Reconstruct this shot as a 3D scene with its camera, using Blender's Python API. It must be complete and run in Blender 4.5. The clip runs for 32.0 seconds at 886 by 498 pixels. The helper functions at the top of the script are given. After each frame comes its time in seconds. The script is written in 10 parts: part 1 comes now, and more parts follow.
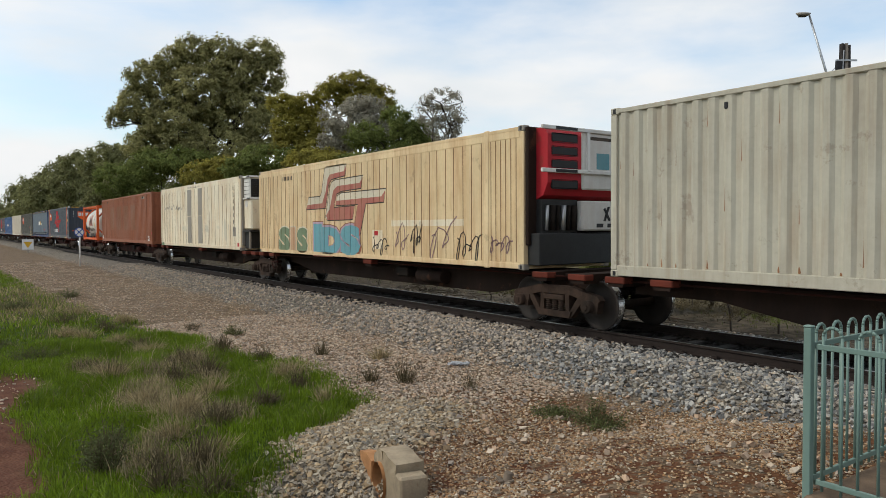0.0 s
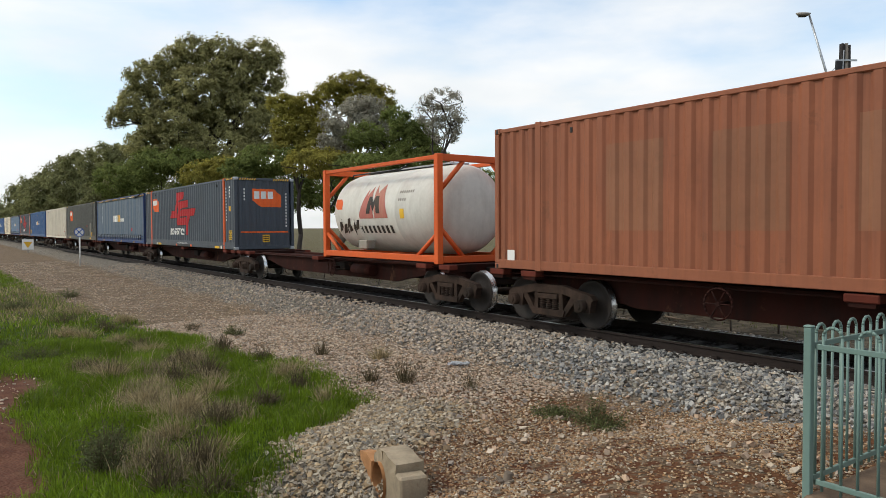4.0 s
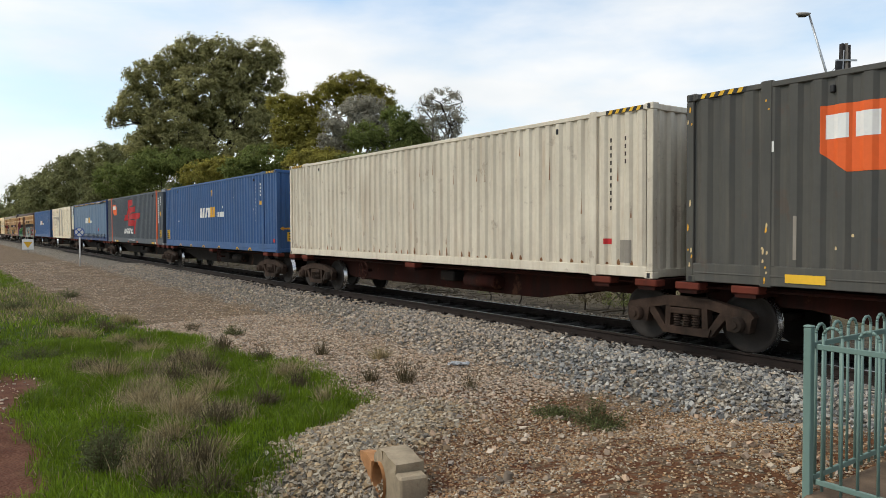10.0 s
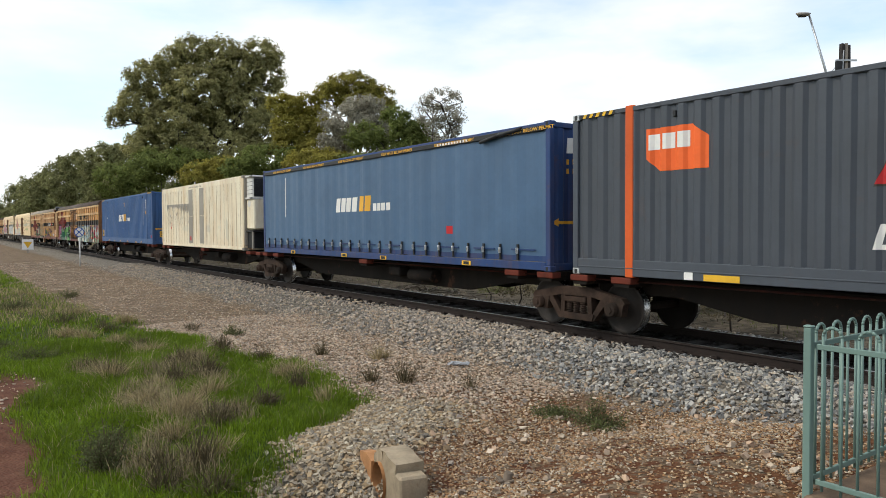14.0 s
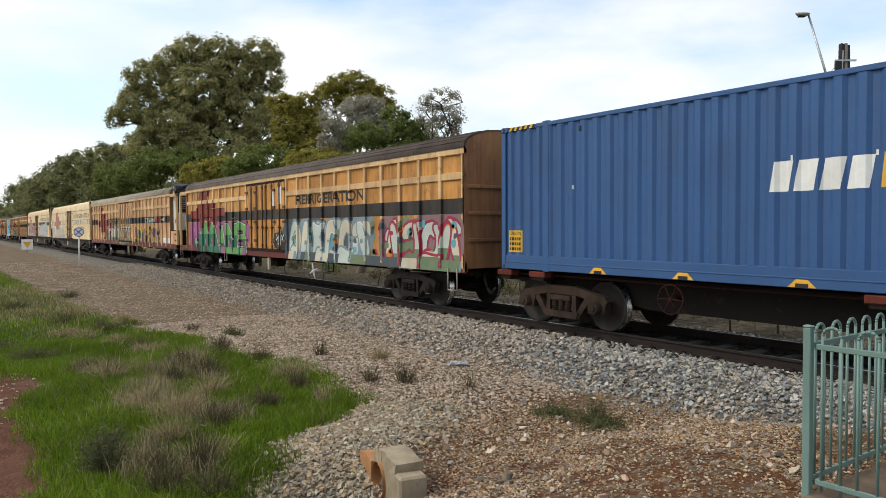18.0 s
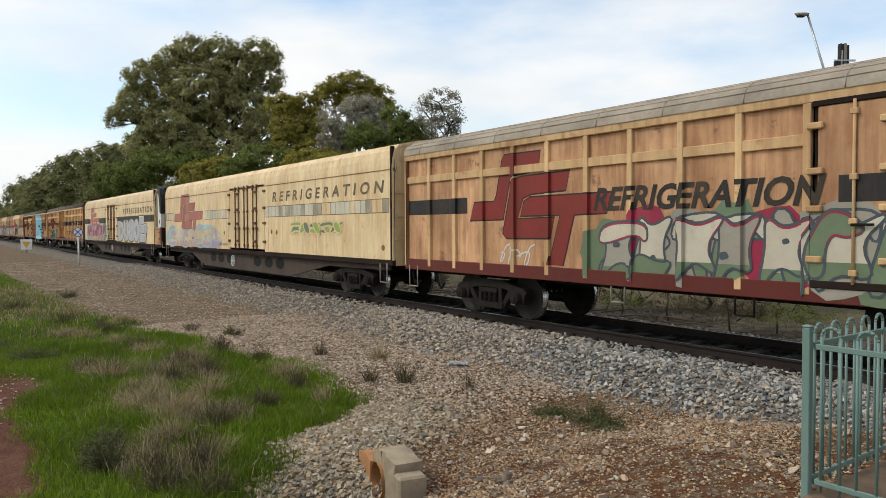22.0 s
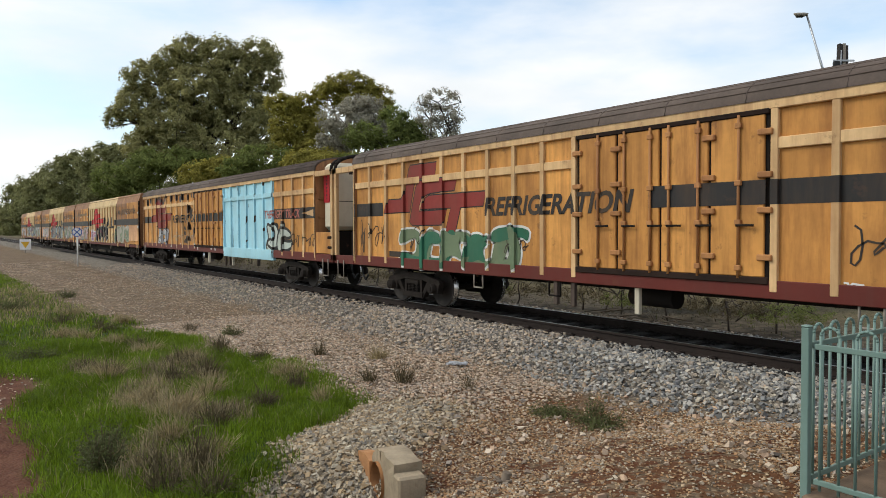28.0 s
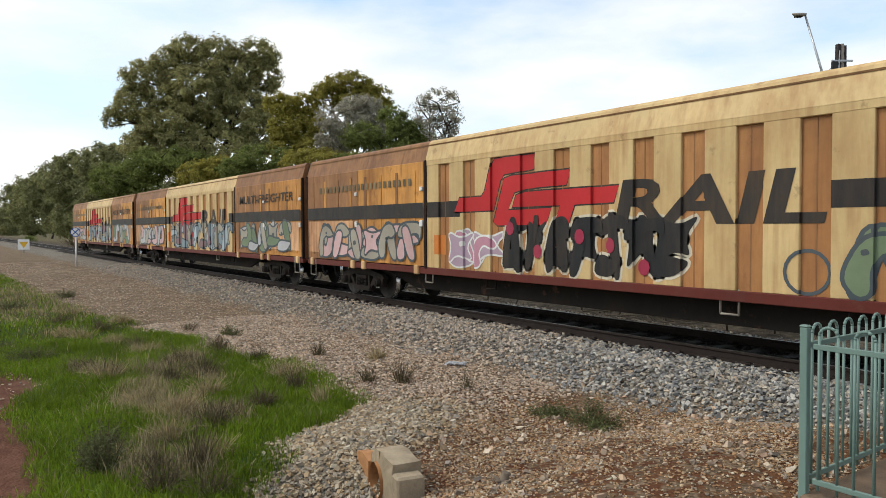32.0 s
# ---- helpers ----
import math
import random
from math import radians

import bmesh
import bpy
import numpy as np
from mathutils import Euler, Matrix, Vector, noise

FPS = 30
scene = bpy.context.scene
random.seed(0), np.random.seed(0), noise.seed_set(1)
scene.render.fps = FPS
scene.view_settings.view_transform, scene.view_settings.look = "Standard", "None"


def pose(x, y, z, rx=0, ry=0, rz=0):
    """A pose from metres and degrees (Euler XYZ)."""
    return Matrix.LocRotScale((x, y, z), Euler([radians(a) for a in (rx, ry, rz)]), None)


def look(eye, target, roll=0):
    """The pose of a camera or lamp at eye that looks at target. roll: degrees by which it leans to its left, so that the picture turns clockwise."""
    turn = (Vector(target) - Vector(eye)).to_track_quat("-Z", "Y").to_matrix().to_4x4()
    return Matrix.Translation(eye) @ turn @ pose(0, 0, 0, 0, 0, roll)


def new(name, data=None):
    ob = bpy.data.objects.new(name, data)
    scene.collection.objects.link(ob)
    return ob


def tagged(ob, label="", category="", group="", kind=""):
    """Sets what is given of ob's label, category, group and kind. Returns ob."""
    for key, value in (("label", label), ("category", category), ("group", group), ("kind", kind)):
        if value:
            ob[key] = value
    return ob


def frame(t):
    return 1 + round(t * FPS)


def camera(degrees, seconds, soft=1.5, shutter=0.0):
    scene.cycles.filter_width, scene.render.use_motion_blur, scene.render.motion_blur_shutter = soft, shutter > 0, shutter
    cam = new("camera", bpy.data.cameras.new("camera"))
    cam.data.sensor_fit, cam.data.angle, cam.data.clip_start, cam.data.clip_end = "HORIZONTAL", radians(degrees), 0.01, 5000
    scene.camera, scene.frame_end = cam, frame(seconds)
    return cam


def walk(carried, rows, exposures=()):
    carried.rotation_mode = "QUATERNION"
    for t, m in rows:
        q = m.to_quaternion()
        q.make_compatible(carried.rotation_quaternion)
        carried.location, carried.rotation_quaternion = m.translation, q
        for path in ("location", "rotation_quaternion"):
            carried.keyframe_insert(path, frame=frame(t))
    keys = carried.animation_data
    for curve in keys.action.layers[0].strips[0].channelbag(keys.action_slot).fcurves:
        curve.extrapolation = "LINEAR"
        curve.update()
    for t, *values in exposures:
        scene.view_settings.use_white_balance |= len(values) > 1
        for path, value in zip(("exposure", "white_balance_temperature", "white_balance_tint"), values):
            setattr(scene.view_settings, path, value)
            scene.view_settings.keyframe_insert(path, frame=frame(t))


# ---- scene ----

# The track runs along X; the train comes from -X and leaves to +X. Rail heads lie at z = 0.
TRACK_Y = 10.75
EYE = (0.0, 0.0, 1.935)
SECONDS = 32.0


def aim(turn):
    """The camera's pose, turned by so many degrees to the right of its first heading."""
    a, p = radians(35.43 + turn), radians(1.779)
    way = Vector((-math.cos(a) * math.cos(p), math.sin(a) * math.cos(p), -math.sin(p)))
    return look(EYE, Vector(EYE) + way, -0.29)


cam = camera(64.1, SECONDS, 0.85)
walk(cam, [(0, aim(0)), (8, aim(0)), (16, aim(0.02)), (22, aim(0.09)), (28, aim(0.15)), (32, aim(0.25))],
     exposures=[(0, -0.34), (2.5, -0.34), (4.5, -0.16), (8.8, -0.04), (10, -0.22), (11, -0.22), (12, -0.08), (13, -0.02), (14, -0.03), (17, -0.14), (19, -0.09), (21.5, -0.22), (25.5, -0.32), (28.5, -0.16), (30, -0.2), (32, -0.1)])


def run(t):
    """How far the train has gone by t seconds."""
    return 11.006 * t - 0.00729 * t * t + 0.000333 * t ** 3


# ---- sky and sun ----
def make_world():
    w = bpy.data.worlds.new("sky")
    scene.world = w
    w.use_nodes = True
    nt = w.node_tree
    nt.nodes.clear()
    out = nt.nodes.new("ShaderNodeOutputWorld")
    bg = nt.nodes.new("ShaderNodeBackground")
    sky = nt.nodes.new("ShaderNodeTexSky")
    sky.sky_type, sky.sun_disc = "NISHITA", False
    sky.sun_elevation, sky.sun_rotation = radians(42), radians(215)
    sky.air_density, sky.dust_density = 1.0, 2.0
    co = nt.nodes.new("ShaderNodeTexCoord")
    mp = nt.nodes.new("ShaderNodeMapping")
    mp.inputs["Scale"].default_value = (1.0, 1.0, 3.2)
    n1 = nt.nodes.new("ShaderNodeTexNoise")
    n1.inputs["Scale"].default_value, n1.inputs["Detail"].default_value = 1.9, 7
    n1.inputs["Roughness"].default_value = 0.52
    ramp = nt.nodes.new("ShaderNodeValToRGB")
    ramp.color_ramp.elements[0].position, ramp.color_ramp.elements[1].position = 0.36, 0.60
    ramp.color_ramp.elements[0].color = (0.22, 0.22, 0.22, 1)
    n2 = nt.nodes.new("ShaderNodeTexNoise")
    n2.inputs["Scale"].default_value, n2.inputs["Detail"].default_value = 3.1, 5
    cloud = nt.nodes.new("ShaderNodeMix")
    cloud.data_type = "RGBA"
    cloud.inputs[6].default_value, cloud.inputs[7].default_value = (0.86, 0.90, 0.925, 1), (1.0, 1.0, 0.995, 1)
    r2 = nt.nodes.new("ShaderNodeValToRGB")
    r2.color_ramp.elements[0].position, r2.color_ramp.elements[1].position = 0.36, 0.62
    scale = nt.nodes.new("ShaderNodeMix")
    scale.data_type, scale.blend_type = "RGBA", "MULTIPLY"
    scale.inputs[0].default_value = 1.0
    scale.inputs[7].default_value = (0.17, 0.207, 0.215, 1)
    mix = nt.nodes.new("ShaderNodeMix")
    mix.data_type = "RGBA"
    lk = nt.links.new
    lk(co.outputs["Generated"], mp.inputs["Vector"])
    lk(mp.outputs[0], n1.inputs["Vector"])
    lk(mp.outputs[0], n2.inputs["Vector"])
    lk(n1.outputs[0], ramp.inputs[0])
    lk(n2.outputs[0], r2.inputs[0])
    lk(r2.outputs[0], cloud.inputs[0])
    lk(sky.outputs[0], scale.inputs[6])
    lk(ramp.outputs[0], mix.inputs[0])
    lk(scale.outputs[2], mix.inputs[6])
    lk(cloud.outputs[2], mix.inputs[7])
    lk(mix.outputs[2], bg.inputs[0])
    bg.inputs[1].default_value = 1.2
    lk(bg.outputs[0], out.inputs[0])


make_world()
sun = new("sun", bpy.data.lights.new("sun", "SUN"))
sun.data.energy, sun.data.angle, sun.data.color = 1.65, radians(18), (1.0, 0.91, 0.78)
sun.matrix_world = look((-14, -20, 24), (0, 0, 0))


# ---- materials ----
def mat(name, col, rough=0.6, metal=0.0, var=0.25, scale=1.2, grain=0.12, bump=0.15, bscale=40.0,
        streak=None, samount=0.0, spots=None, spamount=0.0, stretch=(1, 1, 1), spec=0.35, coord="Object", bdist=0.004, island=0.0, hues=None, glow=0.0, tint=0.0, runs=None, ramount=0.0):
    """A surface: base colour varied at two scales, streaks that run downwards, spots of wear, and a fine relief."""
    m = bpy.data.materials.new(name)
    m.use_nodes = True
    nt = m.node_tree
    lk = nt.links.new
    b = nt.nodes["Principled BSDF"]
    b.inputs["Roughness"].default_value, b.inputs["Metallic"].default_value = rough, metal
    b.inputs["Specular IOR Level"].default_value = spec
    co = nt.nodes.new("ShaderNodeTexCoord")
    mp = nt.nodes.new("ShaderNodeMapping")
    mp.inputs["Scale"].default_value = stretch
    lk(co.outputs[coord], mp.inputs["Vector"])

    def noise_node(s, detail=5, vec=None, rough_=0.6):
        n = nt.nodes.new("ShaderNodeTexNoise")
        n.inputs["Scale"].default_value, n.inputs["Detail"].default_value = s, detail
        n.inputs["Roughness"].default_value = rough_
        lk((vec or mp).outputs[0], n.inputs["Vector"])
        return n.outputs[0]

    def ramp(src, lo, hi):
        r = nt.nodes.new("ShaderNodeMapRange")
        r.inputs[1].default_value, r.inputs[2].default_value = lo, hi
        lk(src, r.inputs[0])
        return r.outputs[0]

    def mixed(kind, fac, a, bb):
        x = nt.nodes.new("ShaderNodeMix")
        x.data_type, x.blend_type = "RGBA", kind
        for sock, v in ((0, fac), (6, a), (7, bb)):
            if isinstance(v, (int, float)):
                x.inputs[sock].default_value = v
            elif isinstance(v, tuple):
                x.inputs[sock].default_value = (*v[:3], 1)
            else:
                lk(v, x.inputs[sock])
        return x.outputs[2]

    dark = tuple(c * (1 - var) for c in col)
    light = tuple(min(0.92, c * (1 + var * 0.6)) for c in col)
    c = mixed("MIX", ramp(noise_node(scale), 0.32, 0.68), dark, light)
    g = ramp(noise_node(scale * 17, 4), 0.3, 0.7)
    c = mixed("MULTIPLY", grain * 2, c, mixed("MIX", g, (0.55, 0.55, 0.55), (1.0, 1.0, 1.0)))
    if island:
        gi = nt.nodes.new("ShaderNodeNewGeometry")
        c = mixed("MULTIPLY", 1.0, c, mixed("MIX", gi.outputs["Random Per Island"], (1 - island,) * 3, (1 + island * 0.4,) * 3))
    if hues:
        gi = nt.nodes.new("ShaderNodeNewGeometry")
        cr = nt.nodes.new("ShaderNodeValToRGB")
        cr.color_ramp.interpolation = "CONSTANT"
        els = cr.color_ramp.elements
        els[1].position = 1.0 - 1.0 / len(hues)
        for k in range(1, len(hues) - 1):
            els.new(k / len(hues))
        for k, h in enumerate(hues):
            els[k].position, els[k].color = k / len(hues), (*h, 1)
        lk(gi.outputs["Random Per Island"], cr.inputs[0])
        c = mixed("MULTIPLY", grain * 3, cr.outputs[0], mixed("MIX", g, (0.5, 0.5, 0.5), (1.0, 1.0, 1.0)))
    if tint:
        oi = nt.nodes.new("ShaderNodeObjectInfo")
        c = mixed("MULTIPLY", 1.0, c, mixed("MIX", oi.outputs["Random"], (1 - tint, 1 - tint * 1.15, 1 - tint * 1.3), (1 + tint * 0.5,) * 3))
    if runs:
        # thin runs of rust, in places only
        mr = nt.nodes.new("ShaderNodeMapping")
        mr.inputs["Scale"].default_value = (8.0, 8.0, 0.4)
        lk(co.outputs[coord], mr.inputs["Vector"])
        k = nt.nodes.new("ShaderNodeMath")
        k.operation = "MULTIPLY"
        lk(ramp(noise_node(1.0, 3, mr, 0.55), 0.47, 0.7), k.inputs[0])
        lk(ramp(noise_node(0.9, 4), 0.36, 0.62), k.inputs[1])
        q = nt.nodes.new("ShaderNodeMath")
        q.operation = "MULTIPLY"
        lk(k.outputs[0], q.inputs[0])
        q.inputs[1].default_value = ramount
        c = mixed("MIX", q.outputs[0], c, runs)
    if streak:
        ms = nt.nodes.new("ShaderNodeMapping")
        ms.inputs["Scale"].default_value = (1.6, 1.6, 0.5)
        lk(co.outputs[coord], ms.inputs["Vector"])
        mf = nt.nodes.new("ShaderNodeMapping")
        mf.inputs["Scale"].default_value = (7.0, 7.0, 0.9)
        lk(co.outputs[coord], mf.inputs["Vector"])
        fine = nt.nodes.new("ShaderNodeMath")
        fine.operation = "MULTIPLY_ADD"
        lk(noise_node(1.0, 5, mf, 0.65), fine.inputs[0])
        fine.inputs[1].default_value = 0.6
        lk(noise_node(1.0, 6, ms, 0.6), fine.inputs[2])
        s = ramp(fine.outputs[0], 0.72, 1.05)
        k = nt.nodes.new("ShaderNodeMath")
        k.operation = "MULTIPLY"
        lk(s, k.inputs[0])
        k.inputs[1].default_value = samount
        c = mixed("MIX", k.outputs[0], c, streak)
    if spots:
        s = ramp(noise_node(scale * 3.3, 8, None, 0.7), 0.60, 0.66)
        k = nt.nodes.new("ShaderNodeMath")
        k.operation = "MULTIPLY"
        lk(s, k.inputs[0])
        k.inputs[1].default_value = spamount
        c = mixed("MIX", k.outputs[0], c, spots)
    lk(c, b.inputs["Base Color"])
    if glow:
        # thin leaves let some light through
        tr, sh = nt.nodes.new("ShaderNodeBsdfTranslucent"), nt.nodes.new("ShaderNodeMixShader")
        lk(c, tr.inputs["Color"])
        sh.inputs[0].default_value = glow
        lk(b.outputs[0], sh.inputs[1])
        lk(tr.outputs[0], sh.inputs[2])
        lk(sh.outputs[0], nt.nodes["Material Output"].inputs["Surface"])
    rr = nt.nodes.new("ShaderNodeMapRange")
    rr.inputs[3].default_value, rr.inputs[4].default_value = max(0.05, rough - 0.12), min(1.0, rough + 0.12)
    lk(noise_node(scale * 6, 3), rr.inputs[0])
    lk(rr.outputs[0], b.inputs["Roughness"])
    if bump:
        bp = nt.nodes.new("ShaderNodeBump")
        bp.inputs["Strength"].default_value, bp.inputs["Distance"].default_value = bump, bdist
        lk(noise_node(bscale, 4), bp.inputs["Height"])
        lk(bp.outputs[0], b.inputs["Normal"])
    return m


def paint(name, col, streak=(0.16, 0.08, 0.035), samount=0.25, spamount=0.3, rough=0.55, var=0.12, **kw):
    kw.setdefault("tint", 0.1)
    kw.setdefault("spec", 0.1 if rough >= 0.8 else 0.22)
    return mat(name, col, rough, 0.0, var, 0.7, 0.08, 0.08, 60.0, streak, samount, (0.12, 0.055, 0.03), spamount, **kw)


STONE_HUES = [(0.46, 0.375, 0.285), (0.28, 0.25, 0.22), (0.55, 0.44, 0.33), (0.36, 0.32, 0.275), (0.47, 0.345, 0.235), (0.19, 0.17, 0.15), (0.43, 0.36, 0.295), (0.60, 0.505, 0.40), (0.305, 0.265, 0.22), (0.39, 0.335, 0.28)]
FRESH_HUES = [(0.31, 0.30, 0.28), (0.20, 0.198, 0.192), (0.41, 0.385, 0.34), (0.265, 0.26, 0.245), (0.46, 0.405, 0.325), (0.15, 0.147, 0.142), (0.35, 0.32, 0.28), (0.53, 0.50, 0.45), (0.225, 0.225, 0.222), (0.39, 0.345, 0.285)]
SLOPE_HUES = [(0.48, 0.36, 0.255), (0.33, 0.25, 0.18), (0.57, 0.45, 0.33), (0.42, 0.29, 0.20), (0.31, 0.265, 0.22), (0.46, 0.34, 0.245), (0.63, 0.52, 0.40), (0.25, 0.19, 0.145), (0.52, 0.36, 0.24), (0.39, 0.315, 0.245)]
GRAVEL_HUES = [(0.423, 0.276, 0.152), (0.276, 0.166, 0.087), (0.515, 0.377, 0.235), (0.340, 0.184, 0.087), (0.267, 0.221, 0.175), (0.386, 0.276, 0.166), (0.570, 0.488, 0.368), (0.221, 0.133, 0.074), (0.432, 0.248, 0.124), (0.313, 0.248, 0.184)]
RUBBLE_HUES = [(0.412, 0.333, 0.231), (0.323, 0.252, 0.169), (0.49, 0.405, 0.293), (0.274, 0.225, 0.162), (0.372, 0.279, 0.169), (0.549, 0.477, 0.362), (0.235, 0.207, 0.169), (0.441, 0.324, 0.193), (0.353, 0.297, 0.223), (0.294, 0.207, 0.123)]

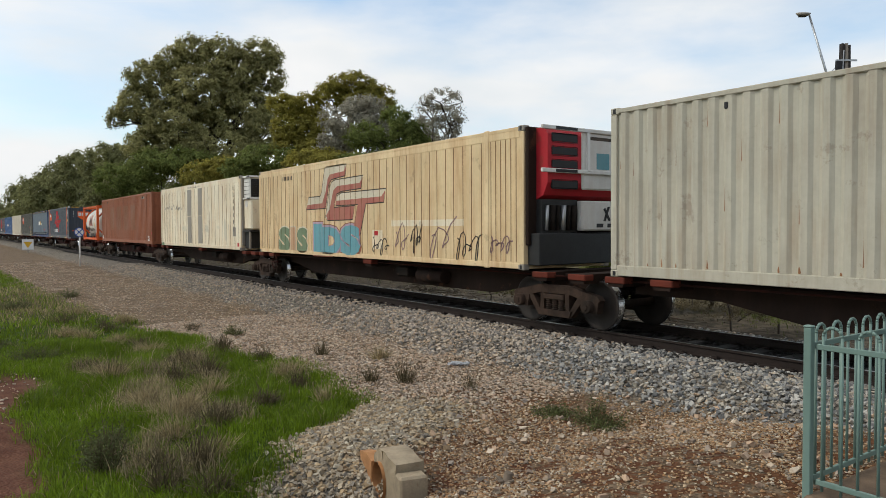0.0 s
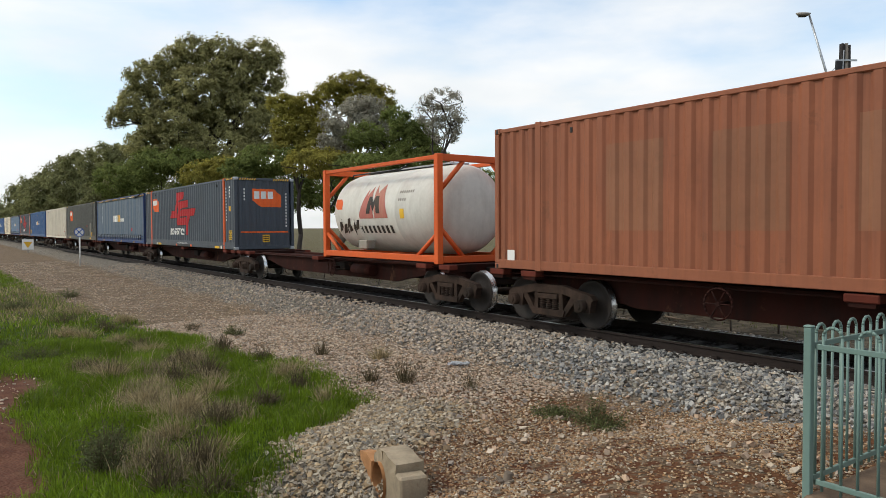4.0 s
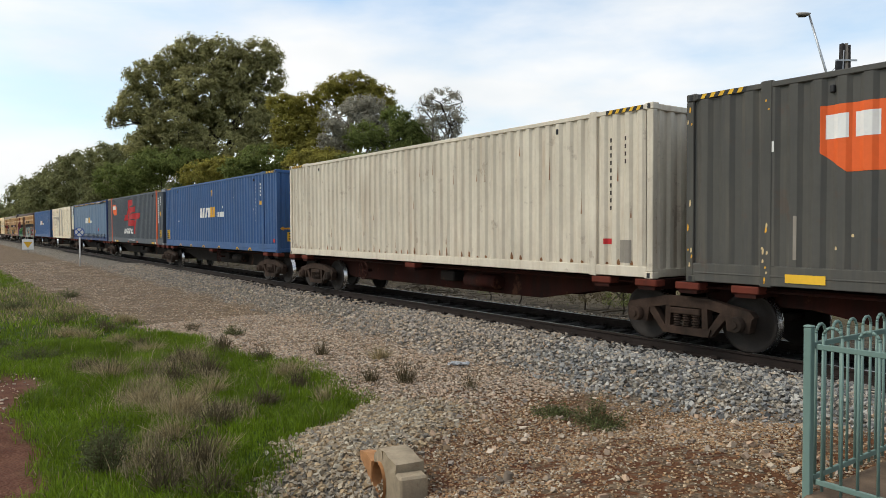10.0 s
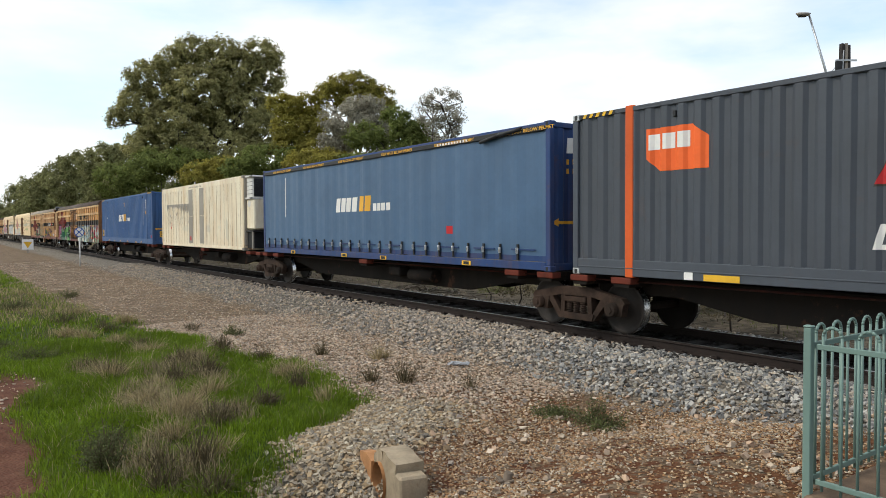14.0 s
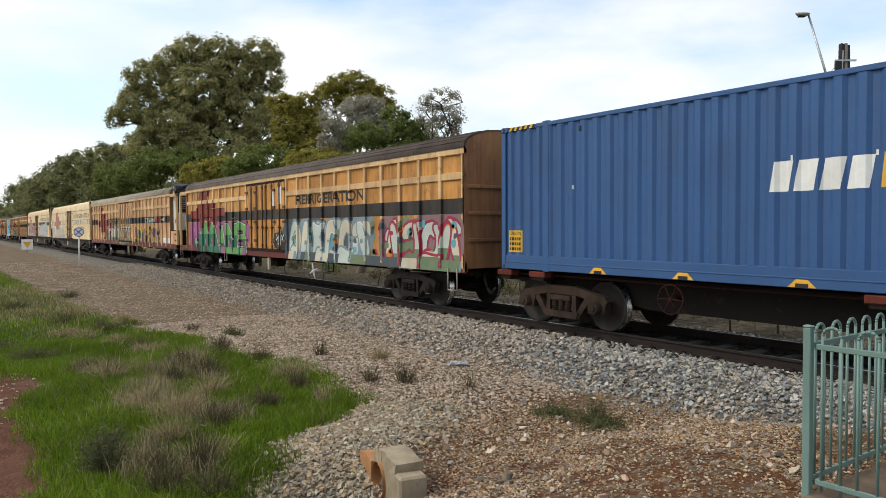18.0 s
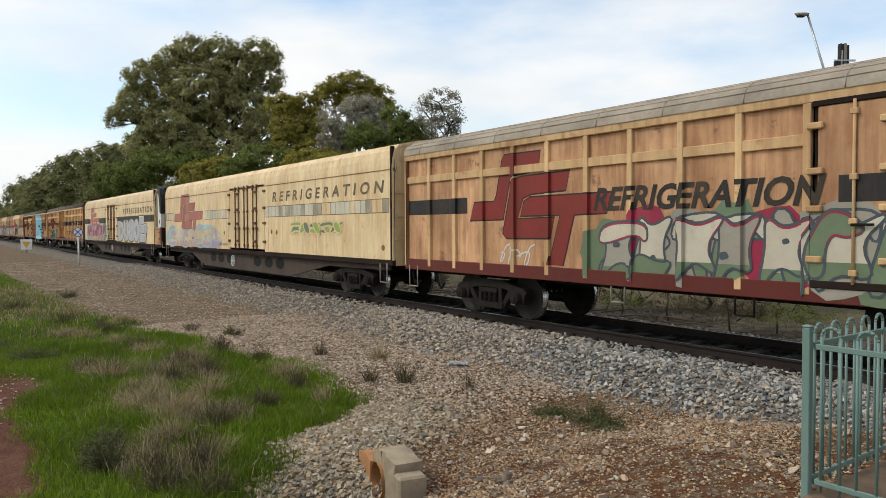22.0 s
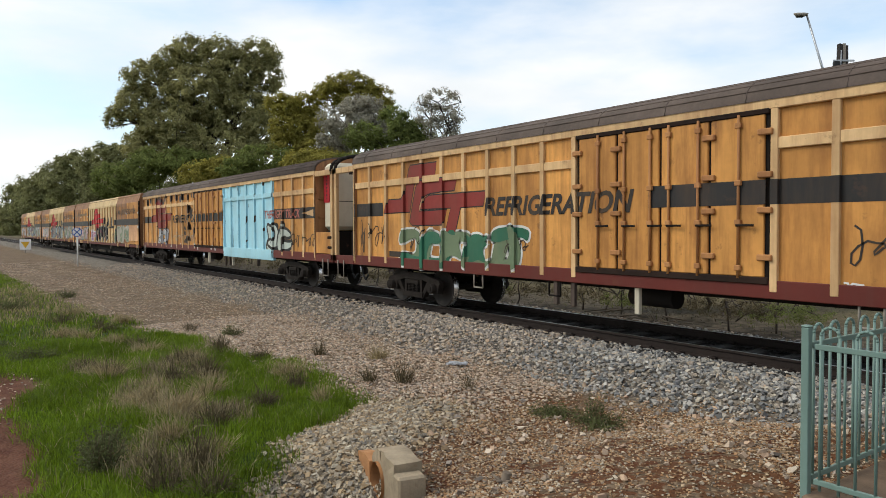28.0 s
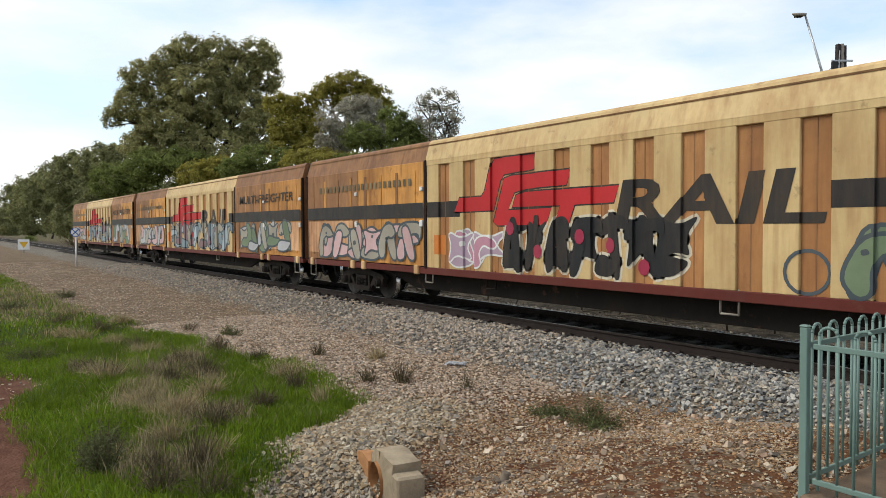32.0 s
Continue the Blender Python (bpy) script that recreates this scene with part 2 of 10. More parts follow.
M = {
    "cream_box": paint("cream paint", (0.52, 0.495, 0.405), samount=0.3, runs=(0.30, 0.17, 0.08), ramount=0.35),
    "white_box": paint("off-white paint", (0.7042, 0.636, 0.5174), samount=0.22, runs=(0.34, 0.2, 0.1), ramount=0.35),
    "reefer_cream": paint("reefer cream paint", (0.792, 0.616, 0.3685), (0.42, 0.2, 0.07), 0.55, runs=(0.40, 0.20, 0.08), ramount=0.35),
    "reefer_white": paint("reefer pale paint", (0.80, 0.72, 0.555), (0.55, 0.34, 0.14), 0.6, runs=(0.42, 0.22, 0.09), ramount=0.35),
    "slate": paint("slate blue paint", (0.058, 0.069, 0.088), (0.05, 0.05, 0.055), 0.3, 0.1, spec=0.42),
    "dark_grey": paint("dark grey paint", (0.077, 0.074, 0.067), (0.12, 0.11, 0.088), 0.35, 0.2, runs=(0.17, 0.145, 0.11), ramount=0.35),
    "unit_blue": paint("blue paint", (0.02592, 0.0864, 0.2337), (0.04, 0.06, 0.1), 0.3, 0.1, spec=0.42),
    "curtain_grey": paint("grey-blue curtain", (0.062, 0.09, 0.126), (0.025, 0.065, 0.15), 0.5, 0.0, 0.5, runs=(0.03, 0.075, 0.17), ramount=0.25, spec=0.42),
    "curtain_blue": paint("blue curtain", (0.055, 0.115, 0.21), (0.06, 0.1, 0.17), 0.3, 0.0, 0.5, spec=0.42),
    "frame_blue": paint("deep blue paint", (0.024, 0.058, 0.17), samount=0.3),
    "brown_box": paint("red-brown paint", (0.31, 0.108, 0.055), (0.19, 0.075, 0.045), 0.5, 0.3, runs=(0.16, 0.055, 0.03), ramount=0.6),
    "orange": paint("orange paint", (0.68, 0.115, 0.025), samount=0.1, spamount=0.1),
    "tank_white": paint("white tank paint", (0.74, 0.72, 0.66), samount=0.2, spamount=0.05),
    "rust_pad": paint("rusty red lock pad", (0.14, 0.034, 0.022), (0.05, 0.02, 0.015), 0.5, 0.4, 0.85),
    "rust_red": paint("rust red underframe", (0.042, 0.0125, 0.009), (0.014, 0.011, 0.01), 0.85, 0.5, 0.85, 0.35),
    "under_black": paint("black underframe", (0.016, 0.0135, 0.012), (0.03, 0.02, 0.014), 0.4, 0.4, 0.85),
    "under_brown": paint("brown underframe", (0.03, 0.0185, 0.0145), (0.012, 0.01, 0.009), 0.6, 0.4, 0.85, 0.3),
    "bogie": mat("bogie steel", (0.022, 0.017, 0.014), 0.85, 0.0, 0.4, 4, 0.25, 0.3, 30, spec=0.15),
    "bogie_rust": mat("rusty bogie steel", (0.058, 0.036, 0.026), 0.85, 0.0, 0.5, 4, 0.3, 0.3, 30, (0.014, 0.012, 0.01), 0.7, spec=0.15),
    "wheel": mat("wheel steel", (0.026, 0.02, 0.017), 0.75, 0.1, 0.3, 4, 0.2, 0.1, 30),
    "tread": mat("bright wheel tread", (0.55, 0.55, 0.55), 0.25, 1.0, 0.1, 4, 0.1, 0.02, 50),
    "van_tan": paint("tan van paint", (0.6712, 0.3198, 0.08554), (0.20, 0.075, 0.025), 0.75, 0.5, 0.6, 0.28, tint=0.2, runs=(0.19, 0.07, 0.023), ramount=0.65),
    "van_pale": paint("pale tan van paint", (0.67, 0.385, 0.205), (0.25, 0.10, 0.045), 0.9, 0.6, 0.6, 0.28, tint=0.2, runs=(0.24, 0.095, 0.045), ramount=0.8),
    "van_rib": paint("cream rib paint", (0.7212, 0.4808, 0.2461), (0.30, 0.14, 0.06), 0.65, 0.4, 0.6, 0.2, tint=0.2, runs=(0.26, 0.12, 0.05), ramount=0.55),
    "van_cream": paint("cream van paint", (0.78, 0.60, 0.355), (0.46, 0.23, 0.07), 0.6, 0.25, 0.5, 0.12, runs=(0.42, 0.19, 0.06), ramount=0.5),
    "van_brown": paint("brown van paint", (0.34, 0.165, 0.07), (0.14, 0.06, 0.035), 0.8, 0.6, 0.6, 0.25, tint=0.2, runs=(0.10, 0.045, 0.025), ramount=0.6),
    "van_red": paint("dark red van paint", (0.125, 0.024, 0.018), (0.1, 0.04, 0.03), 0.4, 0.3),
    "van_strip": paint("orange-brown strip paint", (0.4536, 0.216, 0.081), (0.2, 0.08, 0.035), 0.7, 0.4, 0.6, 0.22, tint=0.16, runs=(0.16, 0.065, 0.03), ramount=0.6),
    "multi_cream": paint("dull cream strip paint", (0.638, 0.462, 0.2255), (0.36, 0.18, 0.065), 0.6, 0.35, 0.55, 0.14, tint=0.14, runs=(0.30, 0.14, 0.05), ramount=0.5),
    "void": mat("painted black of an unlit hollow", (0.004, 0.004, 0.004), 0.9, 0.0, 0.2, 4, 0.1, 0),
    "belly": paint("dark brown beam paint", (0.095, 0.072, 0.06), (0.035, 0.025, 0.02), 0.5, 0.4, 0.8),
    "rod": paint("rusty rod", (0.17, 0.09, 0.05), (0.08, 0.04, 0.025), 0.5, 0.3, 0.7),
    "cell_grey": paint("weathered grey cell paint", (0.44, 0.39, 0.29), (0.15, 0.11, 0.07), 0.7, 0.4, runs=(0.12, 0.08, 0.05), ramount=0.5),
    "roof": mat("weathered van roof", (0.115, 0.085, 0.07), 0.85, 0.0, 0.35, 1.0, 0.2, 0.2, 30),
    "roof_grey": mat("grey van roof", (0.36, 0.30, 0.235), 0.8, 0.0, 0.3, 1.0, 0.2, 0.2, 30),
    "stripe": paint("black stripe paint", (0.028, 0.026, 0.026), (0.12, 0.07, 0.04), 0.35, 0.25),
    "fridge_white": paint("refrigerator white", (0.72, 0.71, 0.68), (0.35, 0.22, 0.12), 0.25, 0.1),
    "fridge_red": paint("refrigerator red", (0.42, 0.02, 0.03), samount=0.1),
    "black": mat("black plastic", (0.018, 0.018, 0.019), 0.55, 0.0, 0.2, 4, 0.1, 0.05),
    "panel_grey": paint("grey patch panel", (0.31, 0.28, 0.24), (0.2, 0.15, 0.1), 0.3, 0.2),
    "light_blue": paint("pale blue paint", (0.378, 0.672, 0.777), (0.3, 0.35, 0.36), 0.25, 0.15),
    "rail": mat("rail steel", (0.021, 0.0125, 0.0095), 0.85, 0.0, 0.3, 3, 0.2, 0.2, 40),
    "railhead": mat("polished rail head", (0.30, 0.30, 0.30), 0.3, 1.0, 0.1, 3, 0.1, 0.02, 40),
    # sleeper colour also carries the shade under the train
    "sleeper": mat("oil-stained sleeper darkened for the train's shade", (0.03, 0.026, 0.023), 0.9, 0.0, 0.3, 2, 0.2, 0.3, 30),
    "fence": mat("pale green fence paint", (0.155, 0.235, 0.205), 0.45, 0.0, 0.08, 2, 0.05, 0.05, 60),
    "concrete": mat("weathered concrete", (0.35, 0.28, 0.19), 0.9, 0.0, 0.3, 3.5, 0.2, 0.5, 35, (0.18, 0.12, 0.07), 0.4, (0.2, 0.12, 0.07), 0.4),
    "seam": paint("rusty seam", (0.21, 0.11, 0.045), (0.1, 0.05, 0.025), 0.6, 0.3, 0.7),
    "mark_white": paint("worn chalky white marking", (0.66, 0.60, 0.47), (0.5, 0.38, 0.22), 0.35, 0.2),
    "clay": mat("orange clay pipe", (0.42, 0.20, 0.08), 0.8, 0.0, 0.25, 5, 0.2, 0.3, 30),
    "path": mat("grey asphalt path", (0.06, 0.058, 0.056), 0.9, 0.0, 0.2, 2, 0.3, 0.4, 90),
    "kerb": mat("brown concrete edge", (0.17, 0.115, 0.075), 0.9, 0.0, 0.3, 4, 0.2, 0.4, 40),
    "stone": mat("grey ballast stone", (0.29, 0.265, 0.235), 0.85, 0.0, 0.3, 9, 0.2, 0.3, 60, coord="Object", hues=STONE_HUES),
    "stone_fresh": mat("fresh blue-grey ballast stone", (0.22, 0.22, 0.21), 0.85, 0.0, 0.3, 9, 0.2, 0.3, 60, hues=FRESH_HUES),
    "stone_slope": mat("pinkish tan slope stone", (0.36, 0.28, 0.21), 0.9, 0.0, 0.3, 9, 0.2, 0.3, 60, hues=SLOPE_HUES),
    # near-black: oil stain plus the train's shade, put into the stone colour
    "oily_shaded": mat("oil-stained ballast stone in the train's shade", (0.025, 0.022, 0.02), 0.7, 0.0, 0.4, 9, 0.2, 0.3, 60, island=0.6),
    "stone_brown": mat("brown gravel stone", (0.34, 0.235, 0.145), 0.9, 0.0, 0.3, 9, 0.2, 0.3, 60, hues=GRAVEL_HUES),
    "stone_light": mat("pale rubble stone", (0.40, 0.34, 0.26), 0.9, 0.0, 0.3, 9, 0.2, 0.3, 60, hues=RUBBLE_HUES),
    "flag_red": paint("faded dark red marking", (0.24, 0.036, 0.03), (0.12, 0.05, 0.03), 0.4, 0.3),
    "litter": mat("fallen sticks and dead grass", (0.17, 0.14, 0.10), 0.9, 0.0, 0.3, 1.5, 0.1, 0, island=0.7),
    "seed": mat("tan seed stalks", (0.42, 0.34, 0.20), 0.9, 0.0, 0.3, 1.5, 0.1, 0, island=0.6, glow=0.2),
    "sign_blue": mat("blue sign paint", (0.03, 0.09, 0.36), 0.5, 0, 0.1, 3, 0.05, 0),
    "grass": mat("green grass", (0.165, 0.2475, 0.012), 0.6, 0.0, 0.3, 0.6, 0.1, 0, island=0.55, glow=0.45),
    "straw": mat("dry grass", (0.44, 0.35, 0.19), 0.85, 0.0, 0.3, 1.5, 0.1, 0, island=0.6, glow=0.3),
    "twig": mat("brown dry weed", (0.1406, 0.1105, 0.0546), 0.9, 0.0, 0.3, 1.5, 0.1, 0, island=0.6),
    "sage": mat("grey-green weed", (0.125, 0.1431, 0.04875), 0.8, 0.0, 0.3, 1.5, 0.1, 0, island=0.5, glow=0.3),
    "bark": mat("gum bark", (0.20, 0.155, 0.115), 0.9, 0.0, 0.4, 1.5, 0.25, 0.5, 14, stretch=(1, 1, 0.3), bdist=0.02),
    "bark_dark": mat("dark bark", (0.07, 0.055, 0.045), 0.9, 0.0, 0.4, 1.5, 0.25, 0.5, 14, stretch=(1, 1, 0.3), bdist=0.02),
    "leaf_gum": mat("dull green gum leaves", (0.424, 0.3975, 0.1782), 0.75, 0.0, 0.3, 0.45, 0.1, 0, island=0.45, glow=0.5, spec=0.12),
    "leaf_olive": mat("olive leaves", (0.38, 0.335, 0.075), 0.75, 0.0, 0.35, 0.45, 0.1, 0, island=0.45, glow=0.5, spec=0.12),
    "leaf_grey": mat("grey-green leaves", (0.42, 0.39, 0.30), 0.75, 0.0, 0.3, 0.35, 0.1, 0, island=0.45, glow=0.45, spec=0.12),
    "leaf_far": mat("dull green wood leaves", (0.299, 0.299, 0.1323), 0.75, 0.0, 0.35, 0.2, 0.1, 0, island=0.45, glow=0.5, spec=0.12),
    "leaf_bush": mat("deep green needles", (0.224, 0.2632, 0.0748), 0.75, 0.0, 0.35, 0.6, 0.1, 0, island=0.5, glow=0.45, spec=0.12),
    "white": paint("white marking", (0.80, 0.79, 0.76), samount=0.06, spamount=0.1),
    "yellow": paint("yellow marking", (0.80, 0.47, 0.04), samount=0.06, spamount=0.1),
    "gold": paint("golden yellow marking", (0.80, 0.42, 0.05), samount=0.05, spamount=0.1),
    "red": paint("red marking", (0.50, 0.025, 0.03), samount=0.05, spamount=0.1),
    "faded_red": paint("faded red marking", (0.42, 0.13, 0.105), (0.5, 0.35, 0.2), 0.35, 0.2),
    "orange_mark": paint("orange marking", (0.80, 0.135, 0.03), samount=0.04, spamount=0.05),
    "ink": paint("dark lettering", (0.035, 0.03, 0.028), (0.2, 0.12, 0.05), 0.25, 0.2),
    "brown_ink": paint("brown lettering", (0.13, 0.10, 0.06), (0.5, 0.38, 0.2), 0.35, 0.2),
    "galv": mat("galvanised steel", (0.46, 0.47, 0.48), 0.45, 0.8, 0.15, 3, 0.1, 0.05),
    "pole_concrete": mat("pale concrete pole", (0.36, 0.31, 0.26), 0.9, 0.0, 0.2, 2, 0.15, 0.2, 30),
    "pole_steel": mat("dark pole steel", (0.045, 0.038, 0.035), 0.8, 0.2, 0.2, 2, 0.15, 0.1),
    "sign_green": mat("green sign paint", (0.02, 0.22, 0.10), 0.5, 0, 0.1, 3, 0.05, 0),
    "house_wall": mat("cream rendered wall", (0.62, 0.55, 0.43), 0.9, 0, 0.1, 2, 0.1, 0.1),
    "house_roof": mat("dark metal roof", (0.055, 0.06, 0.07), 0.6, 0.2, 0.1, 2, 0.1, 0.05),
    "solar": mat("solar cell glass", (0.05, 0.07, 0.11), 0.2, 0.3, 0.1, 2, 0.05, 0),
    "shade_green": mat("green window shade", (0.06, 0.2, 0.14), 0.7, 0, 0.1, 3, 0.1, 0),
    "paper": mat("crumpled paper", (0.62, 0.63, 0.66), 0.8, 0, 0.2, 25, 0.2, 0.3),
}


# ---- small helpers for meshes ----
from mathutils.geometry import tessellate_polygon


def box(bm, x0, x1, y0, y1, z0, z1, bevel=0.0):
    vs = [bm.verts.new((x, y, z)) for x in (x0, x1) for y in (y0, y1) for z in (z0, z1)]
    fs = [bm.faces.new([vs[i] for i in q]) for q in ((0, 1, 3, 2), (4, 6, 7, 5), (0, 4, 5, 1), (2, 3, 7, 6), (0, 2, 6, 4), (1, 5, 7, 3))]
    if bevel:
        es = {e for f in fs for e in f.edges}
        bmesh.ops.bevel(bm, geom=list(es), offset=bevel, segments=1, affect="EDGES", profile=0.5)
    return bm


def cyl(bm, p0, p1, r0, r1=None, n=10, caps=True):
    p0, p1 = Vector(p0), Vector(p1)
    r1 = r0 if r1 is None else r1
    way = (p1 - p0).normalized()
    u = way.orthogonal().normalized()
    v = way.cross(u)
    rings = []
    for p, r in ((p0, r0), (p1, r1)):
        rings.append([bm.verts.new(p + (u * math.cos(k * math.tau / n) + v * math.sin(k * math.tau / n)) * r) for k in range(n)])
    for k in range(n):
        f = bm.faces.new((rings[0][k], rings[0][(k + 1) % n], rings[1][(k + 1) % n], rings[1][k]))
        f.smooth = True
    if caps:
        bm.faces.new(rings[0][::-1])
        bm.faces.new(rings[1])
    return bm


def tube(bm, pts, r, n=6):
    for a, b in zip(pts, pts[1:]):
        cyl(bm, a, b, r, r, n)
    return bm


def prism(bm, outline, y0, y1):
    """Extrudes an outline of (x, z) between two planes of y."""
    a = [bm.verts.new((x, y0, z)) for x, z in outline]
    b = [bm.verts.new((x, y1, z)) for x, z in outline]
    bm.faces.new(a)
    bm.faces.new(b[::-1])
    n = len(outline)
    for k in range(n):
        bm.faces.new((a[k], b[k], b[(k + 1) % n], a[(k + 1) % n]))
    bmesh.ops.recalc_face_normals(bm, faces=bm.faces[:])
    return bm


def loft(bm, rings, closed=True, caps=True, smooth=False):
    """Joins rings of equally many points by quads."""
    rs = [[bm.verts.new(p) for p in ring] for ring in rings]
    n = len(rs[0])
    for a, b in zip(rs, rs[1:]):
        for k in range(n if closed else n - 1):
            f = bm.faces.new((a[k], a[(k + 1) % n], b[(k + 1) % n], b[k]))
            f.smooth = smooth
    if caps and closed:
        bm.faces.new(rs[0][::-1])
        bm.faces.new(rs[-1])
    bmesh.ops.recalc_face_normals(bm, faces=bm.faces[:])
    return bm


def mesh_of(bm, name, material):
    me = bpy.data.meshes.new(name)
    bm.to_mesh(me)
    bm.free()
    if material:
        me.materials.append(material)
    return me


def part(name, bm, material, parent, label=""):
    ob = new(name, mesh_of(bm, name, material))
    ob.parent = parent
    if label:
        tagged(ob, label)
    return ob


def piece(name, me, parent, m=None):
    ob = new(name, me)
    ob.parent = parent
    if m is not None:
        ob.matrix_basis = m
    return ob


def B():
    return bmesh.new()


def thing(name, label, category, group="", kind="", at=None):
    ob = new(name)
    ob.empty_display_size = 0.3
    if at is not None:
        ob.matrix_basis = at
    return tagged(ob, label, category, group, kind)


def quick_mesh(name, verts, faces, material, smooth=False):
    """A mesh from arrays: verts (n, 3), faces (m, 3 or 4)."""
    me = bpy.data.meshes.new(name)
    n, k = faces.shape
    me.vertices.add(len(verts))
    me.vertices.foreach_set("co", verts.astype(np.float32).ravel())
    me.loops.add(n * k)
    me.loops.foreach_set("vertex_index", faces.astype(np.int32).ravel())
    me.polygons.add(n)
    me.polygons.foreach_set("loop_start", np.arange(0, n * k, k, dtype=np.int32))
    me.polygons.foreach_set("loop_total", np.full(n, k, dtype=np.int32))
    me.polygons.foreach_set("use_smooth", np.full(n, smooth, dtype=bool))
    me.materials.append(material)
    me.update(calc_edges=True)
    return me


# ---- markings laid over a wall that is flat, ribbed or corrugated ----
class Wall:
    """A wall's face: y as a line through breakpoints of x."""

    def __init__(self, xs, ys):
        self.xs, self.ys = xs, ys

    def y(self, x):
        return float(np.interp(x, self.xs, self.ys))

    def sheet(self, z0, z1, back=None):
        bm = B()
        lo = [bm.verts.new((x, y, z0)) for x, y in zip(self.xs, self.ys)]
        hi = [bm.verts.new((x, y, z1)) for x, y in zip(self.xs, self.ys)]
        for k in range(len(lo) - 1):
            bm.faces.new((lo[k], lo[k + 1], hi[k + 1], hi[k]))
        return bm


def flat_wall(length, y):
    return Wall([-1.0, length + 1.0], [y, y])


def clip_x(poly, x, keep_right):
    out = []
    for a, b in zip(poly, poly[1:] + poly[:1]):
        ia, ib = (a[0] >= x) == keep_right or a[0] == x, (b[0] >= x) == keep_right or b[0] == x
        if ia:
            out.append(a)
        if ia != ib:
            k = (x - a[0]) / (b[0] - a[0])
            out.append((x, a[1] + k * (b[1] - a[1])))
    return out


def drape(bm, polys, wall, lift=0.004):
    """Lays convex polygons of (x, z) on the wall, cut at its breakpoints."""
    xs = wall.xs
    for poly in polys:
        lo, hi = min(p[0] for p in poly), max(p[0] for p in poly)
        k0 = max(0, int(np.searchsorted(xs, lo, "right")) - 1)
        k1 = min(len(xs) - 1, int(np.searchsorted(xs, hi, "left")))
        for k in range(k0, max(k1, k0 + 1)):
            q = poly
            if lo < xs[k]:
                q = clip_x(q, xs[k], True)
            if k + 1 < len(xs) and hi > xs[k + 1] and len(q) > 2:
                q = clip_x(q, xs[k + 1], False)
            if len(q) < 3:
                continue
            area = sum(a[0] * b[1] - b[0] * a[1] for a, b in zip(q, q[1:] + q[:1]))
            if abs(area) < 1e-7:
                continue
            if area < 0:
                q = q[::-1]
            try:
                bm.faces.new([bm.verts.new((x, wall.y(x) - lift, z)) for x, z in q])
            except ValueError:
                pass
    return bm


def text_tris(words, x, z, width, height, slant=0.0, bold=0.0, space=1.0):
    """Triangles of words set in the built-in font, fitted to a box whose lower left corner is (x, z)."""
    cu = bpy.data.curves.new("lettering", "FONT")
    cu.body, cu.offset, cu.space_character = words, bold, space
    cu.resolution_u = 3
    ob = bpy.data.objects.new("lettering", cu)
    me = ob.to_mesh()
    me.calc_loop_triangles()
    co = [(v.co.x, v.co.y) for v in me.vertices]
    tris = [[co[i] for i in t.vertices] for t in me.loop_triangles]
    ob.to_mesh_clear()
    bpy.data.objects.remove(ob)
    bpy.data.curves.remove(cu)
    x0, x1 = min(p[0] for p in co), max(p[0] for p in co)
    z0, z1 = min(p[1] for p in co), max(p[1] for p in co)
    sx, sz = width / (x1 - x0), height / (z1 - z0)
    return [[(x + (px - x0) * sx + (pz - z0) * sz * slant, z + (pz - z0) * sz) for px, pz in t] for t in tris]


def outline_tris(outline):
    """Triangles of a closed outline of (x, z), which may be hollowed."""
    q = [Vector((x, z, 0)) for x, z in outline]
    return [[outline[i] for i in t] for t in tessellate_polygon([q])]


def rect(x0, x1, z0, z1, slant=0.0):
    return [(x0, z0), (x1, z0), (x1 + slant * (z1 - z0), z1), (x0 + slant * (z1 - z0), z1)]


SPLIT = {"serial_bars": "serial_bar", "label_bars": "label_bar", "pelmet_bars": "pelmet_bar", "lettering_bars": "lettering_bar", "name_bars": "name_bar", "web_bars": "web_bar", "badge_blocks": "badge_block",
         "end_blocks": "end_block", "scratches": "scratch", "drip_streaks": "drip_streak", "white_drips": "white_drip", "hazard_band": "hazard_band", "lettering": "letter", "lettering_strip": "lettering_bar",
         "pale_patch": "pale_patch", "patch": "bleached_patch", "number_plate": "number_plate", "label_square": "label_square", "track_sign": "sign_bar", "round_cap": "round_cap", "graffiti_fleck": "graffiti_fleck",
         "peeled_band": "peeled_fleck", "chalk_patch": "chalk_patch", "red_spot": "red_spot", "load_bar_plate": "load_bar_plate", "rust_streaks": "rust_streak", "pale_blue_patch": "pale_blue_patch", "end_line": "end_line",
         "bare_rust": "bare_rust", "tank_mark": "tank_mark", "company_mark": "company_mark", "arrow": "arrow"}


def clusters(polys):
    """Sorts polygons into groups that hang together by shared corners."""
    owner, groups = {}, []
    for p in polys:
        keys = [(round(x, 4), round(z, 4)) for x, z in p]
        found = {id(owner[k]): owner[k] for k in keys if k in owner}
        g = {"polys": [p], "keys": set(keys)}
        for other in found.values():
            g["polys"] += other["polys"]
            g["keys"] |= other["keys"]
            groups.remove(other)
        for k in g["keys"]:
            owner[k] = g
        groups.append(g)
    return [g["polys"] for g in groups]


def laid(polys, wall, lift):
    bm = drape(B(), polys, wall, lift)
    bmesh.ops.remove_doubles(bm, verts=bm.verts[:], dist=2e-5)
    return bm


def mark(name, polys, wall, material, parent, lift=0.004, label=""):
    """Paint on a wall; a row of separate marks becomes one part each."""
    if name in SPLIT:
        made = [part(SPLIT[name], laid(g, wall, lift), material, parent, label) for g in clusters(polys)]
        return made[0]
    return part(name, laid(polys, wall, lift), material, parent, label)


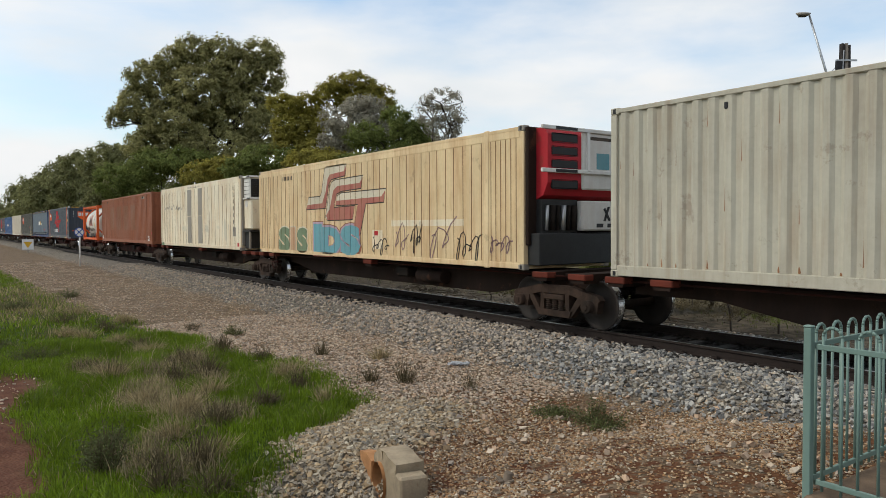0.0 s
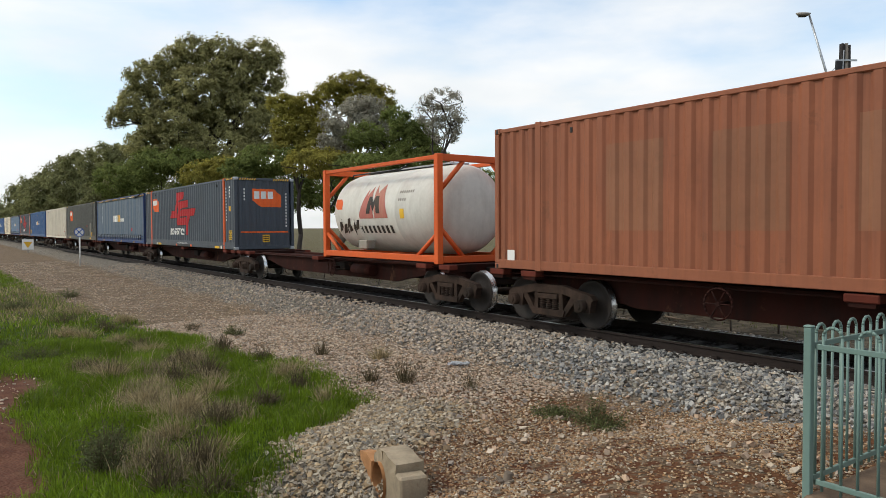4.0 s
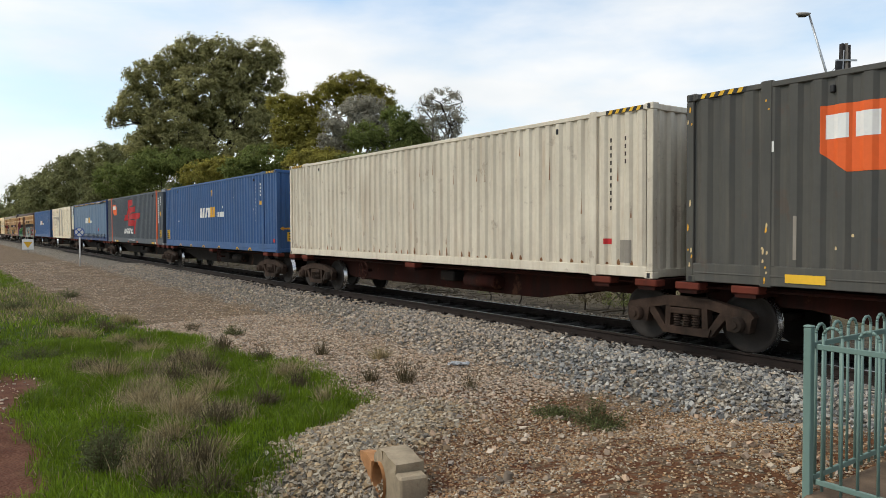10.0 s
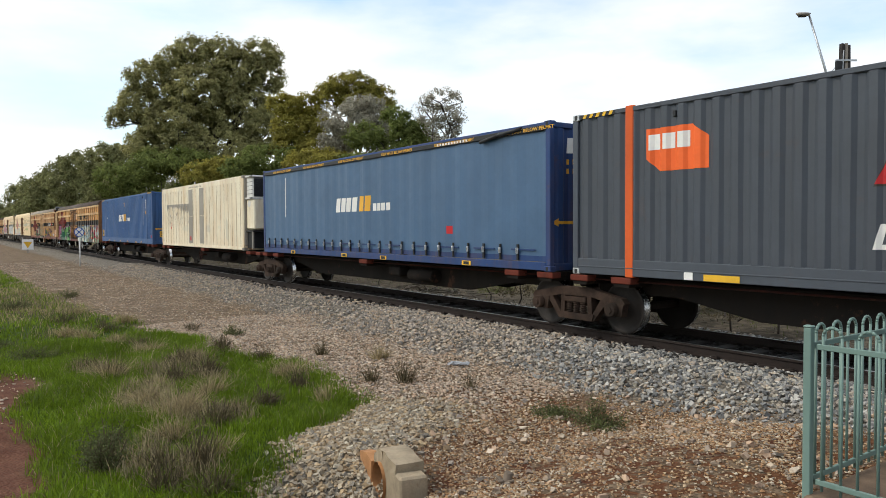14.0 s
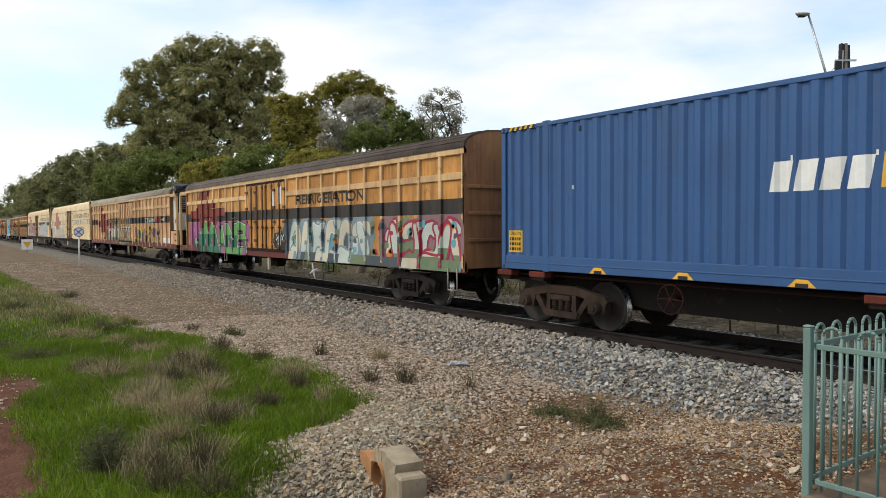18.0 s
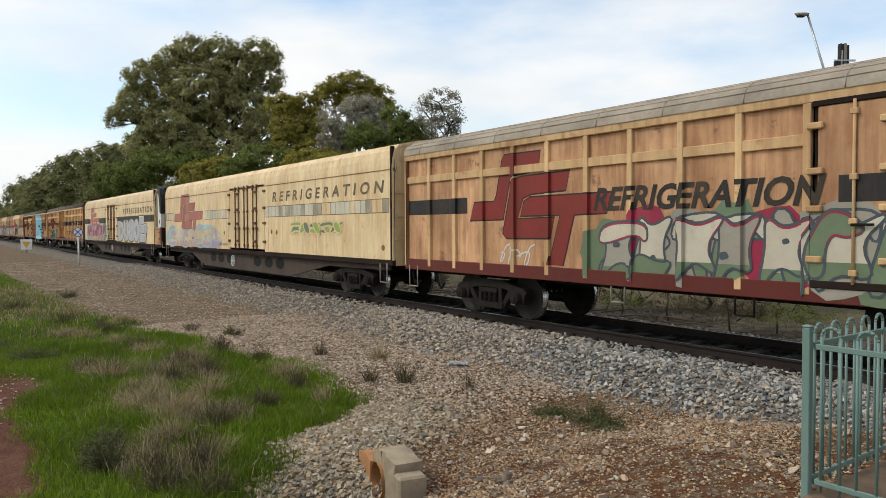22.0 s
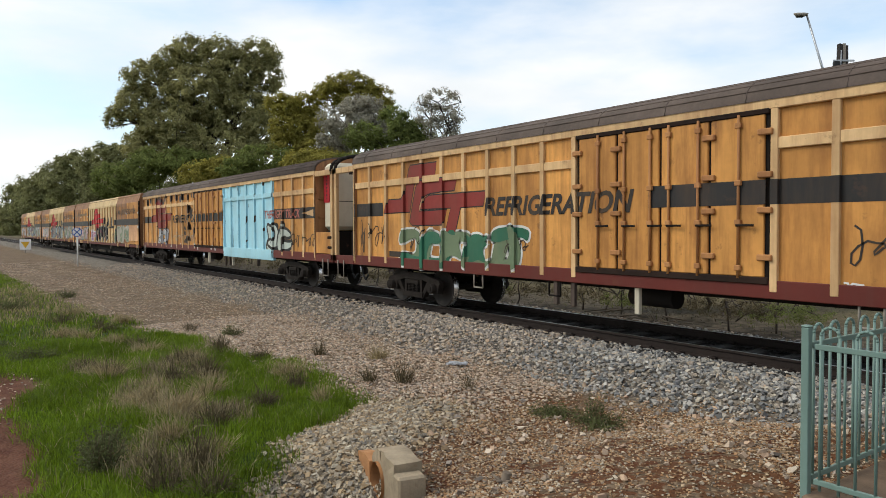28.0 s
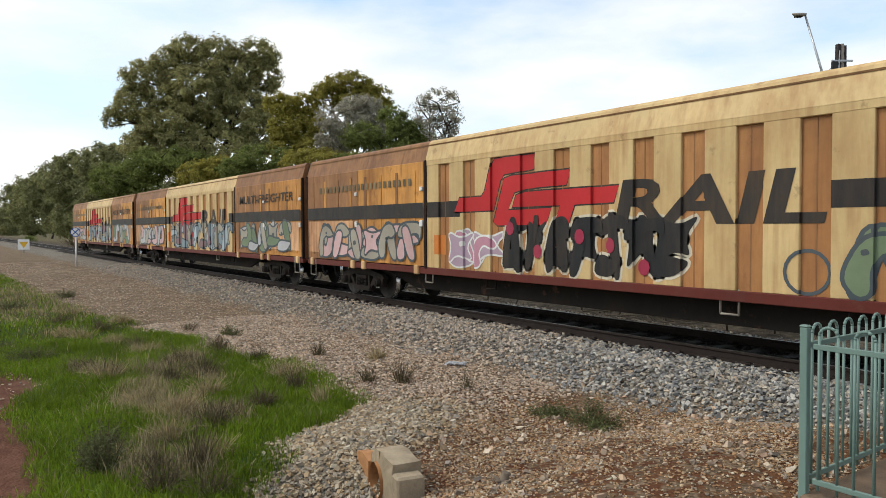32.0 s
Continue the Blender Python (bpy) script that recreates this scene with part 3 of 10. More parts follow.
def bars(x, z, n, step, w, h, upright=False):
    """A row of plain bars that stands for small writing."""
    w, h = w * 0.72, h * 0.85
    if upright:
        return [rect(x, x + w, z - k * step - h, z - k * step) for k in range(n)]
    return [rect(x + k * step, x + k * step + w, z, z + h) for k in range(n)]


# ---- ground and track ----
def smooth_step(a, b, v):
    k = np.clip((v - a) / (b - a), 0, 1)
    return k * k * (3 - 2 * k)


def ripple(x, y):
    return (np.sin(x * 1.7 + 1.3 * np.sin(y * 1.1)) * np.sin(y * 1.9 + 0.7) * 0.5 + np.sin(x * 4.3 + y * 2.1) * np.sin(y * 3.7 - x * 1.1) * 0.25
            + np.sin(x * 9.1 + y * 5.7) * np.sin(y * 8.3 - x * 3.9) * 0.12)


def grass_edge(x):
    return np.interp(x, [-400, -60, -45, -24, -19, -13.2, -11.7, -8.6, -8.0, -7.4, -6.2, -5.0], [2.0, 2.3, 2.7, 3.5, 4.0, 4.7, 5.2, 4.8, 4.0, 3.0, 2.3, 0.5])


def height(x, y):
    """The ground's height at x, y (arrays)."""
    x, y = np.asarray(x, float), np.asarray(y, float)
    bed = smooth_step(7.7, 8.95, y) * (1 - smooth_step(12.6, 14.2, y))
    z = -0.52 + 0.05 * ripple(x, y) * (1 - bed) + 0.32 * bed
    bank = smooth_step(-6.0, -3.0, x) * (1 - smooth_step(7.2, 8.3, y)) * smooth_step(-30, -20, y)
    z = z * (1 - bank) + bank * (-0.07 + 0.012 * ripple(x, y))
    heap = np.exp(-((x + 7.0) ** 2 / 1.2 + (y - 4.0) ** 2 / 1.0))
    z = z + 0.14 * heap
    z = z - 0.36 * np.exp(-((x + 5.85) ** 2 / 0.3 + (y - 2.9) ** 2 / 0.22))
    z = z - 0.25 * smooth_step(13.5, 16, y)
    return z


# where the bank's growth is dry straw and dead stems: x, y, reach
DRY = ((-10.5, 2.3, 0.6), (-9.4, 2.6, 0.5), (-8.9, 3.0, 0.35), (-7.6, 1.6, 0.42), (-7.2, 2.05, 0.32), (-12.6, 3.0, 0.5), (-13.3, 2.1, 0.4), (-12.9, 3.6, 0.4), (-11.7, 3.6, 0.42),
       (-14.9, 3.2, 0.3), (-16.3, 3.1, 0.35), (-18.6, 2.2, 0.55), (-20.0, 3.8, 0.5), (-25.0, 2.2, 3.0), (-31.0, 2.0, 4.0), (-8.4, 2.0, 0.3), (-11.3, 2.6, 0.4), (-10.9, 4.6, 0.35))


def dryness(x, y):
    wet = 1.0
    for cx, cy, r in DRY:
        wet = wet * (1 - 0.92 * np.exp(-((x - cx) ** 2 / (1.7 * r * r) + (y - cy) ** 2 / (0.6 * r * r))))
    return np.clip(1 - wet + 0.22 * ripple(x * 2.1 + 4, y * 2.3) - 0.04, 0, 1)


def masks(x, y):
    """How much of the ground is grass, grey ballast and pale rubble at x, y."""
    wob = 0.45 * ripple(x * 0.9 + 3, y * 0.9) + 0.2 * ripple(x * 3.1, y * 2.7 + 5)
    grass = smooth_step(0.35, -0.35, y - grass_edge(x) + wob) * (1 - smooth_step(0.25, -0.2, y - 0.8 - 0.5 * np.exp(-(x + 13.0) ** 2 / 2) + 0.4 * wob) * smooth_step(-15.2, -13.0, x) * smooth_step(-6.8, -7.6, x))
    grass = np.maximum(grass, smooth_step(15.5, 26.0, y + 2 * wob) * 0.4)
    ballast = smooth_step(7.5, 8.3, y + 0.6 * wob) * (1 - smooth_step(13.4, 14.6, y + wob))
    u, v = -(x + 6.95) * 0.6 + (y - 3.6) * 0.8, (x + 6.95) * 0.8 + (y - 3.6) * 0.6
    rubble = np.exp(-(((v + 0.3 * wob) / 0.8) ** 4 + (u / 1.9) ** 4))
    red = smooth_step(-10.5, -6.8, x + wob) * (1 - smooth_step(7.0, 8.0, y + wob)) + smooth_step(1.6, 0.6, y) * smooth_step(-24, -14, x)
    red = np.clip(red + 0.5 * np.exp(-((x + 14.5) / 2.5) ** 2 - ((y - 5.3) / 0.5) ** 2), 0, 1)
    # band under the train: oily dirt, and mostly its shade painted in
    grime_shade = smooth_step(9.75, 10.1, y + 0.2 * wob) * (1 - smooth_step(11.6, 12.3, y))
    # littered strip beyond the track, darkened for the shade of the trees
    litter_shade = smooth_step(12.2, 13.2, y + 0.3 * wob) * (1 - smooth_step(17, 24, y + 2 * wob))
    for cx, cy, rx, ry in ((-5.07, 4.6, 0.32, 0.3), (-5.75, 3.75, 0.5, 0.4), (-4.95, 4.15, 0.4, 0.25), (-5.2, 3.6, 0.3, 0.3)):
        red = np.clip(red + np.exp(-((x - cx) / rx) ** 2 - ((y - cy) / ry) ** 2), 0, 1)
    trodden = smooth_step(1.5, 0.9, y + 0.3 * wob) * smooth_step(-24, -14, x) * smooth_step(-5.5, -7.0, x)
    return grass, ballast, rubble, red, grime_shade, litter_shade, trodden


def graded(core0, core1, step, lo, hi, grow=1.12):
    v = list(np.arange(core0, core1 + step / 2, step))
    s, a = step, v[-1]
    while a < hi:
        s *= grow
        a += s
        v.append(a)
    s, a = step, v[0]
    while a > lo:
        s *= grow
        a -= s
        v.insert(0, a)
    return np.array(v)


def ground_material():
    m = bpy.data.materials.new("earth, gravel and grass")
    m.use_nodes = True
    nt = m.node_tree
    lk = nt.links.new
    b = nt.nodes["Principled BSDF"]
    b.inputs["Roughness"].default_value, b.inputs["Specular IOR Level"].default_value = 0.95, 0.15
    co = nt.nodes.new("ShaderNodeTexCoord")

    def noise_node(s, d=6):
        n = nt.nodes.new("ShaderNodeTexNoise")
        n.inputs["Scale"].default_value, n.inputs["Detail"].default_value = s, d
        lk(co.outputs["Object"], n.inputs["Vector"])
        return n.outputs[0]

    def ramp(src, lo, hi):
        r = nt.nodes.new("ShaderNodeMapRange")
        r.inputs[1].default_value, r.inputs[2].default_value = lo, hi
        lk(src, r.inputs[0])
        return r.outputs[0]

    def mixed(fac, a, c, kind="MIX"):
        x = nt.nodes.new("ShaderNodeMix")
        x.data_type, x.blend_type = "RGBA", kind
        for sock, v in ((0, fac), (6, a), (7, c)):
            if isinstance(v, (int, float)):
                x.inputs[sock].default_value = v
            elif isinstance(v, tuple):
                x.inputs[sock].default_value = (*v, 1)
            else:
                lk(v, x.inputs[sock])
        return x.outputs[2]

    def attr(name):
        a = nt.nodes.new("ShaderNodeAttribute")
        a.attribute_name = name
        return a.outputs["Fac"]

    vor = nt.nodes.new("ShaderNodeTexVoronoi")
    vor.inputs["Scale"].default_value = 26.0
    lk(co.outputs["Object"], vor.inputs["Vector"])
    cell = vor.outputs["Color"]
    sep = nt.nodes.new("ShaderNodeSeparateColor")
    lk(cell, sep.inputs[0])
    pale = mixed(ramp(noise_node(0.5), 0.35, 0.65), (0.29, 0.225, 0.16), (0.38, 0.29, 0.195))
    pale = mixed(ramp(noise_node(1.6), 0.5, 0.7), pale, (0.20, 0.15, 0.105))
    soil = mixed(ramp(noise_node(0.7), 0.35, 0.65), (0.165, 0.068, 0.032), (0.225, 0.115, 0.056))
    soil = mixed(ramp(noise_node(2.7), 0.5, 0.68), soil, (0.115, 0.04, 0.02))
    soil = mixed(attr("red"), pale, soil)
    peb = mixed(sep.outputs[0], (0.12, 0.085, 0.055), (0.36, 0.27, 0.185))
    soil = mixed(ramp(noise_node(7.0), 0.46, 0.56), soil, peb)
    # darkens the creases between pebbles: their shade, multiplied into the soil colour
    gap = mixed(ramp(vor.outputs["Distance"], 0.02, 0.03), (1.0, 1.0, 1.0), (0.55, 0.5, 0.45))
    soil = mixed(0.8, soil, gap, "MULTIPLY")
    soil = mixed(attr("trodden"), soil, mixed(ramp(noise_node(4.0), 0.4, 0.65), (0.10, 0.04, 0.024), (0.145, 0.065, 0.04)))
    stones = mixed(sep.outputs[0], (0.085, 0.074, 0.062), (0.27, 0.235, 0.19))
    rub = mixed(sep.outputs[1], (0.22, 0.19, 0.15), (0.5, 0.45, 0.37))
    # turf coloured extra dark so the gaps between blades look shaded
    turf = mixed(ramp(noise_node(1.1), 0.4, 0.62), (0.032, 0.065, 0.008), (0.05, 0.08, 0.012))
    turf = mixed(attr("dry"), turf, mixed(ramp(noise_node(5.5), 0.4, 0.65), (0.05, 0.042, 0.022), (0.12, 0.095, 0.05)))
    c = mixed(attr("rubble"), soil, rub)
    c = mixed(attr("ballast"), c, stones)
    # the train's shade and some oil, as one near-black ground colour
    c = mixed(attr("grime_shade"), c, (0.016, 0.014, 0.012))
    # tree shade is mixed into the litter's brown here
    c = mixed(attr("litter_shade"), c, mixed(ramp(noise_node(3.5), 0.4, 0.6), (0.045, 0.036, 0.027), (0.12, 0.095, 0.068)))
    c = mixed(attr("grass"), c, turf)
    c = mixed(0.5, c, mixed(ramp(noise_node(38, 3), 0.3, 0.7), (0.5, 0.5, 0.5), (1, 1, 1)), "MULTIPLY")
    lk(c, b.inputs["Base Color"])
    bp = nt.nodes.new("ShaderNodeBump")
    bp.inputs["Strength"].default_value, bp.inputs["Distance"].default_value = 0.7, 0.03
    inv = nt.nodes.new("ShaderNodeMath")
    inv.operation, inv.inputs[0].default_value = "SUBTRACT", 0.05
    lk(vor.outputs["Distance"], inv.inputs[1])
    lk(inv.outputs[0], bp.inputs["Height"])
    lk(bp.outputs[0], b.inputs["Normal"])
    return m


def make_ground():
    xs = graded(-22, 3, 0.13, -2500, 2500, 1.13)
    ys = graded(-1, 9.5, 0.12, -2000, 3000, 1.13)
    gx, gy = np.meshgrid(xs, ys, indexing="ij")
    gz = height(gx, gy)
    nx, ny = gx.shape
    verts = np.stack([gx, gy, gz], -1).reshape(-1, 3)
    idx = np.arange(nx * ny).reshape(nx, ny)
    faces = np.stack([idx[:-1, :-1], idx[1:, :-1], idx[1:, 1:], idx[:-1, 1:]], -1).reshape(-1, 4)
    me = quick_mesh("ground", verts, faces, ground_material(), True)
    layers = (*masks(verts[:, 0], verts[:, 1]), dryness(verts[:, 0], verts[:, 1]))
    for name, v in zip(("grass", "ballast", "rubble", "red", "grime_shade", "litter_shade", "trodden", "dry"), layers):
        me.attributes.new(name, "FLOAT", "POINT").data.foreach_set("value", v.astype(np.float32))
    tagged(new("ground", me), "brown gravelly earth with patchy green grass beside the railway", "ground", kind="structure")


make_ground()

RAIL = [(-0.07, -0.17), (0.07, -0.17), (0.07, -0.158), (0.012, -0.14), (0.012, -0.045), (0.036, -0.032), (0.036, -0.006), (0.03, 0.0),
        (-0.03, 0.0), (-0.036, -0.006), (-0.036, -0.032), (-0.012, -0.045), (-0.012, -0.14), (-0.07, -0.158)]


def make_track():
    tr = thing("railway_track", "single railway track of brown steel rails on sleepers in grey ballast", "railway track", kind="structure")
    for side in (-1, 1):
        y = TRACK_Y + side * 0.753
        bm = B()
        loft(bm, [[(x, y + a, z) for a, z in RAIL] for x in (-900, -60, 60, 600)])
        rail = part("rail", bm, M["rail"], tr)
        bm = B()
        box(bm, -900, 600, y - 0.024, y + 0.024, 0.0005, 0.003)
        part("running_surface", bm, M["railhead"], rail, "polished bright rail head")
    bm = B()
    box(bm, -0.12, 0.12, -1.3, 1.3, -0.36, -0.165, 0.02)
    sl = mesh_of(bm, "sleeper", M["sleeper"])
    bm = B()
    box(bm, -0.06, 0.06, -0.05, 0.05, 0.0, 0.035, 0.01)
    cyl(bm, (-0.07, -0.055, 0.02), (0.07, -0.055, 0.02), 0.013, n=6)
    cyl(bm, (-0.05, -0.02, 0.045), (0.05, -0.02, 0.045), 0.012, n=6)
    clip = mesh_of(bm, "rail_clip", M["rail"])
    for k in range(130):
        x = 2.0 - 0.61 * k
        s = piece("sleeper", sl, tr, pose(x, TRACK_Y, 0))
        if k < 60:
            for y in (-0.753 - 0.095, 0.753 - 0.095):
                piece("rail_clip", clip, s, pose(0, y, -0.162))
    return tr


make_track()


# ---- stones, grass and weeds ----
CORNERS = np.array([(x, y, z) for x in (-1, 1) for y in (-1, 1) for z in (-1, 1)], float)
SIDES = np.array([(0, 1, 3, 2), (4, 6, 7, 5), (0, 4, 5, 1), (2, 3, 7, 6), (0, 2, 6, 4), (1, 5, 7, 3)])


def turns(rng, n):
    q = rng.normal(size=(n, 4))
    q /= np.linalg.norm(q, axis=1)[:, None]
    w, x, y, z = q.T
    return np.stack([np.stack([1 - 2 * (y * y + z * z), 2 * (x * y - z * w), 2 * (x * z + y * w)], -1),
                     np.stack([2 * (x * y + z * w), 1 - 2 * (x * x + z * z), 2 * (y * z - x * w)], -1),
                     np.stack([2 * (x * z - y * w), 2 * (y * z + x * w), 1 - 2 * (x * x + y * y)], -1)], 1)


TIPS = np.array([(1, 0, 0), (-1, 0, 0), (0, 1, 0), (0, -1, 0), (0, 0, 1), (0, 0, -1)], float) * 1.45
FLANKS = np.array([(0, 2, 4), (2, 1, 4), (1, 3, 4), (3, 0, 4), (2, 0, 5), (1, 2, 5), (3, 1, 5), (0, 3, 5)])


def stones(name, label, material, xy, size, seed, lift=0.25, chips=False):
    """Crushed stones lying on the ground at xy, each an uneven block, or a flat chip of eight sides."""
    rng = np.random.default_rng(seed)
    n = len(xy)
    if chips:
        c = TIPS[None] + rng.uniform(-0.45, 0.45, (n, 6, 3))
        c = np.einsum("nij,nkj->nki", turns(rng, n), c * rng.uniform(0.45, 1.0, (n, 1, 3))) * (size[:, None, None] * 0.5)
        c[:, :, 2] *= 0.6
        c[:, :, :2] += xy[:, None, :]
        c[:, :, 2] += (height(xy[:, 0], xy[:, 1]) + size * lift)[:, None]
        f = (FLANKS[None] + np.arange(n)[:, None, None] * 6).reshape(-1, 3)
        return tagged(new(name, quick_mesh(name, c.reshape(-1, 3), f, material)), label, "gravel", kind="stuff")
    c = CORNERS[None] * (1 + rng.uniform(-0.65, 0.25, (n, 8, 3))) * rng.uniform(0.5, 1.0, (n, 1, 3))
    c = np.einsum("nij,nkj->nki", turns(rng, n), c) * (size[:, None, None] * 0.5)
    c[:, :, 2] *= 0.8
    c[:, :, :2] += xy[:, None, :]
    c[:, :, 2] += (height(xy[:, 0], xy[:, 1]) + size * lift)[:, None]
    f = (SIDES[None] + np.arange(n)[:, None, None] * 8).reshape(-1, 4)
    return tagged(new(name, quick_mesh(name, c.reshape(-1, 3), f, material)), label, "gravel", kind="stuff")


def scatter(rng, n, x0, x1, y0, y1, keep):
    x, y = rng.uniform(x0, x1, n), rng.uniform(y0, y1, n)
    k = rng.random(n) < keep(x, y)
    return np.stack([x[k], y[k]], -1)


def blades(xy, rng, h0, h1, w, lean):
    n = len(xy)
    a = rng.uniform(0, math.tau, n)
    h = rng.uniform(h0, h1, n) * np.clip(0.85 + 0.55 * ripple(xy[:, 0] * 1.6 + 2, xy[:, 1] * 1.9) + 0.3 * ripple(xy[:, 0] * 4.1, xy[:, 1] * 4.7), 0.3, 1.6)
    t = rng.uniform(0, math.tau, n)
    l = rng.uniform(0, lean, n) * h
    z = height(xy[:, 0], xy[:, 1])
    dx, dy = np.cos(a) * w, np.sin(a) * w
    p0 = np.stack([xy[:, 0] - dx, xy[:, 1] - dy, z - 0.01], -1)
    p1 = np.stack([xy[:, 0] + dx, xy[:, 1] + dy, z - 0.01], -1)
    mx, my = xy[:, 0] + np.cos(t) * l * 0.35, xy[:, 1] + np.sin(t) * l * 0.35
    p2 = np.stack([mx + dx * 0.7, my + dy * 0.7, z + h * 0.6], -1)
    p3 = np.stack([mx - dx * 0.7, my - dy * 0.7, z + h * 0.6], -1)
    p4 = np.stack([xy[:, 0] + np.cos(t) * l, xy[:, 1] + np.sin(t) * l, z + h], -1)
    v = np.stack([p0, p1, p2, p3, p4], 1).reshape(-1, 3)
    i = np.arange(n)[:, None] * 5
    f = np.concatenate([i + (0, 1, 2), i + (0, 2, 3), i + (3, 2, 4)], 0)
    return v, f


def make_cover():
    rng = np.random.default_rng(4)
    bal = lambda x, y: masks(x, y)[1] * (1 - masks(x, y)[4])
    a = scatter(rng, 19000, -16, 1.5, 7.2, 10.0, bal)
    b = scatter(rng, 9000, -46, -16, 7.4, 10.0, bal)
    c = scatter(rng, 2500, -24, 1.5, 11.6, 13.6, bal)
    xy = np.concatenate([a, b, c])
    new_bed = rng.random(len(xy)) < smooth_step(-10.5, -7.6, xy[:, 0] + 0.8 * ripple(xy[:, 0], xy[:, 1])) * 0.9
    old, fresh = xy[~new_bed], xy[new_bed]
    stones("ballast_stones", "weathered tan and grey ballast stones heaped beside the rails", M["stone"], old, rng.uniform(0.03, 0.085, len(old)), 5, 0.35)
    stones("fresh_ballast", "fresh blue-grey crushed ballast stones beside the rails", M["stone_fresh"], fresh, rng.uniform(0.03, 0.085, len(fresh)), 25, 0.35)
    # stones of the painted shade band between the rails
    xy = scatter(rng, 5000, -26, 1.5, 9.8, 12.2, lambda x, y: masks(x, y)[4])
    stones("oily_ballast", "oil-stained ballast between the rails, darkened for the train's shade", M["oily_shaded"], xy, rng.uniform(0.03, 0.07, len(xy)), 15)

    def bare(x, y):
        g, bl, rb = masks(x, y)[:3]
        worn = np.exp(-((x + 5.07) / 0.3) ** 2 - ((y - 4.6) / 0.3) ** 2) + np.exp(-((x + 5.7) / 0.4) ** 2 - ((y - 3.75) / 0.35) ** 2)
        return np.clip((1 - g) * (1 - 0.75 * bl) * (1 - rb) * (1 - 0.85 * worn), 0, 1)
    near = lambda x, y: bare(x, y) * (0.3 + 0.7 * (ripple(x * 0.7, y * 0.7 + 2) > -0.1)) * smooth_step(-9.5, -7.0, x - 0.5 * (y - 5) + 0.5 * ripple(x, y))
    slope = lambda x, y: bare(x, y) * (1 - smooth_step(-9.5, -7.0, x - 0.5 * (y - 5) + 0.5 * ripple(x, y)))
    xy = scatter(rng, 75000, -10, -2.4, 2.2, 8.4, near)
    size = np.where(rng.random(len(xy)) < 0.011, rng.uniform(0.045, 0.09, len(xy)), rng.uniform(0.01, 0.036, len(xy)))
    big = size > 0.04
    stones("gravel", "brown fine gravel on red earth", M["stone_brown"], xy[~big], size[~big], 6, 0.2, True)
    stones("scattered_stones", "larger tan and grey stones scattered over the gravel", M["stone_slope"], xy[big], size[big], 26, 0.25)
    a = scatter(rng, 34000, -19, -7, 4.0, 8.4, slope)
    b = scatter(rng, 20000, -60, -19, 3.0, 8.4, slope)
    c = scatter(rng, 500, -14, -7, -1.0, 1.3, slope)
    xy = np.concatenate([a, b, c])
    stones("slope_gravel", "pinkish tan crushed stones spread over the slope", M["stone_slope"], xy, rng.uniform(0.022, 0.062, len(xy)), 16, 0.22, True)
    xy = scatter(rng, 30000, -9.6, -4.6, 1.6, 6.0, lambda x, y: masks(x, y)[2] * (1 - masks(x, y)[0]))
    stones("rubble", "pale broken stones heaped round the drain", M["stone_light"], xy, rng.uniform(0.025, 0.075, len(xy)), 7, 0.35)

    lush = lambda x, y: masks(x, y)[0] * (1 - 0.55 * dryness(x, y))
    n1 = scatter(rng, 170000, -17, -5.0, 0.2, 6.0, lush)
    n2 = scatter(rng, 50000, -50, -17, -2.0, 4.8, lambda x, y: masks(x, y)[0] * (1 - 0.85 * dryness(x, y)))
    v1, f1 = blades(n1, rng, 0.04, 0.17, 0.005, 1.1)
    v2, f2 = blades(n2, rng, 0.05, 0.15, 0.012, 0.9)
    tagged(new("grass", quick_mesh("grass", np.concatenate([v1, v2]), np.concatenate([f1, f2 + len(v1)]), M["grass"])), "short bright green grass in patches on the bank", "grass", kind="stuff")
    dead = lambda x, y: masks(x, y)[0] * (0.03 + 0.97 * dryness(x, y))
    n3 = scatter(rng, 70000, -17, -5.0, 0.2, 6.0, dead)
    n4 = scatter(rng, 26000, -50, -17, -2.0, 4.8, dead)
    v1, f1 = blades(n3, rng, 0.05, 0.27, 0.0035, 1.3)
    v2, f2 = blades(n4, rng, 0.06, 0.24, 0.008, 1.1)
    tagged(new("dry_grass", quick_mesh("dry_grass", np.concatenate([v1, v2]), np.concatenate([f1, f2 + len(v1)]), M["straw"])), "wiry straw-coloured dry grass among the green", "grass", kind="stuff")
    # seed heads: small pale flecks held over the grass
    q = scatter(rng, 26000, -15, -5.6, 0.8, 5.4, lambda x, y: masks(x, y)[0] * smooth_step(0.25, 0.8, dryness(x, y)))
    v, f = blades(q, rng, 0.12, 0.32, 0.006, 0.7)
    v = v.reshape(-1, 5, 3)
    v[:, 2:, :] += rng.normal(size=(len(v), 1, 3)) * 0.015
    tagged(new("seeding_grass", quick_mesh("seeding_grass", v.reshape(-1, 3), f, M["seed"])), "brown seeding grass stalks on the bank", "grass", kind="stuff")
    far = scatter(rng, 4000, -75, 6, 15.0, 26, lambda x, y: 0.25 + 0.75 * (ripple(x * 0.5, y * 0.5) > 0.1))
    v, f = blades(far, rng, 0.04, 0.16, 0.014, 1.2)
    tagged(new("grass_beyond_track", quick_mesh("grass_beyond_track", v, f, M["sage"])), "rough dull green grass beyond the railway track", "grass", kind="stuff")
    far = scatter(rng, 15000, -60, 6, 12.9, 19, lambda x, y: 0.2 + 0.8 * (ripple(x * 0.6 + 2, y * 0.6) > 0))
    v, f = blades(far, rng, 0.02, 0.09, 0.014, 5.0)
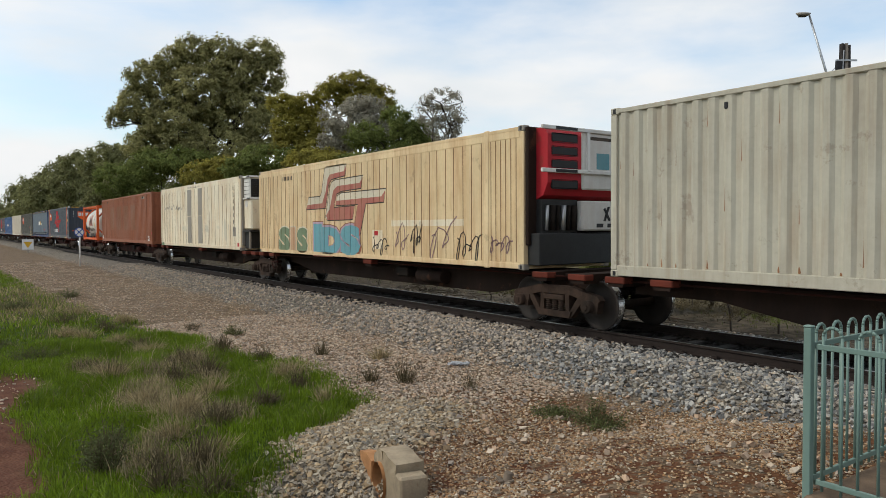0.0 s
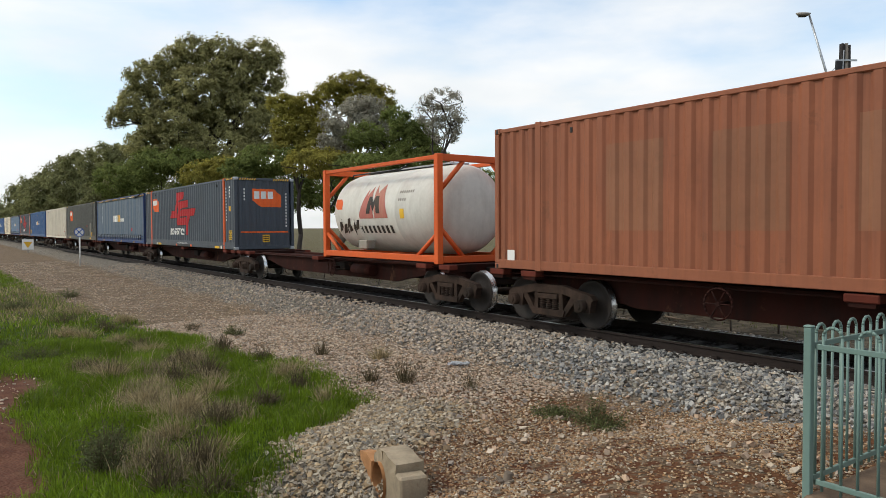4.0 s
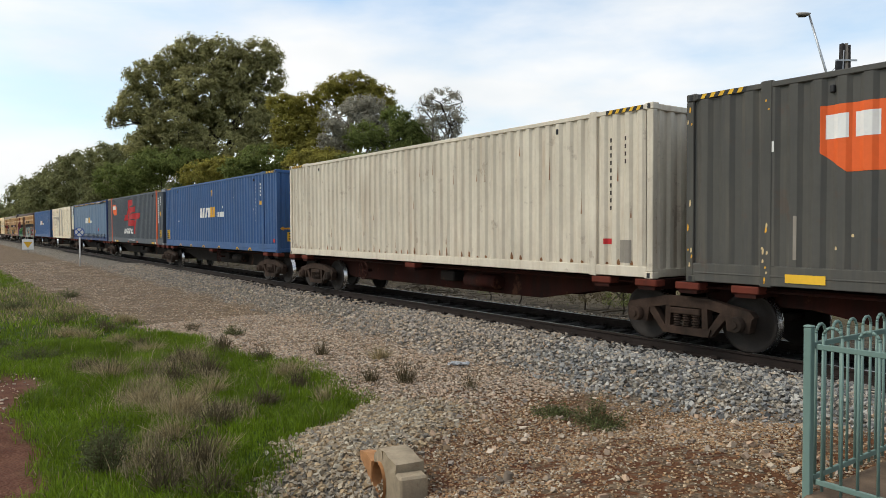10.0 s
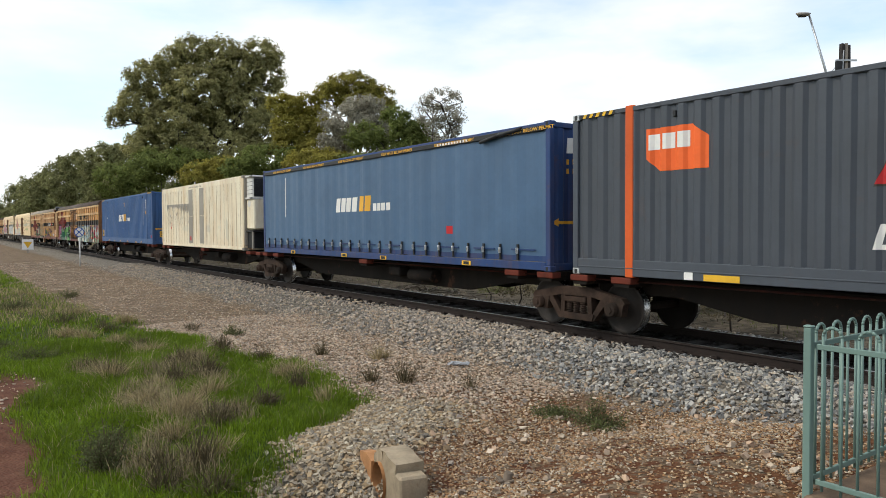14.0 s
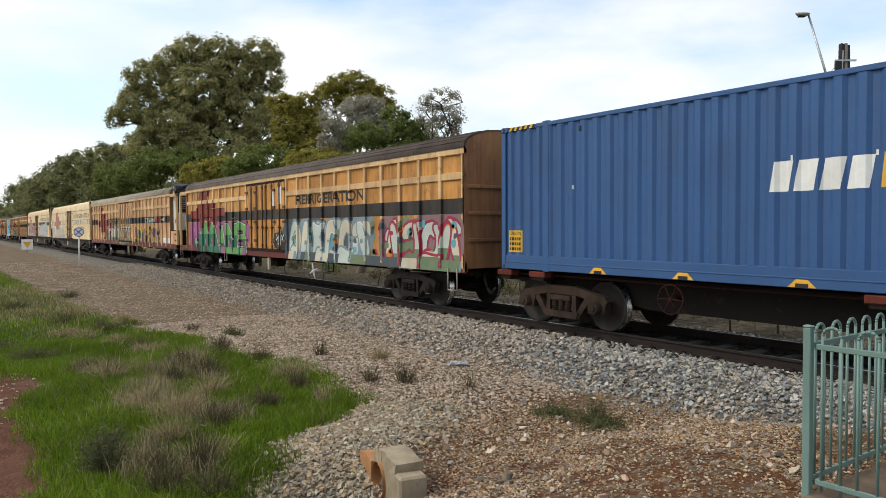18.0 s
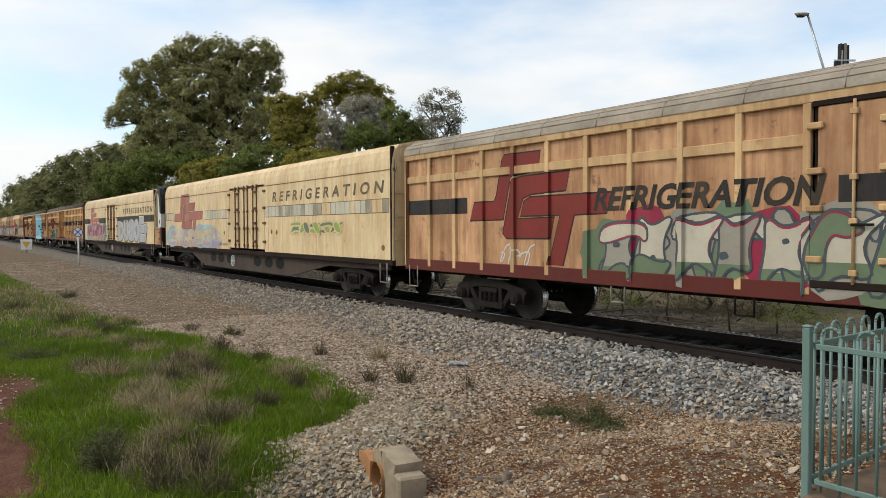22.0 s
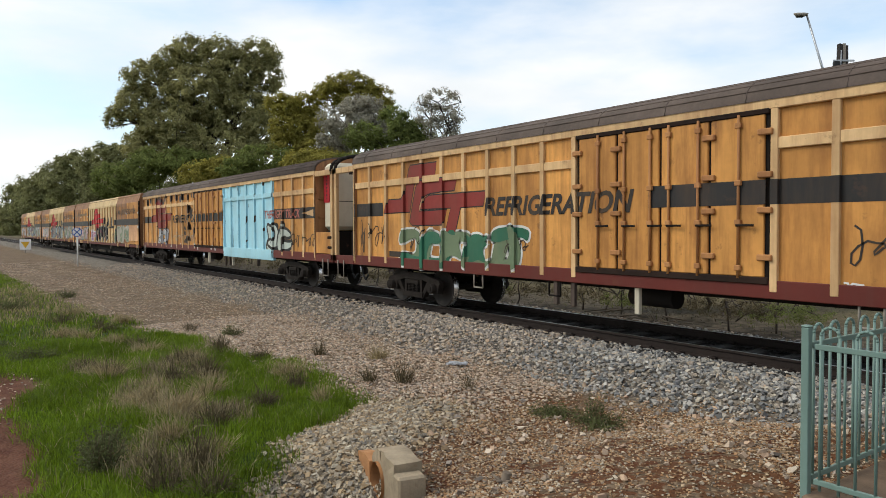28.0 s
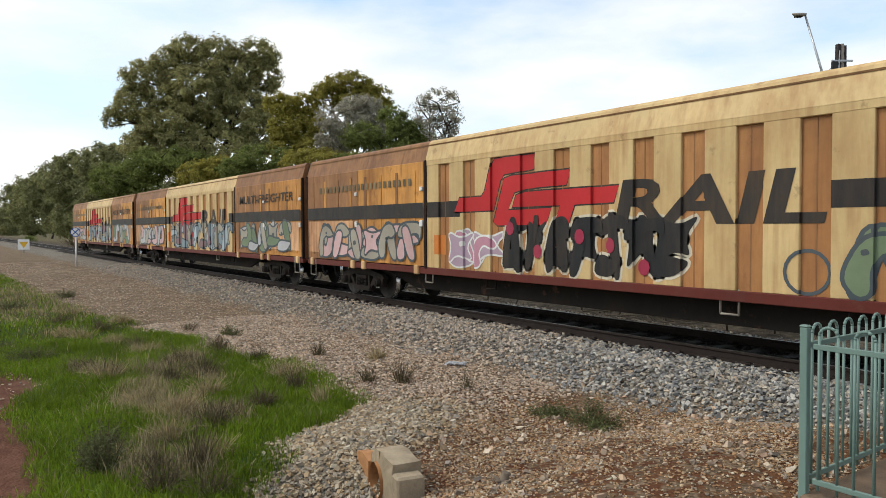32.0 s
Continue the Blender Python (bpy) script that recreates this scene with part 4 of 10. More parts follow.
    tagged(new("dead_brush", quick_mesh("dead_brush", v, f, M["litter"])), "dead sticks and bark littered beyond the track", "brush", kind="stuff")


make_cover()


def weed(kind, label, x, y, r, h, n, seed):
    """A clump of stems that spread from its root; some carry small leaves."""
    rng = np.random.default_rng(seed)
    t = thing({"straw": "grass_tuft", "twig": "dry_weed", "sage": "low_shrub"}[kind], label, {"straw": "grass tuft", "twig": "weed", "sage": "shrub"}[kind], "weeds on the bank", at=pose(x, y, float(height(x, y))))
    a, s = rng.uniform(0, math.tau, n), np.sqrt(rng.uniform(0, 1, n))
    base = np.stack([np.cos(a) * s * r * 0.35, np.sin(a) * s * r * 0.35, np.full(n, -0.02)], -1)
    tip = np.stack([np.cos(a) * s * r, np.sin(a) * s * r, h * rng.uniform(0.45, 1.0, n) * (1.05 - 0.55 * s * s)], -1) * rng.uniform(0.45, 1.12, (n, 1)) + rng.normal(size=(n, 3)) * (0.05, 0.05, 0.03)
    mid = (base + tip) / 2 + np.array([0, 0, 0.12 * h]) + rng.normal(size=(n, 3)) * 0.02
    w = {"straw": 0.0035, "twig": 0.004, "sage": 0.004}[kind]
    b = rng.normal(size=(n, 3))
    b[:, 2] *= 0.2
    b *= w / np.linalg.norm(b, axis=1)[:, None]
    v = np.stack([base - b, base + b, mid - b, mid + b, tip - b * 0.4, tip + b * 0.4], 1).reshape(-1, 3)
    i = np.arange(n)[:, None] * 6
    f = np.concatenate([i + (0, 1, 3, 2), i + (2, 3, 5, 4)], 0)
    st = new("stem_clump", quick_mesh("stem_clump", v, f, M["twig" if kind != "straw" else "straw"]))
    st.parent = t
    if kind != "straw":
        m = n * (14 if kind == "sage" else 5)
        j = rng.integers(0, n, m)
        k = rng.uniform(0.35, 1.05, m)[:, None]
        p = base[j] * (1 - k) + tip[j] * k + rng.normal(size=(m, 3)) * 0.025
        d = rng.normal(size=(m, 3))
        d /= np.linalg.norm(d, axis=1)[:, None]
        e = np.cross(d, rng.normal(size=(m, 3)))
        e /= np.linalg.norm(e, axis=1)[:, None]
        ln = 0.018 if kind == "sage" else 0.01
        q = np.stack([p - d * ln, p + e * ln * 0.4, p + d * ln, p - e * ln * 0.4], 1).reshape(-1, 3)
        lv = new("foliage", quick_mesh("foliage", q, np.arange(m * 4).reshape(-1, 4), M["sage" if kind == "sage" else "twig"]))
        lv.parent = t
    return t


def make_weeds():
    st, tw, sg = "rounded tuft of straw-coloured dry grass", "brown wiry dry weed on the bank", "low grey-green shrub on the bank"
    for k, (kind, x, y, r, h, n) in enumerate((
            ("straw", -10.9, 4.65, 0.38, 0.3, 500), ("straw", -11.3, 6.6, 0.3, 0.34, 220), ("twig", -9.4, 5.95, 0.3, 0.45, 110), ("twig", -9.9, 5.6, 0.25, 0.35, 90), ("twig", -8.45, 6.5, 0.22, 0.4, 40),
            ("twig", -12.3, 5.9, 0.25, 0.35, 110), ("twig", -12.7, 4.85, 0.3, 0.35, 110), ("twig", -13.6, 4.4, 0.25, 0.4, 90), ("sage", -5.95, 6.6, 0.45, 0.16, 110), ("sage", -6.55, 6.45, 0.4, 0.14, 80), ("sage", -6.15, 6.75, 0.12, 0.4, 20), ("sage", -15.3, 1.4, 0.7, 0.3, 170),
            ("sage", -8.3, 1.45, 0.3, 0.5, 90), ("twig", -7.4, 1.75, 0.3, 0.45, 120), ("twig", -9.3, 3.6, 0.3, 0.3, 160), ("straw", -9.6, 2.5, 0.5, 0.35, 400), ("straw", -10.4, 3.2, 0.45, 0.35, 350),
            ("twig", -17.3, 4.9, 0.3, 0.35, 80), ("sage", -15.8, 5.4, 0.3, 0.3, 60), ("sage", -28.0, 3.7, 0.5, 0.4, 90), ("straw", -14.8, 3.4, 0.5, 0.3, 300), ("straw", -17.5, 2.6, 0.5, 0.35, 260),
            ("twig", -18.4, 3.2, 0.5, 0.45, 160), ("straw", -12.4, 2.2, 0.5, 0.4, 350), ("twig", -11.6, 3.0, 0.4, 0.4, 220), ("twig", -8.6, 2.7, 0.35, 0.45, 180), ("twig", -6.9, 1.7, 0.3, 0.4, 140),
            ("straw", -8.9, 4.3, 0.25, 0.35, 160), ("twig", -20.5, 2.6, 0.5, 0.5, 160), ("straw", -22.5, 3.1, 0.6, 0.4, 260), ("sage", -25.0, 1.8, 0.7, 0.5, 140),
            ("straw", -13.2, 3.7, 0.35, 0.35, 240), ("twig", -14.4, 4.7, 0.3, 0.4, 120), ("twig", -10.0, 4.4, 0.28, 0.45, 130), ("straw", -7.6, 2.4, 0.35, 0.3, 240), ("twig", -6.5, 2.0, 0.35, 0.3, 160),
            ("straw", -16.2, 3.0, 0.35, 0.3, 420), ("straw", -18.4, 2.4, 0.45, 0.3, 380), ("straw", -19.8, 3.9, 0.45, 0.3, 380), ("twig", -13.6, 2.05, 0.4, 0.35, 200), ("twig", -12.7, 2.3, 0.45, 0.35, 240),
            ("twig", -12.9, 3.5, 0.5, 0.4, 260), ("twig", -11.9, 3.6, 0.45, 0.4, 260), ("twig", -9.0, 3.0, 0.36, 0.32, 260), ("twig", -7.2, 2.1, 0.28, 0.6, 170), ("sage", -7.75, 1.3, 0.32, 0.5, 130),
            ("straw", -10.5, 2.3, 0.45, 0.36, 420), ("straw", -9.5, 2.6, 0.4, 0.34, 360), ("straw", -9.9, 2.75, 0.35, 0.34, 300), ("straw", -8.5, 2.2, 0.4, 0.3, 300), ("sage", -17.0, 0.9, 0.6, 0.25, 120), ("twig", -15.5, 3.3, 0.35, 0.35, 160))):
        weed(kind, {"straw": st, "twig": tw, "sage": sg}[kind], x, y, r, h, n, 300 + k)


make_weeds()


# ---- the train ----
CARS = []      # (thing, place of its origin along the train, height)


def on_train(ob, s, z=0.0):
    CARS.append((ob, s, z))
    ob.matrix_basis = pose(s, TRACK_Y, z)
    return ob


AXLE = 0.925


def wheel_mesh():
    prof = [(0.07, -0.06), (0.13, -0.05), (0.2, -0.02), (0.36, -0.015), (0.40, -0.055), (0.445, -0.06), (0.46, -0.05), (0.463, 0.03),
            (0.49, 0.045), (0.49, 0.07), (0.40, 0.07), (0.36, 0.02), (0.15, 0.03), (0.07, 0.06)]
    n = 28
    bm = B()
    loft(bm, [[(r * math.cos(k * math.tau / n), y, r * math.sin(k * math.tau / n)) for k in range(n)] for r, y in prof], True, False, True)
    me = mesh_of(bm, "wheel", M["wheel"])
    me.materials.append(M["tread"])
    for p in me.polygons:
        r = math.hypot(p.center.x, p.center.z)
        if r > 0.452:
            p.material_index = 1
    return me


WHEEL = wheel_mesh()
WHEELS = []


def frame_mesh(tone):
    """One cast side frame of a bogie, in the plane y = 0, with its journal boxes."""
    bm = B()
    y0, y1 = -0.07, 0.07
    prism(bm, [(-1.17, 0.58), (-1.1, 0.66), (-0.75, 0.72), (-0.4, 0.80), (0.4, 0.80), (0.75, 0.72), (1.1, 0.66), (1.17, 0.58), (1.1, 0.5), (0.78, 0.56), (0.4, 0.64), (-0.4, 0.64), (-0.78, 0.56), (-1.1, 0.5)], y0, y1)
    prism(bm, [(-0.42, 0.2), (0.42, 0.2), (0.46, 0.32), (-0.46, 0.32)], y0 - 0.02, y1)
    for s in (-1, 1):
        prism(bm, [(s * 0.78, 0.60), (s * 0.64, 0.64), (s * 0.36, 0.26), (s * 0.44, 0.2)], y0 + 0.01, y1)
        prism(bm, [(s * 0.40, 0.3), (s * 0.30, 0.3), (s * 0.28, 0.68), (s * 0.38, 0.68)], y0 + 0.01, y1)
        prism(bm, [(s * 0.74, 0.34), (s * 1.1, 0.34), (s * 1.14, 0.56), (s * 0.70, 0.58)], y0 - 0.01, y1)
        cyl(bm, (s * AXLE, -0.2, 0.46), (s * AXLE, 0.0, 0.46), 0.115, 0.125, 12)
        cyl(bm, (s * AXLE, -0.22, 0.46), (s * AXLE, -0.18, 0.46), 0.06, 0.06, 6)
    box(bm, -0.27, 0.27, -0.1, 0.1, 0.52, 0.62, 0.015)
    return mesh_of(bm, "side_frame", M[tone])


def spring_mesh(tone):
    """One coil spring, turned as a single ridged body."""
    n = 8
    rings = []
    for k in range(5):
        z = 0.325 + k * 0.041
        for r, dz in ((0.045, 0.0), (0.07, 0.008), (0.07, 0.022), (0.045, 0.03)):
            rings.append([(r * math.cos(q * math.tau / n), -0.03 + r * math.sin(q * math.tau / n), z + dz) for q in range(n)])
    return mesh_of(loft(B(), rings, True, True, True), "spring", M[tone])


def bolster_mesh(tone):
    bm = B()
    box(bm, -0.2, 0.2, -1.0, 1.0, 0.5, 0.74, 0.03)
    cyl(bm, (0, 0, 0.74), (0, 0, 0.9), 0.3, 0.3, 14)
    for s in (-1, 1):
        cyl(bm, (s * AXLE, -0.98, 0.46), (s * AXLE, 0.98, 0.46), 0.075, 0.075, 10)
        box(bm, s * 0.45 - 0.04, s * 0.45 + 0.04, -0.9, 0.9, 0.36, 0.46)
    return mesh_of(bm, "bogie", M[tone])


BOGIES = {tone: (bolster_mesh(tone), frame_mesh(tone), spring_mesh(tone)) for tone in ("bogie", "bogie_rust")}


def bogie(parent, x, tone="bogie"):
    base, side_frame, spring = BOGIES[tone]
    b = piece("bogie", base, parent, pose(x, 0, 0))
    for s in (-1, 1):
        piece("side_frame", side_frame, b, pose(0, s * 1.0, 0, 0, 0, 0 if s < 0 else 180))
        for dx in (-0.17, 0.0, 0.17):
            piece("spring", spring, b, pose(dx, s * 1.0, 0, 0, 0, 0 if s < 0 else 180))
        for e in (-1, 1):
            w = piece("wheel", WHEEL, b, pose(e * AXLE, s * 0.753, 0.463, 0, 0, 0 if s < 0 else 180))
            WHEELS.append((w, s))
    return b


def hand_wheel(parent, x, z, y=-1.2, r=0.24, material="rust_red"):
    bm = B()
    n = 20
    ring = [(x + r * math.cos(k * math.tau / n), y, z + r * math.sin(k * math.tau / n)) for k in range(n + 1)]
    tube(bm, ring, 0.016, 6)
    for k in range(6):
        a = k * math.tau / 6
        cyl(bm, (x, y, z), (x + r * math.cos(a), y, z + r * math.sin(a)), 0.012, n=6)
    cyl(bm, (x, y - 0.03, z), (x, y + 0.25, z), 0.04, n=10)
    return part("brake_wheel", bm, M[material], parent, "spoked hand brake wheel")


DECK = 1.06


def wagon(length, s_rear, material, front_bogie=None, rear_bogie=None, wheel_at=None, label=""):
    """A skeletal container wagon of an articulated set; x runs from its rear end to its front end."""
    w = thing("container_wagon", label, "rail wagon", "container wagons of the train")
    L = length
    m = M[material]
    bm = B()
    for side in (-1, 1):
        y0, y1 = (-0.62, -0.5) if side < 0 else (0.5, 0.62)
        prism(bm, [(0.2, 0.95), (0.2, 0.72), (1.9, 0.72), (3.4, 0.46), (L - 3.4, 0.46), (L - 1.9, 0.72), (L - 0.2, 0.72), (L - 0.2, 0.95)], y0, y1)
    box(bm, 0.3, L - 0.3, -0.5, 0.5, 0.84, 0.94)
    part("spine_beam", bm, m, w)
    for side in (-1, 1):
        bm = B()
        y = side * 0.66
        box(bm, 0.2, L - 0.2, y - 0.09, y + 0.09, 0.95, 1.01, 0.01)
        part("top_flange", bm, m, w)
    for x in (0.25, 1.22, L * 0.5, L - 1.22, L - 0.25):
        bm = B()
        prism(bm, [(x - 0.16, 0.88), (x + 0.16, 0.88), (x + 0.2, DECK - 0.004), (x - 0.2, DECK - 0.004)], -1.22, 1.22)
        part("cross_bearer", bm, m, w)
        for side in (-1, 1):
            bm = B()
            box(bm, x - 0.22, x + 0.22, side * 1.13 - 0.12, side * 1.13 + 0.12, DECK - 0.12, DECK - 0.006, 0.015)
            part("twistlock_pad", bm, M["rust_pad"], w)
    bm = B()
    cyl(bm, (L * 0.62, -0.78, 0.72), (L * 0.62 + 1.1, -0.78, 0.72), 0.16, n=14)
    part("air_reservoir", bm, m, w)
    bm = B()
    box(bm, L * 0.62 - 0.9, L * 0.62 - 0.35, -0.95, -0.62, 0.66, 0.9, 0.03)
    part("brake_valve", bm, M["under_black"], w)
    bm = B()
    cyl(bm, (0.3, -1.05, 0.98), (L - 0.3, -1.05, 0.98), 0.018, n=6)
    part("brake_pipe", bm, M["rust_red"], w)
    if wheel_at:
        hand_wheel(w, wheel_at, 0.75)
    for x in (front_bogie, rear_bogie):
        if x is not None:
            bogie(w, x, "bogie_rust")
    for x0, x1 in ((-0.55, 0.4), (L - 0.4, L + 0.55)):
        part("drawbar", box(B(), x0, x1, -0.14, 0.14, 0.72, 0.98, 0.03), M["under_black"], w)
    return on_train(w, s_rear)


PITCH, DEPTH = 0.316, 0.038


def corrugated(x0, x1, y, pitch=PITCH, depth=DEPTH):
    n = max(1, round((x1 - x0) / pitch))
    p = (x1 - x0) / n
    xs, ys = [x0], [y + depth]
    for k in range(n):
        a = x0 + k * p
        g = p * 0.34
        xs += [a + g * 0.42, a + g, a + p - g, a + p - g * 0.42]
        ys += [y + depth, y, y, y + depth]
    return xs, ys


def wall_frame(body, L, mname, H, posts=True, rail_h=0.16, post_mat=None, castings=None):
    """Corner posts, rails and castings common to all boxes."""
    m = M[mname]
    for x0, x1 in ((0, 0.13), (L - 0.13, L)):
        for y0, y1 in ((-1.25, -1.13), (1.13, 1.25)):
            part("corner_post", box(B(), x0, x1, y0, y1, 0.118, H - 0.118, 0.01), m, body)
            for z0, z1 in ((0, 0.118), (H - 0.118, H)):
                ys = (-1.254, -1.09) if y0 < 0 else (1.09, 1.254)
                xs = (-0.004, 0.174) if x0 == 0 else (L - 0.174, L + 0.004)
                bm = B()
                box(bm, *xs, *ys, z0, z1, 0.015)
                c = part("corner_casting", bm, M[castings or mname], body)
                if y0 < 0:
                    bm = B()
                    xm = sum(xs) / 2
                    prism(bm, [(xm - 0.03 + 0.0, (z0 + z1) / 2 - 0.04), (xm + 0.03, (z0 + z1) / 2 - 0.04), (xm + 0.03, (z0 + z1) / 2 + 0.04), (xm - 0.03, (z0 + z1) / 2 + 0.04)], -1.258, -1.255)
                    part("lock_hole", bm, M["black"], c)
    for y0, y1 in ((-1.25, -1.17), (1.17, 1.25)):
        part("top_rail", box(B(), 0.13, L - 0.13, y0, y1, H - 0.1, H - 0.02, 0.01), m, body)
        part("bottom_rail", box(B(), 0.13, L - 0.13, y0, y1, 0.02, rail_h, 0.01), m, body)
        if rail_h >= 0.3:
            part("rail_ridge", box(B(), 0.14, L - 0.14, *sorted((y0 - 0.008, y1 + 0.008)), 0.145, 0.17, 0.006), m, body)
    for x0, x1 in ((0.01, 0.1), (L - 0.1, L - 0.01)):
        part("end_rail", box(B(), x0, x1, -1.13, 1.13, H - 0.12, H - 0.02, 0.01), m, body)
        part("end_sill", box(B(), x0, x1, -1.13, 1.13, 0.02, 0.16, 0.01), m, body)
    if posts:
        pm = M[post_mat or mname]
        for xc in (1.22 + 0.085, L - 1.22 - 0.085):
            for s in (-1, 1):
                y0, y1 = sorted((s * 1.257, s * 1.16))
                part("lifting_post", box(B(), xc - 0.085, xc + 0.085, y0, y1, 0.0, H + 0.003, 0.012), pm, body)


def end_wall(body, L, mname, H, pitch=0.3):
    for x, s in ((0.03, -1), (L - 0.03, 1)):
        xs, ys = corrugated(-1.13, 1.13, 0.0, pitch, 0.04)
        bm = B()
        lo = [bm.verts.new((x - s * yy, xx, 0.16)) for xx, yy in zip(xs, ys)]
        hi = [bm.verts.new((x - s * yy, xx, H - 0.12)) for xx, yy in zip(xs, ys)]
        for k in range(len(lo) - 1):
            bm.faces.new((lo[k], lo[k + 1], hi[k + 1], hi[k]))
        bmesh.ops.recalc_face_normals(bm, faces=bm.faces[:])
        part("end_wall", bm, M[mname], body)


def roof_sheet(body, L, mname, H):
    bm = B()
    box(bm, 0.1, L - 0.1, -1.17, 1.17, H - 0.06, H - 0.03)
    part("roof_panel", bm, M[mname], body)


def container(L, s_rear, mname, label, post_mat=None, castings=None, pitch=PITCH, H=2.9, rail_h=0.16, hazard=True, posts=True):
    c = thing("shipping_container", label, "shipping container", "containers on the train")
    wall_frame(c, L, mname, H, posts, rail_h, post_mat, castings)
    end_wall(c, L, mname, H)
    roof_sheet(c, L, mname, H)
    walls = []
    for s in (-1, 1):
        edges = [0.13, 1.22, L - 1.22, L - 0.13] if posts else [0.13, L - 0.13]
        xs, ys = [], []
        for a, b in zip(edges, edges[1:]):
            x, y = corrugated(a, b, 0.0, pitch)
            xs += [v + (0.001 if xs and k == 0 else 0) for k, v in enumerate(x)]
            ys += y
        w = Wall(xs, [-1.245 + v for v in ys] if s < 0 else [1.245 - v for v in ys])
        bm = w.sheet(rail_h, H - 0.1)
        if s > 0:
            bmesh.ops.reverse_faces(bm, faces=bm.faces[:])
        part("side_wall", bm, M[mname], c)
        walls.append(w)
    c_wall = walls[0]
    if hazard:
        for x0, x1 in ((0.2, 1.0), (L - 1.0, L - 0.2)):
            rail = flat_wall(L, -1.25)
            mark("hazard_band", [rect(x0, x1, H - 0.095, H - 0.025)], rail, M["black"], c, 0.003)
            mark("hazard_band", [rect(x0 + 0.05 + k * 0.15, x0 + 0.12 + k * 0.15, H - 0.095, H - 0.025, 0.6) for k in range(int((x1 - x0) / 0.15))], rail, M["yellow"], c, 0.006)
    for x in (L - 2.2, 2.2):
        bm = B()
        box(bm, x - 0.03, x + 0.03, -1.262, -1.2, H - 0.3, H - 0.2, 0.01)
        part("hook", bm, M["black"], c)
    return on_train(c, s_rear, DECK), c_wall


# ---- painted marks ----
def C(name, col, **kw):
    """A spray paint colour, made once."""
    if name not in M:
        M[name] = paint(name, col, (0.3, 0.2, 0.12), 0.12, 0.12, 0.5, 0.18, **kw)
    return M[name]


for n_, c_ in {"g_green": (0.13, 0.36, 0.10), "g_dkgreen": (0.03, 0.15, 0.09), "g_magenta": (0.33, 0.10, 0.23), "g_silver": (0.46, 0.46, 0.48), "g_pale": (0.50, 0.55, 0.50),
               "g_purple": (0.25, 0.15, 0.165), "g_teal": (0.14, 0.36, 0.42), "g_black": (0.02, 0.02, 0.022), "g_orange": (0.62, 0.2, 0.04), "g_yellow": (0.7, 0.42, 0.03),
               "g_crimson": (0.34, 0.03, 0.07), "g_pink": (0.55, 0.27, 0.36), "g_sky": (0.33, 0.52, 0.62), "g_white": (0.72, 0.72, 0.70), "g_lime": (0.3, 0.42, 0.1),
               "g_moss": (0.16, 0.22, 0.13), "g_fog": (0.36, 0.33, 0.27), "g_lilac": (0.45, 0.33, 0.42), "g_peach": (0.56, 0.34, 0.2), "g_rust": (0.30, 0.10, 0.05),
               "g_bone": (0.62, 0.56, 0.44), "g_bluegrey": (0.22, 0.29, 0.33), "g_slate": (0.07, 0.09, 0.105), "g_butter": (0.68, 0.52, 0.28), "g_blush": (0.58, 0.38, 0.38), "g_haze": (0.42, 0.50, 0.54)}.items():
    C(n_, c_)

SLABS = [
    [(0.0, 0.0), (0.32, 0.0), (0.62, 1.0), (0.26, 1.0)],
    [(0.62, 0.0), (0.95, 0.0), (0.6, 1.0), (0.22, 0.96)],
    [(0.0, 0.55), (0.9, 0.78), (1.1, 0.6), (1.05, 1.02), (0.1, 0.95)],
    [(-0.05, 0.05), (0.7, 0.0), (1.05, 0.3), (0.75, 0.28), (0.1, 0.4)],
    [(0.1, 0.2), (0.4, 0.0), (0.9, 0.1), (1.0, 0.55), (0.8, 0.95), (0.55, 0.98), (0.72, 0.6), (0.62, 0.3), (0.36, 0.34)],
    [(0.0, 0.35), (0.2, 0.95), (0.6, 1.0), (0.95, 0.7), (0.7, 0.62), (0.45, 0.72), (0.3, 0.5), (0.35, 0.1), (0.1, 0.0)],
    [(0.1, 0.0), (0.45, 0.35), (0.95, 0.2), (0.7, 0.6), (1.05, 1.0), (0.5, 0.78), (0.05, 1.0), (0.22, 0.5)]]


def soften(o, n=2):
    """Rounds the corners of an outline."""
    for _ in range(n):
        q = []
        for a, b in zip(o, o[1:] + o[:1]):
            q += [(a[0] * 0.78 + b[0] * 0.22, a[1] * 0.78 + b[1] * 0.22), (a[0] * 0.22 + b[0] * 0.78, a[1] * 0.22 + b[1] * 0.78)]
        o = q
    return o


def swell(o, d):
    """Moves an outline outwards by d."""
    n = len(o)
    area = sum(a[0] * b[1] - b[0] * a[1] for a, b in zip(o, o[1:] + o[:1]))
    s = 1 if area > 0 else -1
    out = []
    for k in range(n):
        a, b, c = o[k - 1], o[k], o[(k + 1) % n]
        tx, tz = c[0] - a[0], c[1] - a[1]
        l = math.hypot(tx, tz) or 1
        out.append((b[0] + s * tz / l * d, b[1] - s * tx / l * d))
    return out


def cut_z(polys, z, above):
    out = []
    for p in polys:
        q = clip_x([(b, a) for a, b in p], z, above)
        if len(q) > 2:
            out.append([(b, a) for a, b in q])
    return out


